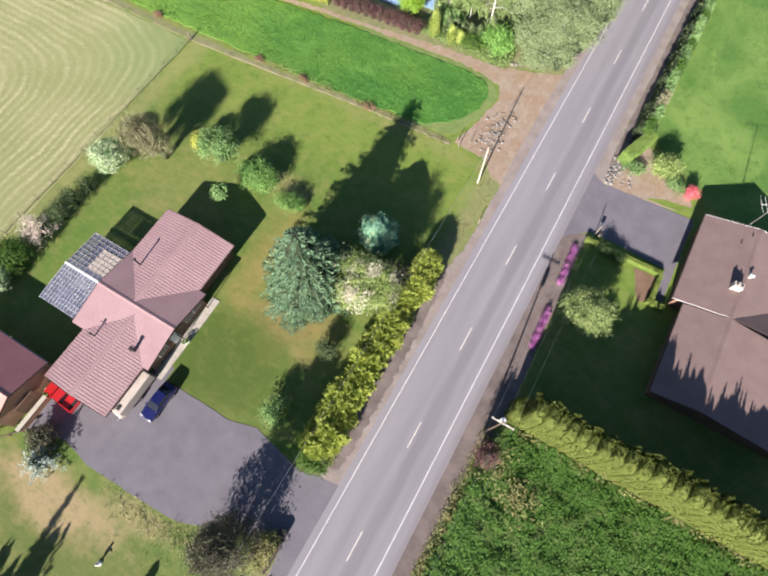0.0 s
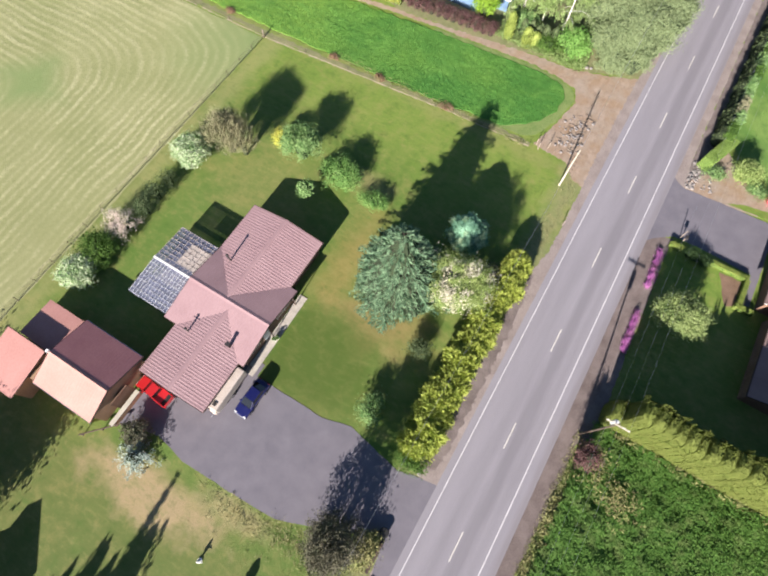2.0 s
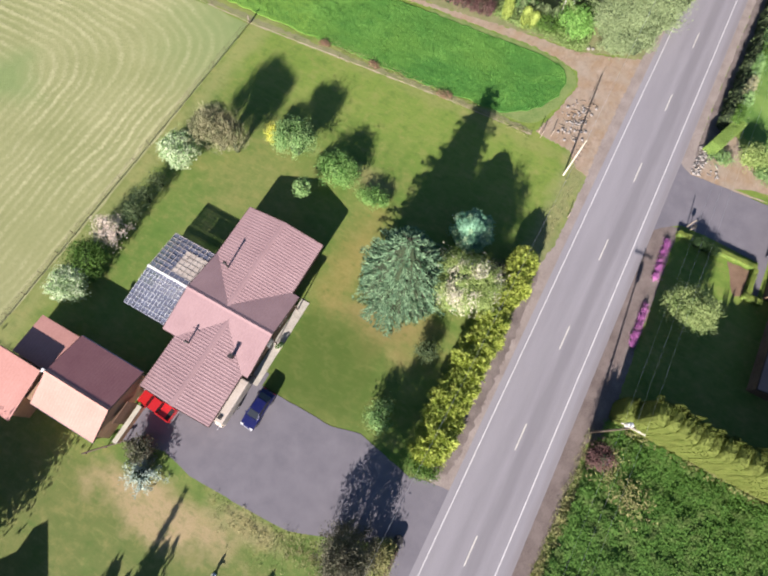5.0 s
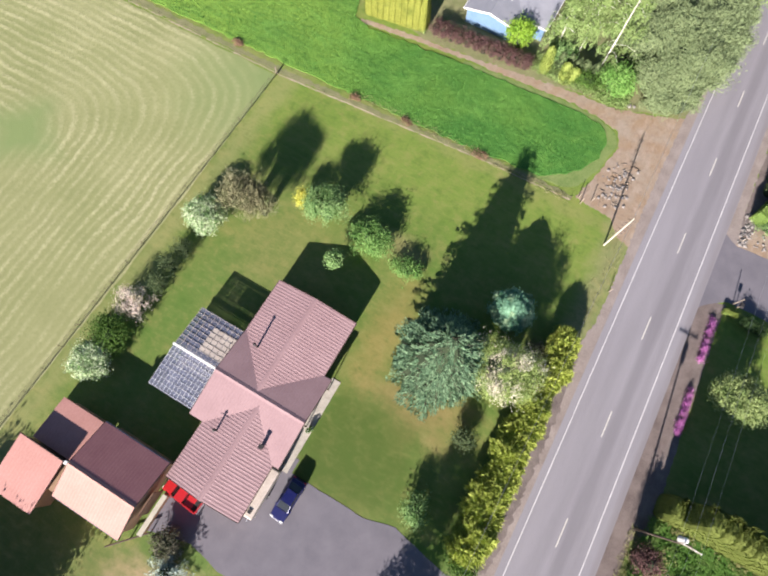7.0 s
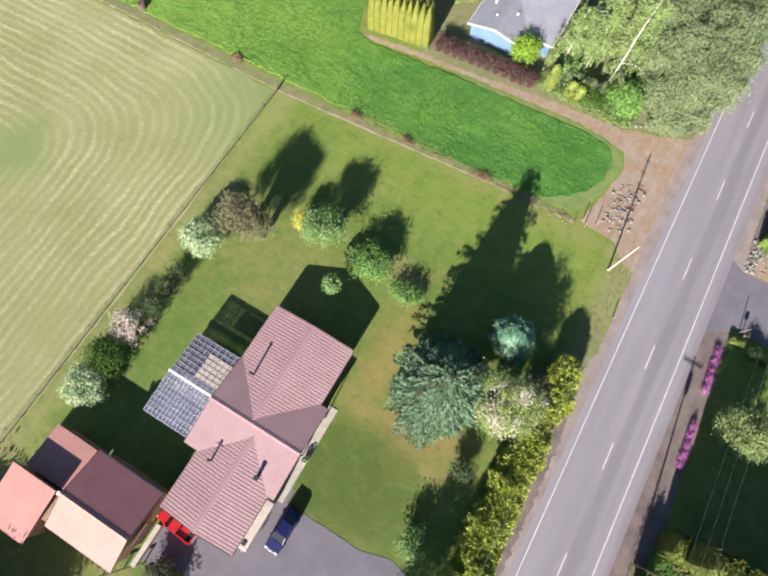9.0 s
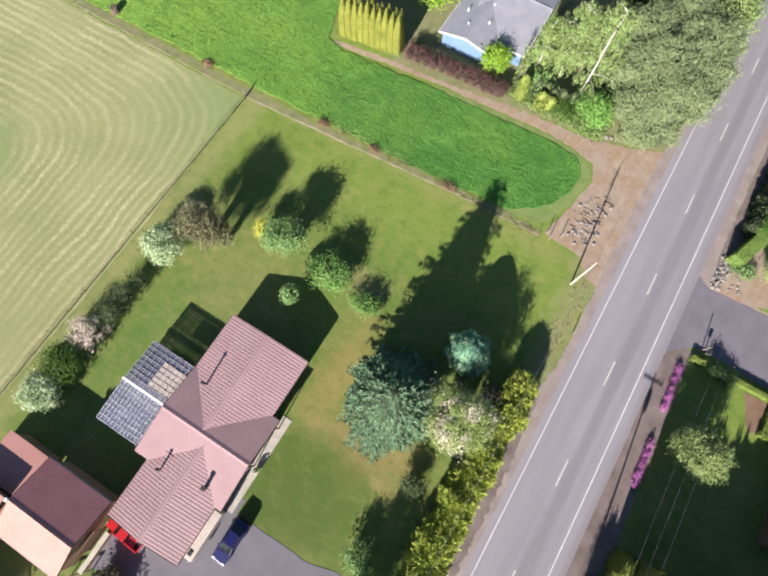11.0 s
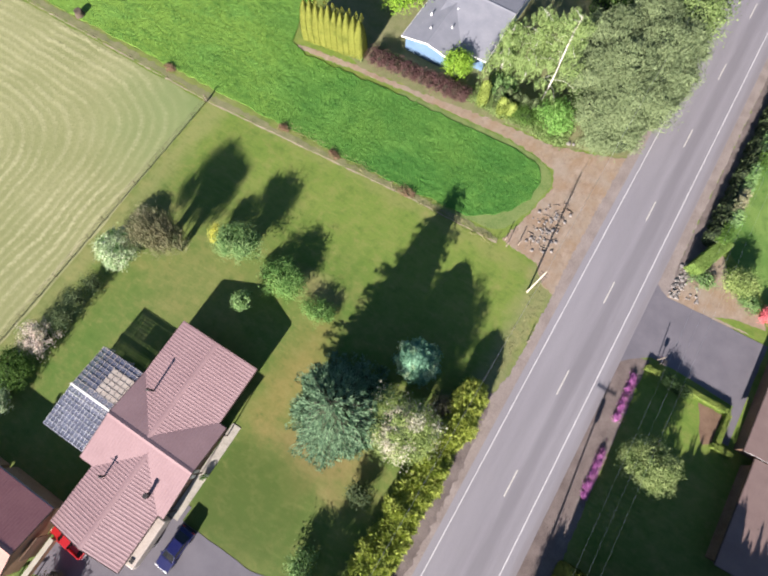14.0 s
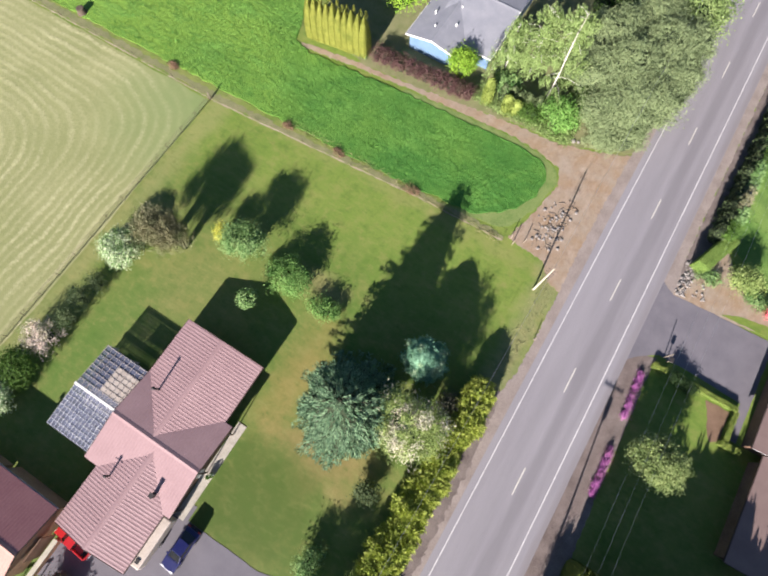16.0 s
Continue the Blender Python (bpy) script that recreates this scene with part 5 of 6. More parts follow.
for k in range(7):
    x, y, l = 21.0 + 0.45 * k, 14.94 + 0.18 * k, 1.0 - 0.08 * k
    tube(bm, [(x + 0.4 * l, y - l, 7.9), (x - 0.4 * l, y + l, 7.9)], [0.016, 0.016], 5)
part("aerial_rods", bm, TRIMWHITE, an, "pale metal aerial rods")

# the blue house behind the trees
blue = thing("blue_house", pose(0, 0, 0), "light blue house with grey shingle roof and white trim", "house")
gable_block(blue, -38.4, -30.9, 28.9, 46, 2.5, 3.3, "y", WALLBLUE, ROOFGREY, TRIMWHITE, over=0.4, style="shingle")
gable_block(blue, -36, -27.0, 31.2, 46.5, 2.45, 3.68, "x", WALLBLUE, ROOFGREY, TRIMWHITE, over=0.4, style="shingle", verge=(False, True))
for x, y in ((-36.6, 33.5), (-34.0, 36.0), (-33.2, 33.0), (-35.5, 31.4), (-32.5, 38.0)):
    part("roof_vent", boxed(x - 0.08, x + 0.08, y - 0.08, y + 0.08, 2.8, 3.4), TRIMWHITE, blue)

# ---- vehicles ----


def wheel(parent, x, y, r=0.37, w=0.24):
    bm = bmesh.new()
    prof = [(r * 0.6, -w / 2), (r * 0.92, -w / 2), (r, -w * 0.36), (r, w * 0.36), (r * 0.92, w / 2), (r * 0.6, w / 2)]
    n = 20
    rings = [[bm.verts.new((math.cos(a) * q, s, math.sin(a) * q)) for q, s in prof] for a in (2 * math.pi * k / n for k in range(n))]
    for k in range(n):
        for j in range(len(prof) - 1):
            bm.faces.new((rings[k][j], rings[k][j + 1], rings[(k + 1) % n][j + 1], rings[(k + 1) % n][j]))
    wh = new("wheel")
    wh.parent = parent
    wh.location = (x, y, r)
    part("tyre", bm, BLACK, wh)
    part("rim", tube(bmesh.new(), [(0, -w * 0.4, 0), (0, w * 0.4, 0)], [r * 0.61, r * 0.61], 16), METAL, wh)


def shell(sections, width, bevel=0.06):
    """A body from a side outline (x, z), with its edges rounded."""
    bm = bmesh.new()
    prism(bm, [(x, -width / 2, z) for x, z in sections], (0, width, 0))
    bmesh.ops.bevel(bm, geom=[e for e in bm.edges], offset=bevel, segments=3, profile=0.5, affect="EDGES", clamp_overlap=True)
    return bm


def pickup(name, m, paint, label):
    """A pickup truck that points along +x."""
    t = thing(name, m, label, "pickup truck")
    body = part("body", shell([(-2.65, 0.45), (2.5, 0.42), (2.66, 0.6), (2.62, 0.92), (1.25, 1.06), (-2.65, 1.0)], 1.86), paint, t)
    cab = part("cab", shell([(-0.75, 0.98), (1.30, 1.02), (0.62, 1.68), (-0.62, 1.70)], 1.66, 0.05), GLASS, t, "dark glazed cab")
    part("cab_roof", boxed(-0.62, 0.60, -0.76, 0.76, 1.67, 1.745, bevel=0.03), paint, cab)
    for y in (-0.81, 0.81):
        for x0, x1 in ((0.62, 1.28), (-0.62, -0.74)):
            part("pillar", tube(bmesh.new(), [(x1, y, 1.03), (x0, y * 0.95, 1.70)], [0.05, 0.045], 6), paint, cab)
        part("mirror", boxed(0.95, 1.1, y * 1.22 - 0.09, y * 1.22 + 0.09, 1.08, 1.26, bevel=0.02), paint, t)
    part("hood", boxed(1.3, 2.5, -0.74, 0.74, 0.99, 1.05, bevel=0.03), paint, t)
    part("bed_floor", boxed(-2.5, -0.85, -0.76, 0.76, 1.005, 1.012), BLACK, t, "black bed liner")
    for y in (-0.86, 0.86):
        part("bed_rail", boxed(-2.6, -0.8, y - 0.07, y + 0.07, 1.0, 1.30, bevel=0.02), paint, t)
    part("tailgate", boxed(-2.66, -2.56, -0.79, 0.79, 0.9, 1.30, bevel=0.02), paint, t)
    part("front_bumper", boxed(2.6, 2.78, -0.9, 0.9, 0.42, 0.66, bevel=0.04), METAL, t, "bright metal bumper")
    part("rear_bumper", boxed(-2.82, -2.66, -0.9, 0.9, 0.42, 0.64, bevel=0.04), METAL, t, "bright metal bumper")
    for y in (-0.68, 0.68):
        part("headlight", boxed(2.56, 2.66, y - 0.17, y + 0.17, 0.70, 0.9, bevel=0.02), TRIMWHITE, t, "clear headlight")
        part("tail_light", boxed(-2.68, -2.63, y - 0.08, y + 0.08, 0.66, 0.9), REDPAINT, t, "red tail light")
    for x in (-1.65, 1.75):
        for y in (-0.84, 0.84):
            wheel(t, x, y)
    return t


pickup("pickup_truck", pose(-34.75, -39.95, 0.03, 0, 0, 176) @ Matrix.Scale(0.81, 4), REDPAINT, "bright red pickup truck parked under the garage eave")


def small_car(m, paint, label):
    """A compact saloon that points along +x: waisted body, tapering glasshouse, pillars, lamps, bumpers and wheels."""
    t = thing("car", m, label, "car")
    bm = shell([(-2.12, 0.34), (2.02, 0.30), (2.14, 0.50), (2.08, 0.70), (1.0, 0.88), (-1.55, 0.93), (-2.08, 0.86), (-2.16, 0.6)], 1.70, 0.09)
    for v in bm.verts:
        v.co.y *= 1.0 - 0.10 * max(0.0, abs(v.co.x) - 1.3) - 0.10 * max(0.0, v.co.z - 0.62)
    body = part("body", bm, paint, t)
    bm = shell([(-1.72, 0.88), (1.02, 0.86), (0.30, 1.34), (-1.05, 1.36)], 1.46, 0.06)
    for v in bm.verts:
        v.co.y *= 1.0 - 0.34 * max(0.0, v.co.z - 0.9)
    cabin = part("glasshouse", bm, GLASS, t, "dark glazed cabin")
    part("roof", boxed(-1.02, 0.26, -0.58, 0.58, 1.335, 1.40, bevel=0.03), paint, cabin)
    for y in (-1, 1):
        for x0, x1 in ((0.28, 0.98), (-1.04, -1.66), (-0.35, -0.38)):
            part("pillar", tube(bmesh.new(), [(x1, y * 0.70, 0.90), (x0, y * 0.60, 1.36)], [0.045, 0.04], 6), paint, cabin)
        part("mirror", boxed(0.72, 0.86, y * 0.86 - 0.09, y * 0.86 + 0.09, 0.88, 1.0, bevel=0.02), paint, t)
        part("headlight", boxed(1.96, 2.10, y * 0.58 - 0.17, y * 0.58 + 0.17, 0.58, 0.73, bevel=0.02), TRIMWHITE, t, "clear headlight")
        part("tail_light", boxed(-2.18, -2.08, y * 0.6 - 0.14, y * 0.6 + 0.14, 0.62, 0.8, bevel=0.02), REDPAINT, t, "red tail light")
        for x in (-1.28, 1.28):
            wheel(t, x, y * 0.74, 0.30, 0.2)
    part("front_bumper", boxed(2.06, 2.20, -0.72, 0.72, 0.32, 0.52, bevel=0.04), METAL, t, "bright metal bumper")
    part("rear_bumper", boxed(-2.26, -2.12, -0.74, 0.74, 0.36, 0.54, bevel=0.04), SOOT, t)
    part("bonnet_seam", boxed(1.05, 1.07, -0.66, 0.66, 0.872, 0.884), BLACK, body)
    return t


small_car(pose(-25.4, -35.2, 0.03, 0, 0, -92), BLUEPAINT, "dark blue compact car parked on the drive")


def trailer():
    t = thing("camper_trailer", pose(-27.95, -35.8, 0.03), "narrow cream camper trailer parked against the garage", "trailer")
    part("body", boxed(-0.55, 0.55, -2.5, 2.5, 0.45, 2.0, bevel=0.12), SHEET, t)
    part("roof_hatch", boxed(-0.22, 0.22, -2.1, -1.65, 2.0, 2.08, bevel=0.02), SOOT, t, "dark roof hatch")
    part("nose", boxed(-0.45, 0.45, -2.75, -2.5, 0.5, 1.1, bevel=0.1), SHEET, t)
    part("tow_bar", tube(bmesh.new(), [(0, -2.7, 0.5), (0, -3.2, 0.42)], [0.05, 0.04], 8), METAL, t)
    for x in (-0.55, 0.55):
        wh = new("wheel")
        wh.parent, wh.location = t, (x, -0.2, 0.3)
        part("tyre", tube(bmesh.new(), [(-0.09, 0, 0), (0.09, 0, 0)], [0.3, 0.3], 18), BLACK, wh)
        part("rim", tube(bmesh.new(), [(-0.1, 0, 0), (0.1, 0, 0)], [0.17, 0.17], 14), METAL, wh)
    return t


trailer()

# ---- poles, wires, fences ----


def utility_pole(x, y, height, material, label, arms, drum=False, bars=False):
    t = thing("utility_pole", pose(x, y, 0), label, "utility pole")
    part("pole", tube(bmesh.new(), [(0, 0, -0.3), (0, 0, height)], [0.115, 0.07], 10), material, t)
    for z, half in arms:
        a = part("crossarm", boxed(-half, half, -0.16, -0.05, z - 0.06, z + 0.06), PALEPOLE, t, "pale crossarm")
        for k in (-0.9, -0.45, 0.45, 0.9):
            part("insulator", tube(bmesh.new(), [(k * half, -0.1, z + 0.06), (k * half, -0.1, z + 0.22)], [0.05, 0.035], 8), TRIMWHITE, a, "white insulator")
    if drum:
        part("transformer", tube(bmesh.new(), [(0.05, 0.36, height - 2.0), (0.05, 0.36, height - 1.9), (0.05, 0.36, height - 1.0), (0.05, 0.36, height - 0.95)], [0.2, 0.24, 0.24, 0.15], 14), TRIMWHITE, t, "pale grey transformer drum")
    if bars:
        for k in range(6):
            z = height - 0.5 - 0.75 * k
            part("step", tube(bmesh.new(), [(-0.45, 0, z), (0.45, 0, z)], [0.03, 0.03], 5), SOOT, t)
    return t


def wire(points, radius=0.014, sag=0.5, material=None):
    bm = bmesh.new()
    a, b = Vector(points[0]), Vector(points[1])
    pts = [a.lerp(b, k / 14) - Vector((0, 0, sag * 4 * (k / 14) * (1 - k / 14))) for k in range(15)]
    tube(bm, pts, [radius] * 15, 5)
    return tagged(part("wire", bm, material or SOOT), "thin overhead wire along the road", "wire", "wires along the road")


utility_pole(6.35, -20.3, 9.5, BARK, "tall timber utility pole with crossarm and white drum", [(9.2, 1.1)], drum=True)
utility_pole(-8.0, 7.3, 7.2, PALEPOLE, "sun-bleached timber utility pole with steps beside the road", [], bars=True)
for dx in (-1.0, 0.0, 1.0):
    wire([(6.35 + dx, -20.3, 9.45), (6.8 + dx, 85, 9.6)], 0.005, 0.9, METAL)
    wire([(6.35 + dx, -20.3, 9.45), (6.1 + dx, -120, 9.6)], 0.005, 0.9, METAL)
wire([(-8.0, 7.3, 7.0), (-9.0, -90, 7.2)], 0.013, 0.8, METAL)
wire([(-8.0, 7.3, 7.0), (-7.6, 100, 7.2)], 0.013, 0.8, METAL)


def post_fence(line, spacing, height, label, wires=3, group="", post=0.06, strand=0.007):
    t = thing("wire_fence", pose(0, 0, 0), label, "fence", group)
    n = int((Vector(line[1]) - Vector(line[0])).length / spacing)
    first = None
    for k in range(n + 1):
        p = Vector(line[0]).lerp(Vector(line[1]), k / n)
        m = pose(p.x, p.y, 0, (k * 37 % 7) - 3, (k * 53 % 7) - 3, k * 40)
        if first is None:
            first = part("post", tube(bmesh.new(), [(0, 0, -0.2), (0, 0, height)], [post, post * 0.85], 7), BARK, t)
            first.matrix_local = m
        else:
            shared("post", first.data, t, m)
    for k in range(wires):
        z = height * (0.3 + 0.62 * k / max(1, wires - 1))
        part("strand", tube(bmesh.new(), [(line[0][0], line[0][1], z), (line[1][0], line[1][1], z)], [strand, strand], 4), BARK, t)
    return t


post_fence(((-55.3, -60), (-55.6, 8.0)), 2.8, 1.1, "timber post and wire fence beside the hay field", 4, post=0.028, strand=0.014)
post_fence(((-95, 8.1), (-55.6, 8.4)), 6.0, 0.7, "timber post and wire fence along the meadow", 2, post=0.03)
post_fence(((-55.6, 8.4), (-14.0, 10.9)), 6.0, 0.7, "timber post and wire fence along the meadow", 2, post=0.03)
g = tagged(part("corner_post", tube(bmesh.new(), [(0, 0, -0.2), (0, 0, 1.25)], [0.09, 0.08], 9), TIMBER), "stout timber post at the fences' corner", "fence post")
g.location = (-55.75, 8.25, 0)
for x, y, h in ((-12.7, 11.0, 1.3), (-13.2, 11.6, 1.2), (-11.6, 11.9, 1.2), (-5.3, 2.0, 1.1), (6.4, 16.2, 0.9), (7.9, 7.9, 2.0)):
    p = tagged(part("marker_post", tube(bmesh.new(), [(0, 0, -0.2), (0, 0, h)], [0.06, 0.05], 7), TIMBER), "short weathered timber post at the roadside", "post", "roadside posts")
    p.location = (x, y, 0)
bx = thing("mailbox", pose(8.3, 7.6, 0), "dark mailbox on a timber post beside the drive", "mailbox")
part("post", boxed(-0.05, 0.05, -0.05, 0.05, -0.2, 1.05), TIMBER, bx)
part("box", boxed(-0.2, 0.2, -0.3, 0.3, 1.05, 1.3, bevel=0.06), SOOT, bx)

# ---- trees and shrubs of the red house's garden ----
spruce("blue_spruce", -18.8, -15.3, 5.6, 12.8, SPRUCE, "tall blue-green spruce on the lawn", "spruce tree", 5)
# the paler leaf drift is tips plus the crown's sunlit patch, as colour
leaf_tree("round_tree", -14.5, -6.9, 2.7, 2.6, 5.6, TEAL, "round dark teal tree with pale tips in the spruce's shade", base=0.03, n=210, size=0.36, leaves=90, leaf=0.16, seed=11, bloom=(TEALTIP, 0.3, "pale tips, with the sunlit patch in their colour"), core=0.95, cover=1.9, spread=0.9, heart=TEAL)
leaf_tree("blossom_tree", -12.6, -13.4, 3.5, 3.0, 7.3, LEMON, "spreading tree with cream and pink blossom beside the hedge", base=0.05, n=52, size=1.0, leaves=330, leaf=0.15, seed=12,
          bloom=(CREAMBLOOM, 0.34, "cream and pink blossom"), core=0.62, spread=1.05, cover=0.5)


def tufted_shrub(name, x, y, rx, ry, height, material, label, category, n, leaf, seed, group=""):
    """A low spreading conifer: a domed body covered in tufts of sprays that fan out and up."""
    rng = np.random.default_rng(seed)
    t = thing(name, pose(x, y, 0), label, category, group)
    part("trunk", tube(bmesh.new(), [(0, 0, -0.05), (0, 0, height * 0.7)], [0.1, 0.03], 7), BARK, t)
    m = 60
    an, d = rng.uniform(0, 6.283, m), np.sqrt(rng.random(m)) * 1.0
    tuft = np.stack([np.cos(an) * d * rx, np.sin(an) * d * ry, height * (1 - 0.62 * d**3.2) * rng.uniform(0.86, 1.06, m) - 0.12], 1)
    which = rng.integers(0, m, n)
    out = ways(rng, n) * [1, 1, 0.7] + [0, 0, 0.45]
    out /= np.linalg.norm(out, axis=1, keepdims=True)
    p = tuft[which] + out * rng.uniform(0.05, 0.6, (n, 1))
    p[:, 2] = np.maximum(p[:, 2], 0.04)
    q = [(0.02, 0.9), (0.4, 0.97), (0.62, 0.88), (0.8, 0.66), (0.9, 0.4)]
    hull = dense_core([(height * f * 0.93, rx * c * 0.82, ry * c * 0.82) for f, c in q], seed, 12)
    cp, co = clad(hull, rng, 0.9 / (leaf * leaf * 0.3))
    p, out = np.concatenate([p, cp]), np.concatenate([out, co * 0.6 + [0, 0, 0.4] + ways(rng, len(cp)) * 0.5])
    l = leaf * rng.uniform(0.7, 1.4, len(p))
    cards("crown", p, out, ways(rng, len(p)) * 0.9 + [0, 0, 0.8], l, l * 0.22, material, t)
    part("inner_foliage", hull, material, t)
    return t


for k in range(15):
    y = -30.2 + 1.68 * k
    x = -8.0 + 0.2 * math.sin(k * 1.7) + (0.35 if k > 11 else 0)
    tufted_shrub("golden_cypress", x, y, 1.95 - 0.035 * k, 1.5, 2.75 + 0.14 * math.sin(k * 2.3), CEDAR, "golden yellow cypress shrub in a roadside hedge", "hedge shrub", 6000, 0.46, 20 + k, "roadside hedge")
leaf_tree("dark_shrub", -7.6, -32.0, 1.7, 1.2, 1.7, GREEN, "dark green shrub at the end of the hedge", "shrub", base=0.02, n=60, size=0.6, leaves=45, leaf=0.14, seed=32, trunk=0.06)
airy_tree("grey_tree", -10.5, -42.1, ((2.1, 1.5, 3.0, 190), (4.5, 1.6, 2.3, 120), (6.9, 1.6, 2.0, 230)), 8.5, OLIVE, "airy olive-grey tree beside the drive", 33)
leaf_tree("verge_shrub", -7.5, -41.2, 0.9, 1.8, 1.0, DRYBRUSH, "rough pale green scrub beside the stone wall", "shrub", base=0.02, n=70, size=0.7, leaves=70, leaf=0.17, seed=134, trunk=0.05)
leaf_tree("lilac_shrub", -14.0, -29.6, 1.3, 1.6, 2.0, GREYGREEN, "green shrub at the edge of the lawn", "shrub", base=0.02, n=60, size=0.7, leaves=40, leaf=0.16, seed=34, trunk=0.06)
leaf_tree("bare_shrub", -12.8, -21.2, 1.4, 1.1, 1.8, THINLEAF, "dull green twiggy shrub beside the hedge", "shrub", base=0.02, n=40, size=0.6, leaves=35, leaf=0.16, seed=35, trunk=0.05)
leaf_tree("dark_shrub", -10.1, -9.6, 1.3, 1.5, 2.2, OLIVE, "dark twiggy shrub between the blossom tree and the hedge", "shrub", base=0.02, n=60, size=0.7, leaves=60, leaf=0.2, seed=135, trunk=0.06, thin=0.3)
leaf_tree("white_shrub", -50.6, -14.0, 2.2, 2.2, 3.2, WHITEBLOOM, "round shrub covered in white blossom", "shrub", base=0.03, n=130, size=0.6, leaves=110, leaf=0.17, seed=36, trunk=0.08)
leaf_tree("twiggy_tree", -47.2, -10.4, 2.7, 2.3, 6.2, BROWNTWIG, "brown twiggy tree with bare stems", "tree", base=0.02, n=80, size=1.0, leaves=110, leaf=0.5, seed=37, trunk=0.1, thin=0.08, core=0.25, upright=0.8, heart=INNERSHADE, cover=0.8)
leaf_tree("yellow_shrub", -41.9, -6.2, 1.1, 1.1, 2.6, YELLOWBLOOM, "bright yellow flowering shrub", "shrub", base=0.05, n=50, size=0.5, leaves=45, leaf=0.15, seed=38, trunk=0.05)
leaf_tree("leafy_shrub", -38.8, -6.2, 2.3, 1.7, 4.4, GREYGREEN, "grey-green leafy shrub on the lawn", "shrub", base=0.03, n=58, size=0.85, leaves=190, leaf=0.16, spread=1.12, core=0.55, cover=0.4, seed=39, trunk=0.08, group="shrub row")
leaf_tree("twiggy_tree", -45.4, -9.9, 1.9, 1.5, 5.6, BROWNTWIG, "slim brown twiggy tree beside the larger one", "tree", base=0.02, n=60, size=0.8, leaves=110, leaf=0.5, seed=49, trunk=0.08, thin=0.09, core=0.3, upright=0.85, heart=INNERSHADE, cover=0.8)
leaf_tree("leafy_shrub", -32.4, -6.6, 2.1, 1.6, 2.6, SOFTGREEN, "fresh green leafy shrub on the lawn", "shrub", base=0.03, n=46, size=0.85, leaves=190, leaf=0.16, spread=1.12, core=0.55, cover=0.4, seed=40, trunk=0.08, group="shrub row")
leaf_tree("leafy_shrub", -27.0, -7.6, 2.0, 1.1, 1.2, SOFTGREEN, "small fresh green shrub on the lawn", "shrub", base=0.03, n=30, size=0.7, leaves=110, leaf=0.15, spread=1.0, core=0.6, cover=0.5, seed=41, trunk=0.06, group="shrub row")
leaf_tree("lone_shrub", -34.5, -11.4, 0.9, 0.9, 3.3, GREYGREEN, "small light grey-green tree in the house's shadow", "shrub", base=0.45, n=40, size=0.45, leaves=45, leaf=0.2, seed=42, trunk=0.05, core=0.4)
leaf_tree("pink_shrub", -51.3, -26.3, 1.9, 1.9, 2.6, PINKBLOOM, "pale pink blossoming shrub beside the fence", "shrub", base=0.03, n=46, size=0.6, leaves=80, leaf=0.14, seed=43, trunk=0.06, spread=1.1, core=0.35, cover=0.2)
leaf_tree("dark_tree", -51.2, -30.6, 2.2, 2.2, 3.0, GREEN, "dark green shrub beside the fence", "shrub", base=0.03, n=100, size=0.8, leaves=45, leaf=0.17, seed=44, trunk=0.08)
leaf_tree("white_shrub", -51.2, -33.9, 2.1, 2.0, 2.6, WHITEBLOOM, "shrub covered in white blossom near the barn", "shrub", base=0.03, n=110, size=0.6, leaves=110, leaf=0.17, seed=45, trunk=0.07)
for k, (x, y, r, h) in enumerate(((-50.6, -18.6, 0.9, 2.4), (-50.6, -21.0, 1.0, 2.8), (-50.4, -23.4, 1.0, 3.0))):
    leaf_tree("thin_shrub", x, y, r, r, h, THINLEAF, "dull green twiggy shrub in the fence row", "shrub", base=0.03, n=50, size=0.8, leaves=24, leaf=0.24, thin=0.25, core=0.45, cover=0.15, seed=50 + k, trunk=0.06, group="fence row")
conifer("silver_juniper", -32.0, -46.2, 2.1, 2.2, BLUEGREY, "spreading silver-blue juniper beside the drive", "juniper", 0.12, 4, 8, 70, 0.26, 60, 0.35, 0.1, trunk=0.1, inner=0.35, cover=0.5)
leaf_tree("dark_shrub", -33.4, -44.3, 1.6, 1.3, 1.8, OLIVE, "dark twiggy shrub beside the drive", "shrub", base=0.02, n=50, size=0.6, leaves=45, leaf=0.18, seed=61, trunk=0.05)
column("young_conifer", -15.4, -51.4, 0.6, 0.6, 1.7, LIME, "small bright green young conifer on the lawn", "conifer", n=500, leaf=0.18, seed=62, tips=3)
conifer("slim_conifer", -25.8, -66.5, 0.9, 9.0, SPRUCE, "slim dark conifer with a long leader south of the lawn", "conifer", 0.02, 24, 10, 26, 0.4, 63, group="conifers south of the lawn")
for k, (x, y, rad, h) in enumerate(((-24.9, -66.9, 1.7, 7.0), (-28.2, -67.0, 1.1, 5.6), (-29.9, -68.0, 0.8, 4.7), (-31.0, -68.2, 0.9, 3.8), (-26.6, -68.6, 1.2, 6.0))):
    column("upright_conifer", x, y, rad, rad, h, SPRUCE, "bushy upright conifer with several tips south of the lawn", "conifer", n=1600, leaf=0.4, seed=64 + k, group="conifers south of the lawn", tips=6, up=2.0)
leaf_tree("big_tree", -44.6, -62.0, 4.6, 4.2, 7.8, GREEN, "large broadleaf tree west of the outbuilding", n=170, size=1.6, leaves=90, leaf=0.32, seed=66, trunk=0.35, base=0.1, core=0.85)
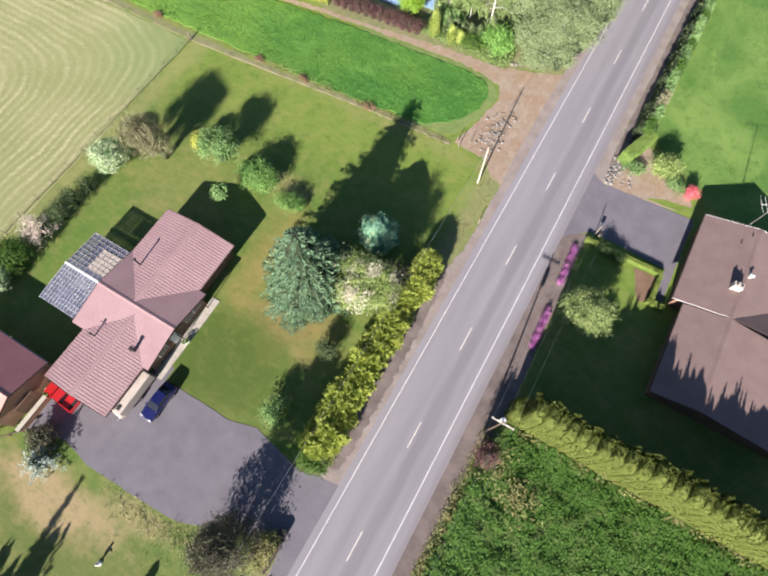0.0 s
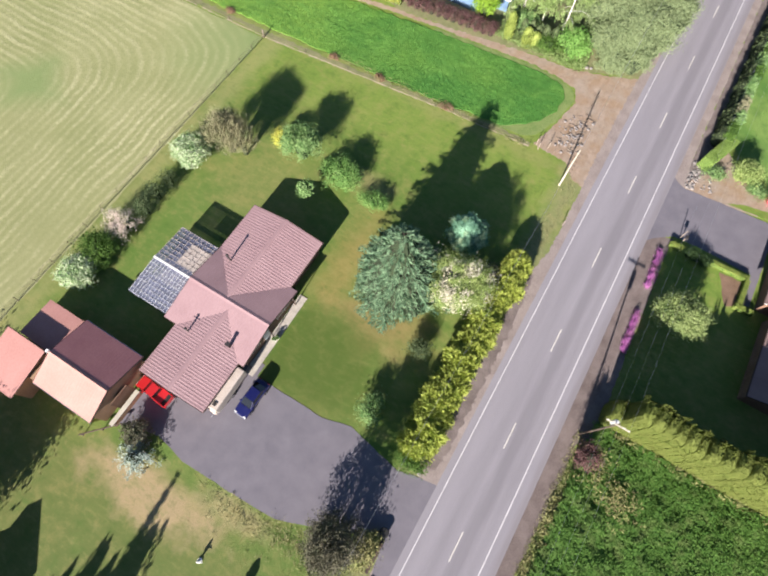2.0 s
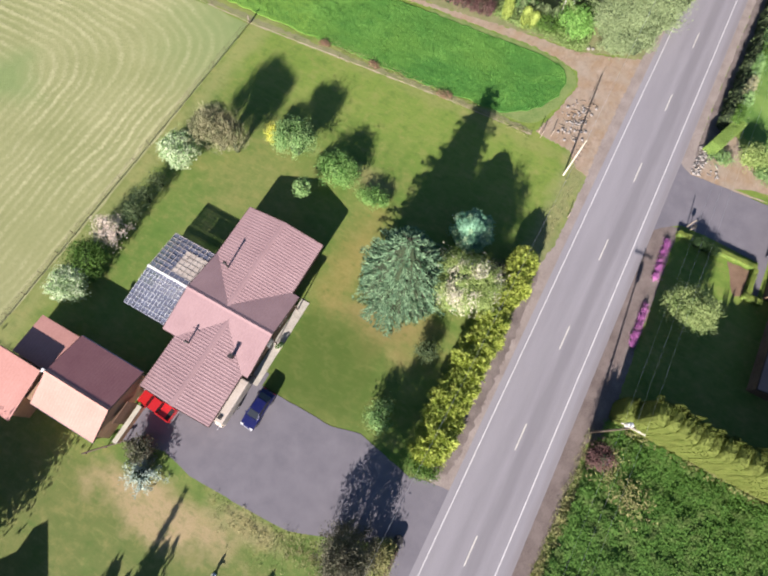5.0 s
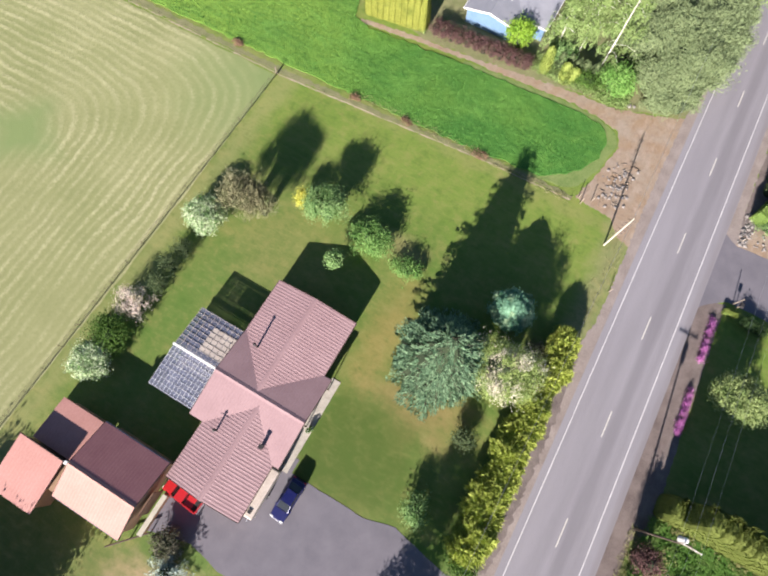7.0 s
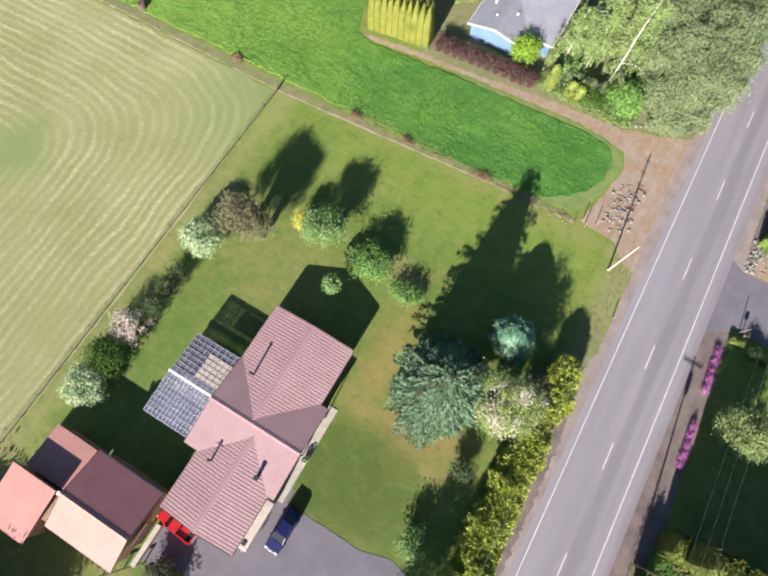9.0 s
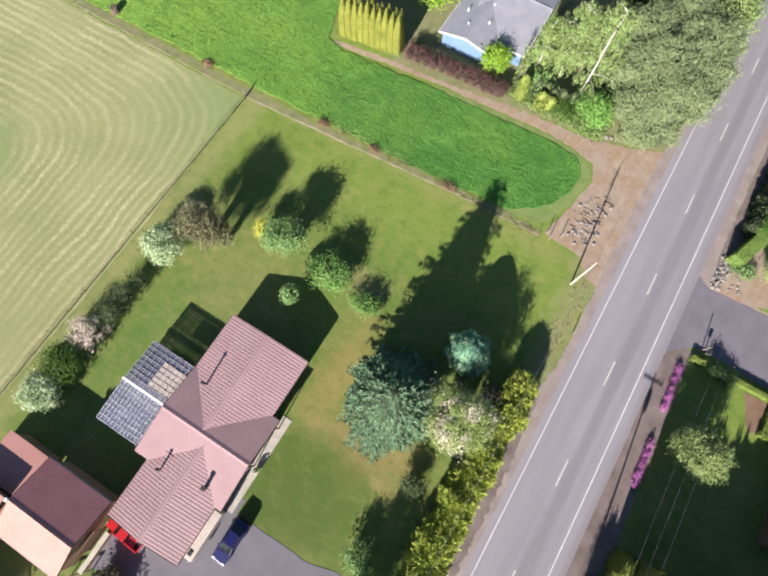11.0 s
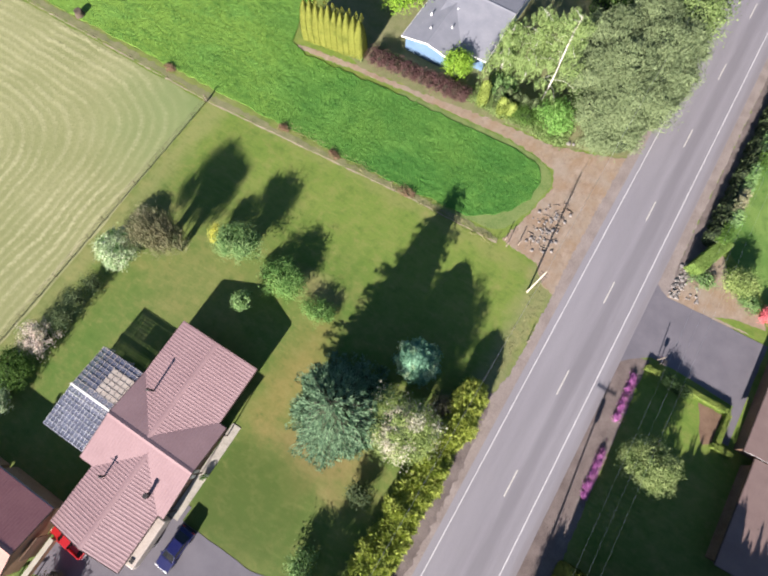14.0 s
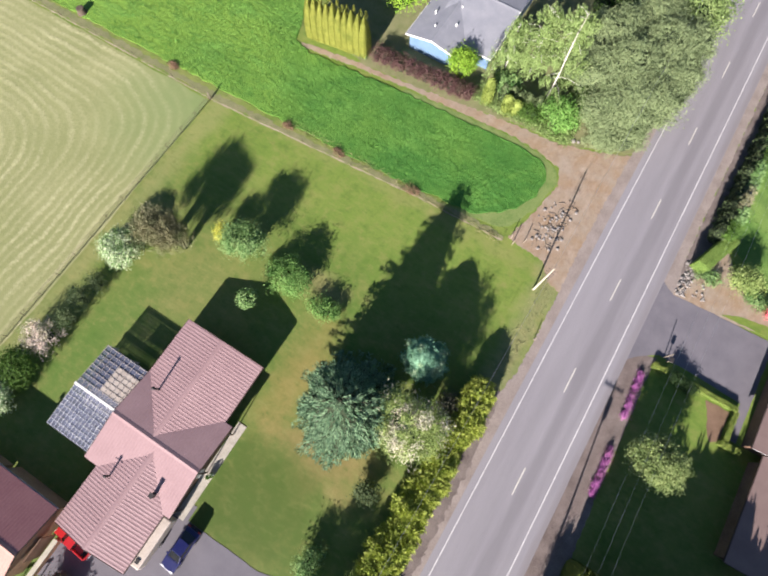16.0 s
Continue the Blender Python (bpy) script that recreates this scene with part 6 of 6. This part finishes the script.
leaf_tree("big_tree", -51.6, -61.5, 4.0, 4.2, 6.4, GREEN, "large broadleaf tree west of the outbuilding", n=140, size=1.6, leaves=90, leaf=0.32, seed=67, trunk=0.3, base=0.1, core=0.85)
bm = tube(bmesh.new(), [(0, 0, -0.05), (0, 0, 0.12), (0, 0, 0.16), (0, 0, 0.45), (0.03, 0, 0.68), (0.05, 0, 0.82), (0.05, 0, 0.9)], [0.26, 0.24, 0.13, 0.17, 0.12, 0.10, 0.03], 12)
tube(bm, [(0.05, 0, 0.55), (0.28, 0.06, 0.60), (0.46, 0.1, 0.52)], [0.07, 0.05, 0.03], 7)
st = tagged(part("garden_ornament", bm, TRIMWHITE), "small white garden ornament standing on the lawn", "ornament")
st.location = (-20.6, -50.3, 0)

# ---- across the road ----
for k in range(33):
    x = 8.2 + 1.12 * k
    h = (8.4 if k < 4 else 7.7 if k < 9 else 8.9) + 0.3 * math.sin(k * 1.9) + 0.25 * math.sin(k * 4.1)
    hedge_column(x, -16.95 + 0.03 * math.sin(k * 3.1) , 0.78, 1.28, 3.6 if k == 0 else h - 0.75, ARBOR, "tall yellow-green arborvitae in a clipped hedge", "hedge shrub", 80 + k, "tall hedge")
leaf_tree("garden_tree", 10.4, -3.4, 2.7, 2.4, 4.5, PALELEAF, "light green small-leaved tree on the shaded lawn", base=0.2, n=110, size=0.7, leaves=140, leaf=0.16, seed=110, trunk=0.13, core=0.55)
for k in range(13):
    y = -9.0 + 1.12 * k
    if -4.4 < y < -0.4:
        continue
    leaf_tree("azalea", 6.95 - 0.045 * k, y, 0.17, 0.6, 0.42, MAGENTA, "low magenta flowering azalea beside the road", "azalea", base=0.02, n=22, size=0.35, leaves=35, leaf=0.12, seed=120 + k,
              trunk=0.03, group="azalea row")


def box_hedge(x0, x1, y0, y1, h, seed, turn=0.0, label="low clipped yellow-green box hedge", group="low hedges", leaf=None):
    t = thing("box_hedge", pose((x0 + x1) / 2, (y0 + y1) / 2, 0, 0, 0, turn), label, "hedge", group)
    rng = np.random.default_rng(seed)
    a, b = (x1 - x0) / 2, (y1 - y0) / 2
    n = int(900 * (a * b * 4 + 2 * h * (a + b)))
    face = rng.random(n)
    p = rng.uniform(-1, 1, (n, 3)) * [a, b, h / 2] + [0, 0, h / 2]
    o = np.zeros((n, 3))
    top = face < 0.5
    p[top, 2], o[top, 2] = h, 1
    sx = (face >= 0.5) & (face < 0.5 + 0.5 * b / (a + b))
    s = np.sign(rng.random(n) - 0.5)
    p[sx, 0], o[sx, 0] = (s * a)[sx], s[sx]
    sy = ~top & ~sx
    p[sy, 1], o[sy, 1] = (s * b)[sy], s[sy]
    p += rng.normal(size=(n, 3)) * 0.04
    p[:, 2] = np.maximum(p[:, 2], 0.02)
    part("twigs", boxed(-a * 0.9, a * 0.9, -b * 0.85, b * 0.85, 0, h * 0.9), UNDER, t)
    cards("leaves", p, ways(rng, n), o + ways(rng, n) * 0.5, 0.11 * rng.uniform(0.7, 1.3, n), 0.07 * np.ones(n), leaf or GOLD, t)


for k, q in enumerate(((7.1, 8.5, 6.15, 6.6, 0.7), (12.0, 16.6, 6.3, 6.75, 0.65), (16.35, 16.8, 3.0, 6.25, 0.65), (16.2, 18.3, 2.2, 2.7, 0.65))):
    box_hedge(*q, 140 + k)
box_hedge(5.2, 10.6, 21.2, 22.6, 2.0, 150, 69.5, "tall clipped bright green hedge block in the corner bed", "", PALELIME)
leaf_tree("lime_shrub", 11.9, 20.6, 1.7, 1.5, 2.6, LEMON, "bright lime-green shrub in the corner bed", "shrub", base=0.02, n=90, size=0.7, leaves=45, leaf=0.18, seed=151, trunk=0.06)
leaf_tree("coral_shrub", 16.2, 18.9, 0.85, 0.85, 1.5, CORAL, "coral pink flowering shrub in the corner bed", "shrub", base=0.02, n=40, size=0.45, leaves=40, leaf=0.14, seed=152, trunk=0.05)
leaf_tree("low_shrub", 14.2, 19.4, 1.3, 0.9, 1.0, GREYGREEN, "low grey-green shrub in the corner bed", "shrub", base=0.02, n=40, size=0.5, leaves=40, leaf=0.14, seed=153, trunk=0.04)
leaf_tree("low_shrub", 8.6, 19.3, 1.4, 1.1, 0.9, GREYGREEN, "low grey shrub among stones", "shrub", base=0.02, n=40, size=0.5, leaves=40, leaf=0.14, seed=154, trunk=0.04)


def ragged_hedge(x, y, half, height, material, seed):
    """A tall narrow hedge plant: an upright body coloured for the shaded face, with shoots that bend over its top and
    its east side.
    """
    rng = np.random.default_rng(seed)
    t = thing("hedge_shrub", pose(x, y, 0), "shaggy green shrub in the narrow roadside hedge", "shrub", "roadside shrubs")
    hull = dense_core([(0.02, 0.85, half), (height * 0.5, 0.95, half * 1.1), (height * 0.85, 0.7, half), (height * 0.97, 0.3, half * 0.7)], seed, 12)
    cp, co = clad(hull, rng, 26, 0.16)
    l = 0.3 * rng.uniform(0.6, 1.5, len(cp))
    # duller leaves than the crown's carry the face's shade in their colour
    cards("shade_leaves", cp, ways(rng, len(cp)) + [0, 0, -0.6], co + ways(rng, len(cp)) * 0.6, l, l * 0.35, THINLEAF, t, "dull dark green leaves")
    part("body", hull, INNERSHADE, t)
    n = 4200
    f = rng.random(n)
    g = rng.random(n) ** 1.5
    p = np.stack([0.05 + 0.85 * f + rng.normal(size=n) * 0.14, rng.uniform(-1.1, 1.1, n) * half, height * (1.0 - 0.12 * (f - 0.3) ** 2) + 0.25 * rng.normal(size=n) - g * height * np.where(f > 0.7, 0.85, 0.18)], 1)
    p[:, 2] = np.maximum(p[:, 2], 0.05)
    a = ways(rng, n) * 0.6 + [0.9, 0.3, -0.1]
    l = 0.32 * rng.uniform(0.6, 1.4, n)
    cards("crown", p, a, ways(rng, n) * 0.6 + [0.1, -0.3, 1.0], l, l * 0.3, material, t)


for k in range(20):
    ragged_hedge(7.45 + 0.02 * k + 0.12 * math.sin(k * 2.2), 24.6 + 1.8 * k, 1.0, 3.0 + 0.4 * math.sin(k * 1.3), BROWNTWIG if k in (2, 3) else (GREYGREEN if k % 3 else GREEN), 160 + k)
# leaf colour is darkened because these shrubs stand in shade
for k, (x, y, a, h) in enumerate(((9.5, 6.1, 0.7, 1.5), (10.6, 6.0, 0.8, 1.2), (11.5, 6.0, 0.6, 1.1))):
    leaf_tree("dark_shrub", x, y, a, 0.6, h, SHADELEAF, "green shrub with shade in its leaf colour, at the lawn's edge", "shrub", base=0.02, n=36, size=0.45, leaves=36, leaf=0.13, seed=180 + k, trunk=0.04, group="lawn edge shrubs")
leaf_tree("red_shrub", 7.3, -22.6, 1.0, 1.4, 4.2, REDLEAF, "tall dark red-brown shrub at the foot of the pole", "shrub", base=0.02, n=60, size=0.6, leaves=40, core=0.85, leaf=0.15, seed=181, trunk=0.05)

# ---- beyond the dirt track ----
for k in range(10):
    hedge_column(-50.3 + 0.86 * k, 24.1 + 0.13 * k, 0.64, 0.9, 6.2 + 0.25 * math.sin(k * 2.0), GOLDROW, "golden yellow arborvitae column in a row", "conifer", 200 + k, "golden row", True)
for k in range(12):
    leaf_tree("barberry", -40.6 + 1.2 * k, 25.3 + 0.09 * k, 1.0, 1.35, 1.9, REDLEAF, "dark red barberry shrub in a row", "shrub", base=0.02, n=32, size=0.5, leaves=38, leaf=0.14, seed=220 + k, trunk=0.04,
              group="barberry row")
leaf_tree("lime_tree", -29.9, 29.0, 1.7, 1.7, 4.2, LIME, "bright yellow-green shrub beside the blue house", "shrub", base=0.05, n=90, size=0.7, leaves=45, leaf=0.2, seed=240, trunk=0.08)
for k, (x, y, h) in enumerate(((-25.0, 27.2, 4.2), (-22.2, 27.2, 2.9), (-21.0, 27.5, 2.4))):
    column("golden_cone", x, y, 1.15, 1.15, h, GOLD, "small golden cone-shaped conifer", "conifer", n=1100, leaf=0.24, seed=242 + k, tips=2, group="golden cones")


def birch(x, y, radius, height, seed, gap=0.0):
    """A tall birch: a slim white trunk, and limbs from which strands of small leaves hang."""
    rng = np.random.default_rng(seed)
    t = thing("birch", pose(x, y, 0), "tall airy birch with slim white trunk behind the track", "birch tree", "birches")
    bm = tube(bmesh.new(), [(0, 0, -0.1), (0.05, 0.1, height * 0.35), (-0.05, 0.15, height * 0.7), (0.1, 0.2, height)], [0.09, 0.08, 0.06, 0.02], 9)
    P, A = [], []
    for k in range(62):
        f = rng.uniform(0.16, 0.99)
        an = rng.uniform(0, 6.283)
        d = np.array([math.cos(an), math.sin(an), 0.0])
        reach = radius * (0.35 + 0.65 * math.sin(math.pi * min(1, 0.25 + 0.75 * f)) ** 0.7) * rng.uniform(0.5, 1.1)
        z = height * f
        tip = d * reach + np.array([0, 0, z + 0.25 * reach])
        if k < 24:
            tube(bm, [(0, 0.12, z), tuple(d * reach * 0.5 + np.array([0, 0, z + 0.3 * reach])), tuple(tip)], [0.032, 0.02, 0.008], 4)
        m = 8
        for b in range(m):
            s = rng.uniform(0.25, 1.05)
            top = d * reach * s + np.array([rng.normal() * 0.3, rng.normal() * 0.3, z + 0.3 * reach * s])
            c = 22
            drop = np.sort(rng.uniform(0, rng.uniform(0.5, 1.8), c))
            p = top + rng.normal(size=(c, 3)) * 0.13 - np.stack([np.zeros(c), np.zeros(c), drop], 1)
            P.append(p)
            A.append(rng.normal(size=(c, 3)) * 0.5 + [0, 0, -1.0])
    P, A = np.concatenate(P), np.concatenate(A)
    P, A = (v[~((np.abs(P[:, 0]) < gap) & (P[:, 1] < 0.5))] for v in (P, A))
    part("trunk", bm, BIRCHBARK, t, "slim white trunk")
    l = 0.2 * rng.uniform(0.7, 1.4, len(P))
    cards("crown", P, A, P * [1, 1, 0] / radius + [0, 0, 0.6] + ways(rng, len(P)) * 0.7, l, l * 0.5, BIRCH, t)


birch(-18.4, 31.9, 3.0, 13.5, 250, 0.13)
birch(-25.0, 31.6, 2.3, 9.0, 251)
birch(-22.0, 33.0, 2.6, 11.0, 252)
for k in range(6):
    column("dark_arborvitae", -23.4 + 1.15 * k, 28.6 + 0.1 * k, 0.8, 0.8, 2.8 + 0.3 * math.sin(k * 2.1), THINLEAF, "dull green arborvitae below the birches", "conifer", n=1200, leaf=0.24, seed=270 + k, tips=3, group="green row")
leaf_tree("green_shrub", -15.8, 28.9, 2.2, 2.0, 3.6, FRESH, "fresh green shrub below the birch", "shrub", base=0.02, n=110, size=0.8, leaves=48, leaf=0.2, seed=252, trunk=0.08)
leaf_tree("garden_shrub", -19.2, 27.9, 2.2, 1.3, 1.9, GREEN, "mid-green shrub below the birch", "shrub", base=0.02, n=80, size=0.7, leaves=40, leaf=0.17, seed=253, trunk=0.06)
for k, (x, y, rad, h) in enumerate(((-9.6, 34.4, 3.4, 6.6), (-7.2, 38.6, 3.3, 6.6), (-11.4, 37.6, 3.8, 7.6), (-11.4, 31.8, 2.7, 5.4), (-8.0, 32.6, 2.3, 4.6), (-8.9, 42.6, 4.0, 7.4), (-14.8, 41.0, 3.8, 7.4), (-6.7, 45.4, 3.0, 6.4),
                                   (-10.4, 30.9, 2.2, 4.0), (-9.9, 29.3, 1.9, 3.2), (-7.0, 30.6, 1.8, 3.0), (-14.6, 35.6, 3.2, 6.6), (-11.6, 46.0, 3.6, 7.4), (-5.9, 35.4, 2.3, 6.0), (-5.5, 40.6, 2.4, 6.2))):
    leaf_tree("grey_pine", x, y, rad, rad, h, PINE, "broad grey-green pine overhanging the road" if x > -9 else "broad grey-green pine behind the birch", "pine tree", n=int(6 * rad * rad) + 12, size=0.95, leaves=230,
              leaf=0.34, seed=254 + k * 3, trunk=0.22, base=0.04, thin=0.22, core=0.84, spread=1.06, group="pines by the road", heart=INNERSHADE, cover=0.8)
leaf_tree("garden_shrub", -13.2, 32.6, 2.0, 2.2, 3.4, GREEN, "mid-green shrub below the pine", "shrub", base=0.02, n=90, size=0.8, leaves=55, leaf=0.22, seed=290, trunk=0.06)
leaf_tree("garden_shrub", -23.6, 29.9, 1.6, 1.4, 2.6, GREYGREEN, "grey-green shrub below the birch", "shrub", base=0.02, n=70, size=0.7, leaves=50, leaf=0.22, seed=291, trunk=0.06)
leaf_tree("road_tree", -6.6, 51.0, 3.6, 4.2, 6.5, BIRCH, "fresh green tree beside the road", n=110, size=1.2, leaves=48, leaf=0.26, seed=257, trunk=0.2, base=0.06)
leaf_tree("road_tree", -8.0, 58.0, 5, 5, 8, GREEN, "green tree beside the road", n=110, size=1.4, leaves=48, leaf=0.3, seed=258, trunk=0.25, base=0.06)
leaf_tree("road_tree", -18.0, 50.0, 5, 5, 8, GREEN, "green tree beside the road", n=110, size=1.4, leaves=48, leaf=0.3, seed=259, trunk=0.25, base=0.06)
leaf_tree("lime_tree", -41.8, 35.0, 3.0, 3.0, 5.0, LIME, "bright green tree beside the blue house", n=110, size=1.0, leaves=45, leaf=0.24, seed=260, trunk=0.18, base=0.1)
leaf_tree("lime_tree", -46.0, 40.0, 4.0, 4.0, 7.0, GREEN, "green tree beside the blue house", n=110, size=1.2, leaves=45, leaf=0.28, seed=261, trunk=0.2, base=0.1)

# ---- stones, undergrowth, tall grass ----


def stones(name, spots, label, category, group, material=STONE, seed=5):
    rng = random.Random(seed)
    for x, y, s in spots:
        bm = bmesh.new()
        bmesh.ops.create_icosphere(bm, subdivisions=2, radius=s)
        for v in bm.verts:
            v.co *= 1 + 0.35 * noise.noise(v.co * (1.4 / s) + Vector((x, y, 0)))
            v.co.z *= 0.6
        ob = tagged(part(name, bm, material), label, category, group)
        ob.matrix_world = pose(x, y, s * 0.2, 0, 0, rng.uniform(0, 360))


rs = random.Random(9)
stones("garden_stone", [(rs.uniform(6.6, 9.4), rs.uniform(16.3, 20.5), rs.uniform(0.07, 0.2)) for _ in range(22)] + [(rs.uniform(6.0, 7.1) + 0.05 * (k % 5), 15.6 + 0.085 * k, rs.uniform(0.10, 0.26)) for k in range(56)], "pale grey garden stone in the corner bed", "stone", "rockery stones")
stones("roadside_stone", [(-9.7 + rs.gauss(0, 1.0), 15.2 + rs.gauss(0, 2.2), rs.uniform(0.06, 0.22)) for _ in range(60)], "grey-brown stone on the bare earth", "stone", "stones on the track", STONE)
for k in range(40):
    x, y, an, l = -9.6 + rs.uniform(-1.7, 1.5), 15.2 + rs.uniform(-3.4, 4.2), rs.uniform(0, 180), rs.uniform(0.3, 1.0)
    ob = tagged(part("cut_branch", tube(bmesh.new(), [(-l / 2, 0, 0.05), (0.1, rs.uniform(-0.04, 0.04), 0.07), (l / 2, 0, 0.05)], [0.035, 0.028, 0.014], 6), TIMBER if k % 3 else BARK), "cut branch lying on the bare earth", "branch", "cut branches")
    ob.matrix_world = pose(x, y, 0.01, 0, 0, an)
stones("gate_stone", [(-6.9, -39.7, 0.36), (-7.5, -40.2, 0.34), (-7.4, -40.9, 0.3), (-5.5, -43.1, 0.26), (-6.3, -32.5, 0.25), (-12.6, 27.8, 0.3), (-12.0, 28.0, 0.22)], "weathered boulder at the verge", "boulder", "boulders", STONE)
bm = tube(bmesh.new(), [(-0.1, 0, 0.06), (1.1, 0.25, 0.12), (2.3, 0.2, 0.08)], [0.06, 0.05, 0.02], 6)
tube(bm, [(1.1, 0.25, 0.12), (1.7, -0.4, 0.1)], [0.04, 0.015], 5)
db = tagged(part("dead_branch", bm, PALEPOLE), "pale forked dead branch lying beside the drive", "branch")
db.location = (-10.6, -44.0, 0.05)
bn = thing("plant_tub", pose(-6.6, -39.0, 0.03), "black round tub at the drive's mouth", "tub")
part("tub", tube(bmesh.new(), [(0, 0, 0), (0, 0, 0.3), (0, 0, 0.52), (0, 0, 0.55)], [0.36, 0.44, 0.48, 0.42], 18), BLACK, bn)
part("soil", tube(bmesh.new(), [(0, 0, 0.5), (0, 0, 0.56)], [0.41, 0.40], 18), BLACK, bn)
sp = tagged(part("tree_stump", tube(bmesh.new(), [(0, 0, -0.1), (0, 0, 0.15), (0, 0, 0.7), (0, 0, 0.74)], [0.75, 0.6, 0.55, 0.45], 14), BARK), "broad brown tree stump in the meadow", "stump")
sp.location = (-79.5, 10.1, 0.1)
cw = thing("garden_wall", pose(0, 0, 0), "low dark stone retaining wall beside the road", "wall")
part("wall", boxed(-6.45, -6.15, -42.9, -39.7, -0.1, 0.6, bevel=0.04), TRIMDARK, cw)
for x, y in ((-27.25, -28.6), (-27.05, -28.25)):
    pt = thing("plant_pot", pose(x, y, 0.06), "white plant pot with leaves on the walk", "plant pot", "plant pots")
    part("pot", tube(bmesh.new(), [(0, 0, 0), (0, 0, 0.35)], [0.16, 0.22], 12), TRIMWHITE, pt)
    rng = np.random.default_rng(int(-y * 10))
    cards("leaves", ways(rng, 90) * [0.25, 0.25, 0.2] + [0, 0, 0.5], ways(rng, 90), ways(rng, 90) + [0, 0, 1], np.full(90, 0.16), np.full(90, 0.09), GREEN, pt)

for k, (x, y, a) in enumerate(((-26.6, 10.8, 1.0), (-63.1, 9.8, 0.8), (-44.7, 10.2, 0.7), (-37.1, 10.4, 0.7))):
    leaf_tree("dead_tuft", x, y, a, a * 0.55, 0.3, RUSSET, "reddish-brown dead weeds at the meadow's edge", "weeds", base=0.02, n=22, size=0.3, leaves=50, leaf=0.18, seed=300 + k, trunk=0.02, group="dead weeds", core=0.0, thin=0.2, spread=1.2)

rng = np.random.default_rng(77)


def fill(n, x0, x1, y0, y1, outline=None):
    p = np.stack([rng.uniform(x0, x1, n), rng.uniform(y0, y1, n), np.zeros(n)], 1)
    return p[inside(p, outline)] if outline else p


p = fill(21000, 7.2, 46, -56, -18.4)
p[:, 2] = 0.45 + 0.5 * np.array([noise.noise(Vector((a * 0.35, b * 0.35, 3.0))) + 0.5 * noise.noise(Vector((a * 1.1, b * 1.1, 9.0))) for a, b, _ in p])
p[:, 2] = np.maximum(p[:, 2], 0.02)
scatter("bramble_thicket", p, 0.22, 0.22, BRAMBLE, "dense green bramble thicket", "brambles", 78, 11, 0.6, 0.2, 3.6)
p = np.concatenate([rng.normal(size=(110, 3)) * [1.2, 0.8, 0] + [11.8, -24.6, 1.0], rng.normal(size=(60, 3)) * [0.7, 1.2, 0] + [9.2, -23.0, 0.7], fill(300, 9, 42, -18.9, -18.0) + [0, 0, 0.3], fill(260, 6.4, 7.4, -44, -27)])
scatter("dry_brush", p, 0.35, 0.3, DRYBRUSH, "dry brown and yellow stems among the brambles", "brush", 178, 7, 0.3)
p = fill(4800, -75, -12.4, 9.5, 36, MEADOW_EDGE) + [0, 0, 0.08]
scatter("meadow_grass", p, 0.2, 0.30, BLADES, "tall vivid green meadow grass", "grass", 79, 4, 0.16)
p = np.concatenate([fill(900, -27, -13, 26.4, 29.4), fill(260, -40, -26, 26.6, 27.6), fill(160, -51, -42, 24.4, 25.0)])
scatter("garden_undergrowth", p, 0.7, 0.26, BIRCH, "pale green undergrowth below the garden trees", "undergrowth", 82, 9, 0.45, 0.5)
p = fill(1100, 10.2, 40, 20, 70)
scatter("field_grass", p, 0.2, 0.32, BLADES, "tall green field grass", "grass", 80, 4, 0.16)
p = np.concatenate([fill(70, -7.8, -5.8, -3, 9), fill(500, -45, -14, 10.2, 11.4), fill(60, -24, -9.5, -48.5, -44), fill(500, 6.0, 7.2, -36, -20), rng.normal(size=(330, 3)) * [1.6, 1.3, 0] + [-9.6, -44.9, 0], rng.normal(size=(160, 3)) * [1.6, 0.6, 0] + [-14.2, -44.6, 0], rng.normal(size=(130, 3)) * [2.4, 0.5, 0] + [-19.6, -45.1, 0]])
scatter("verge_grass", p, 0.2, 0.26, PALEBLADES, "tufts of dry verge grass", "grass", 81, 5, 0.16)
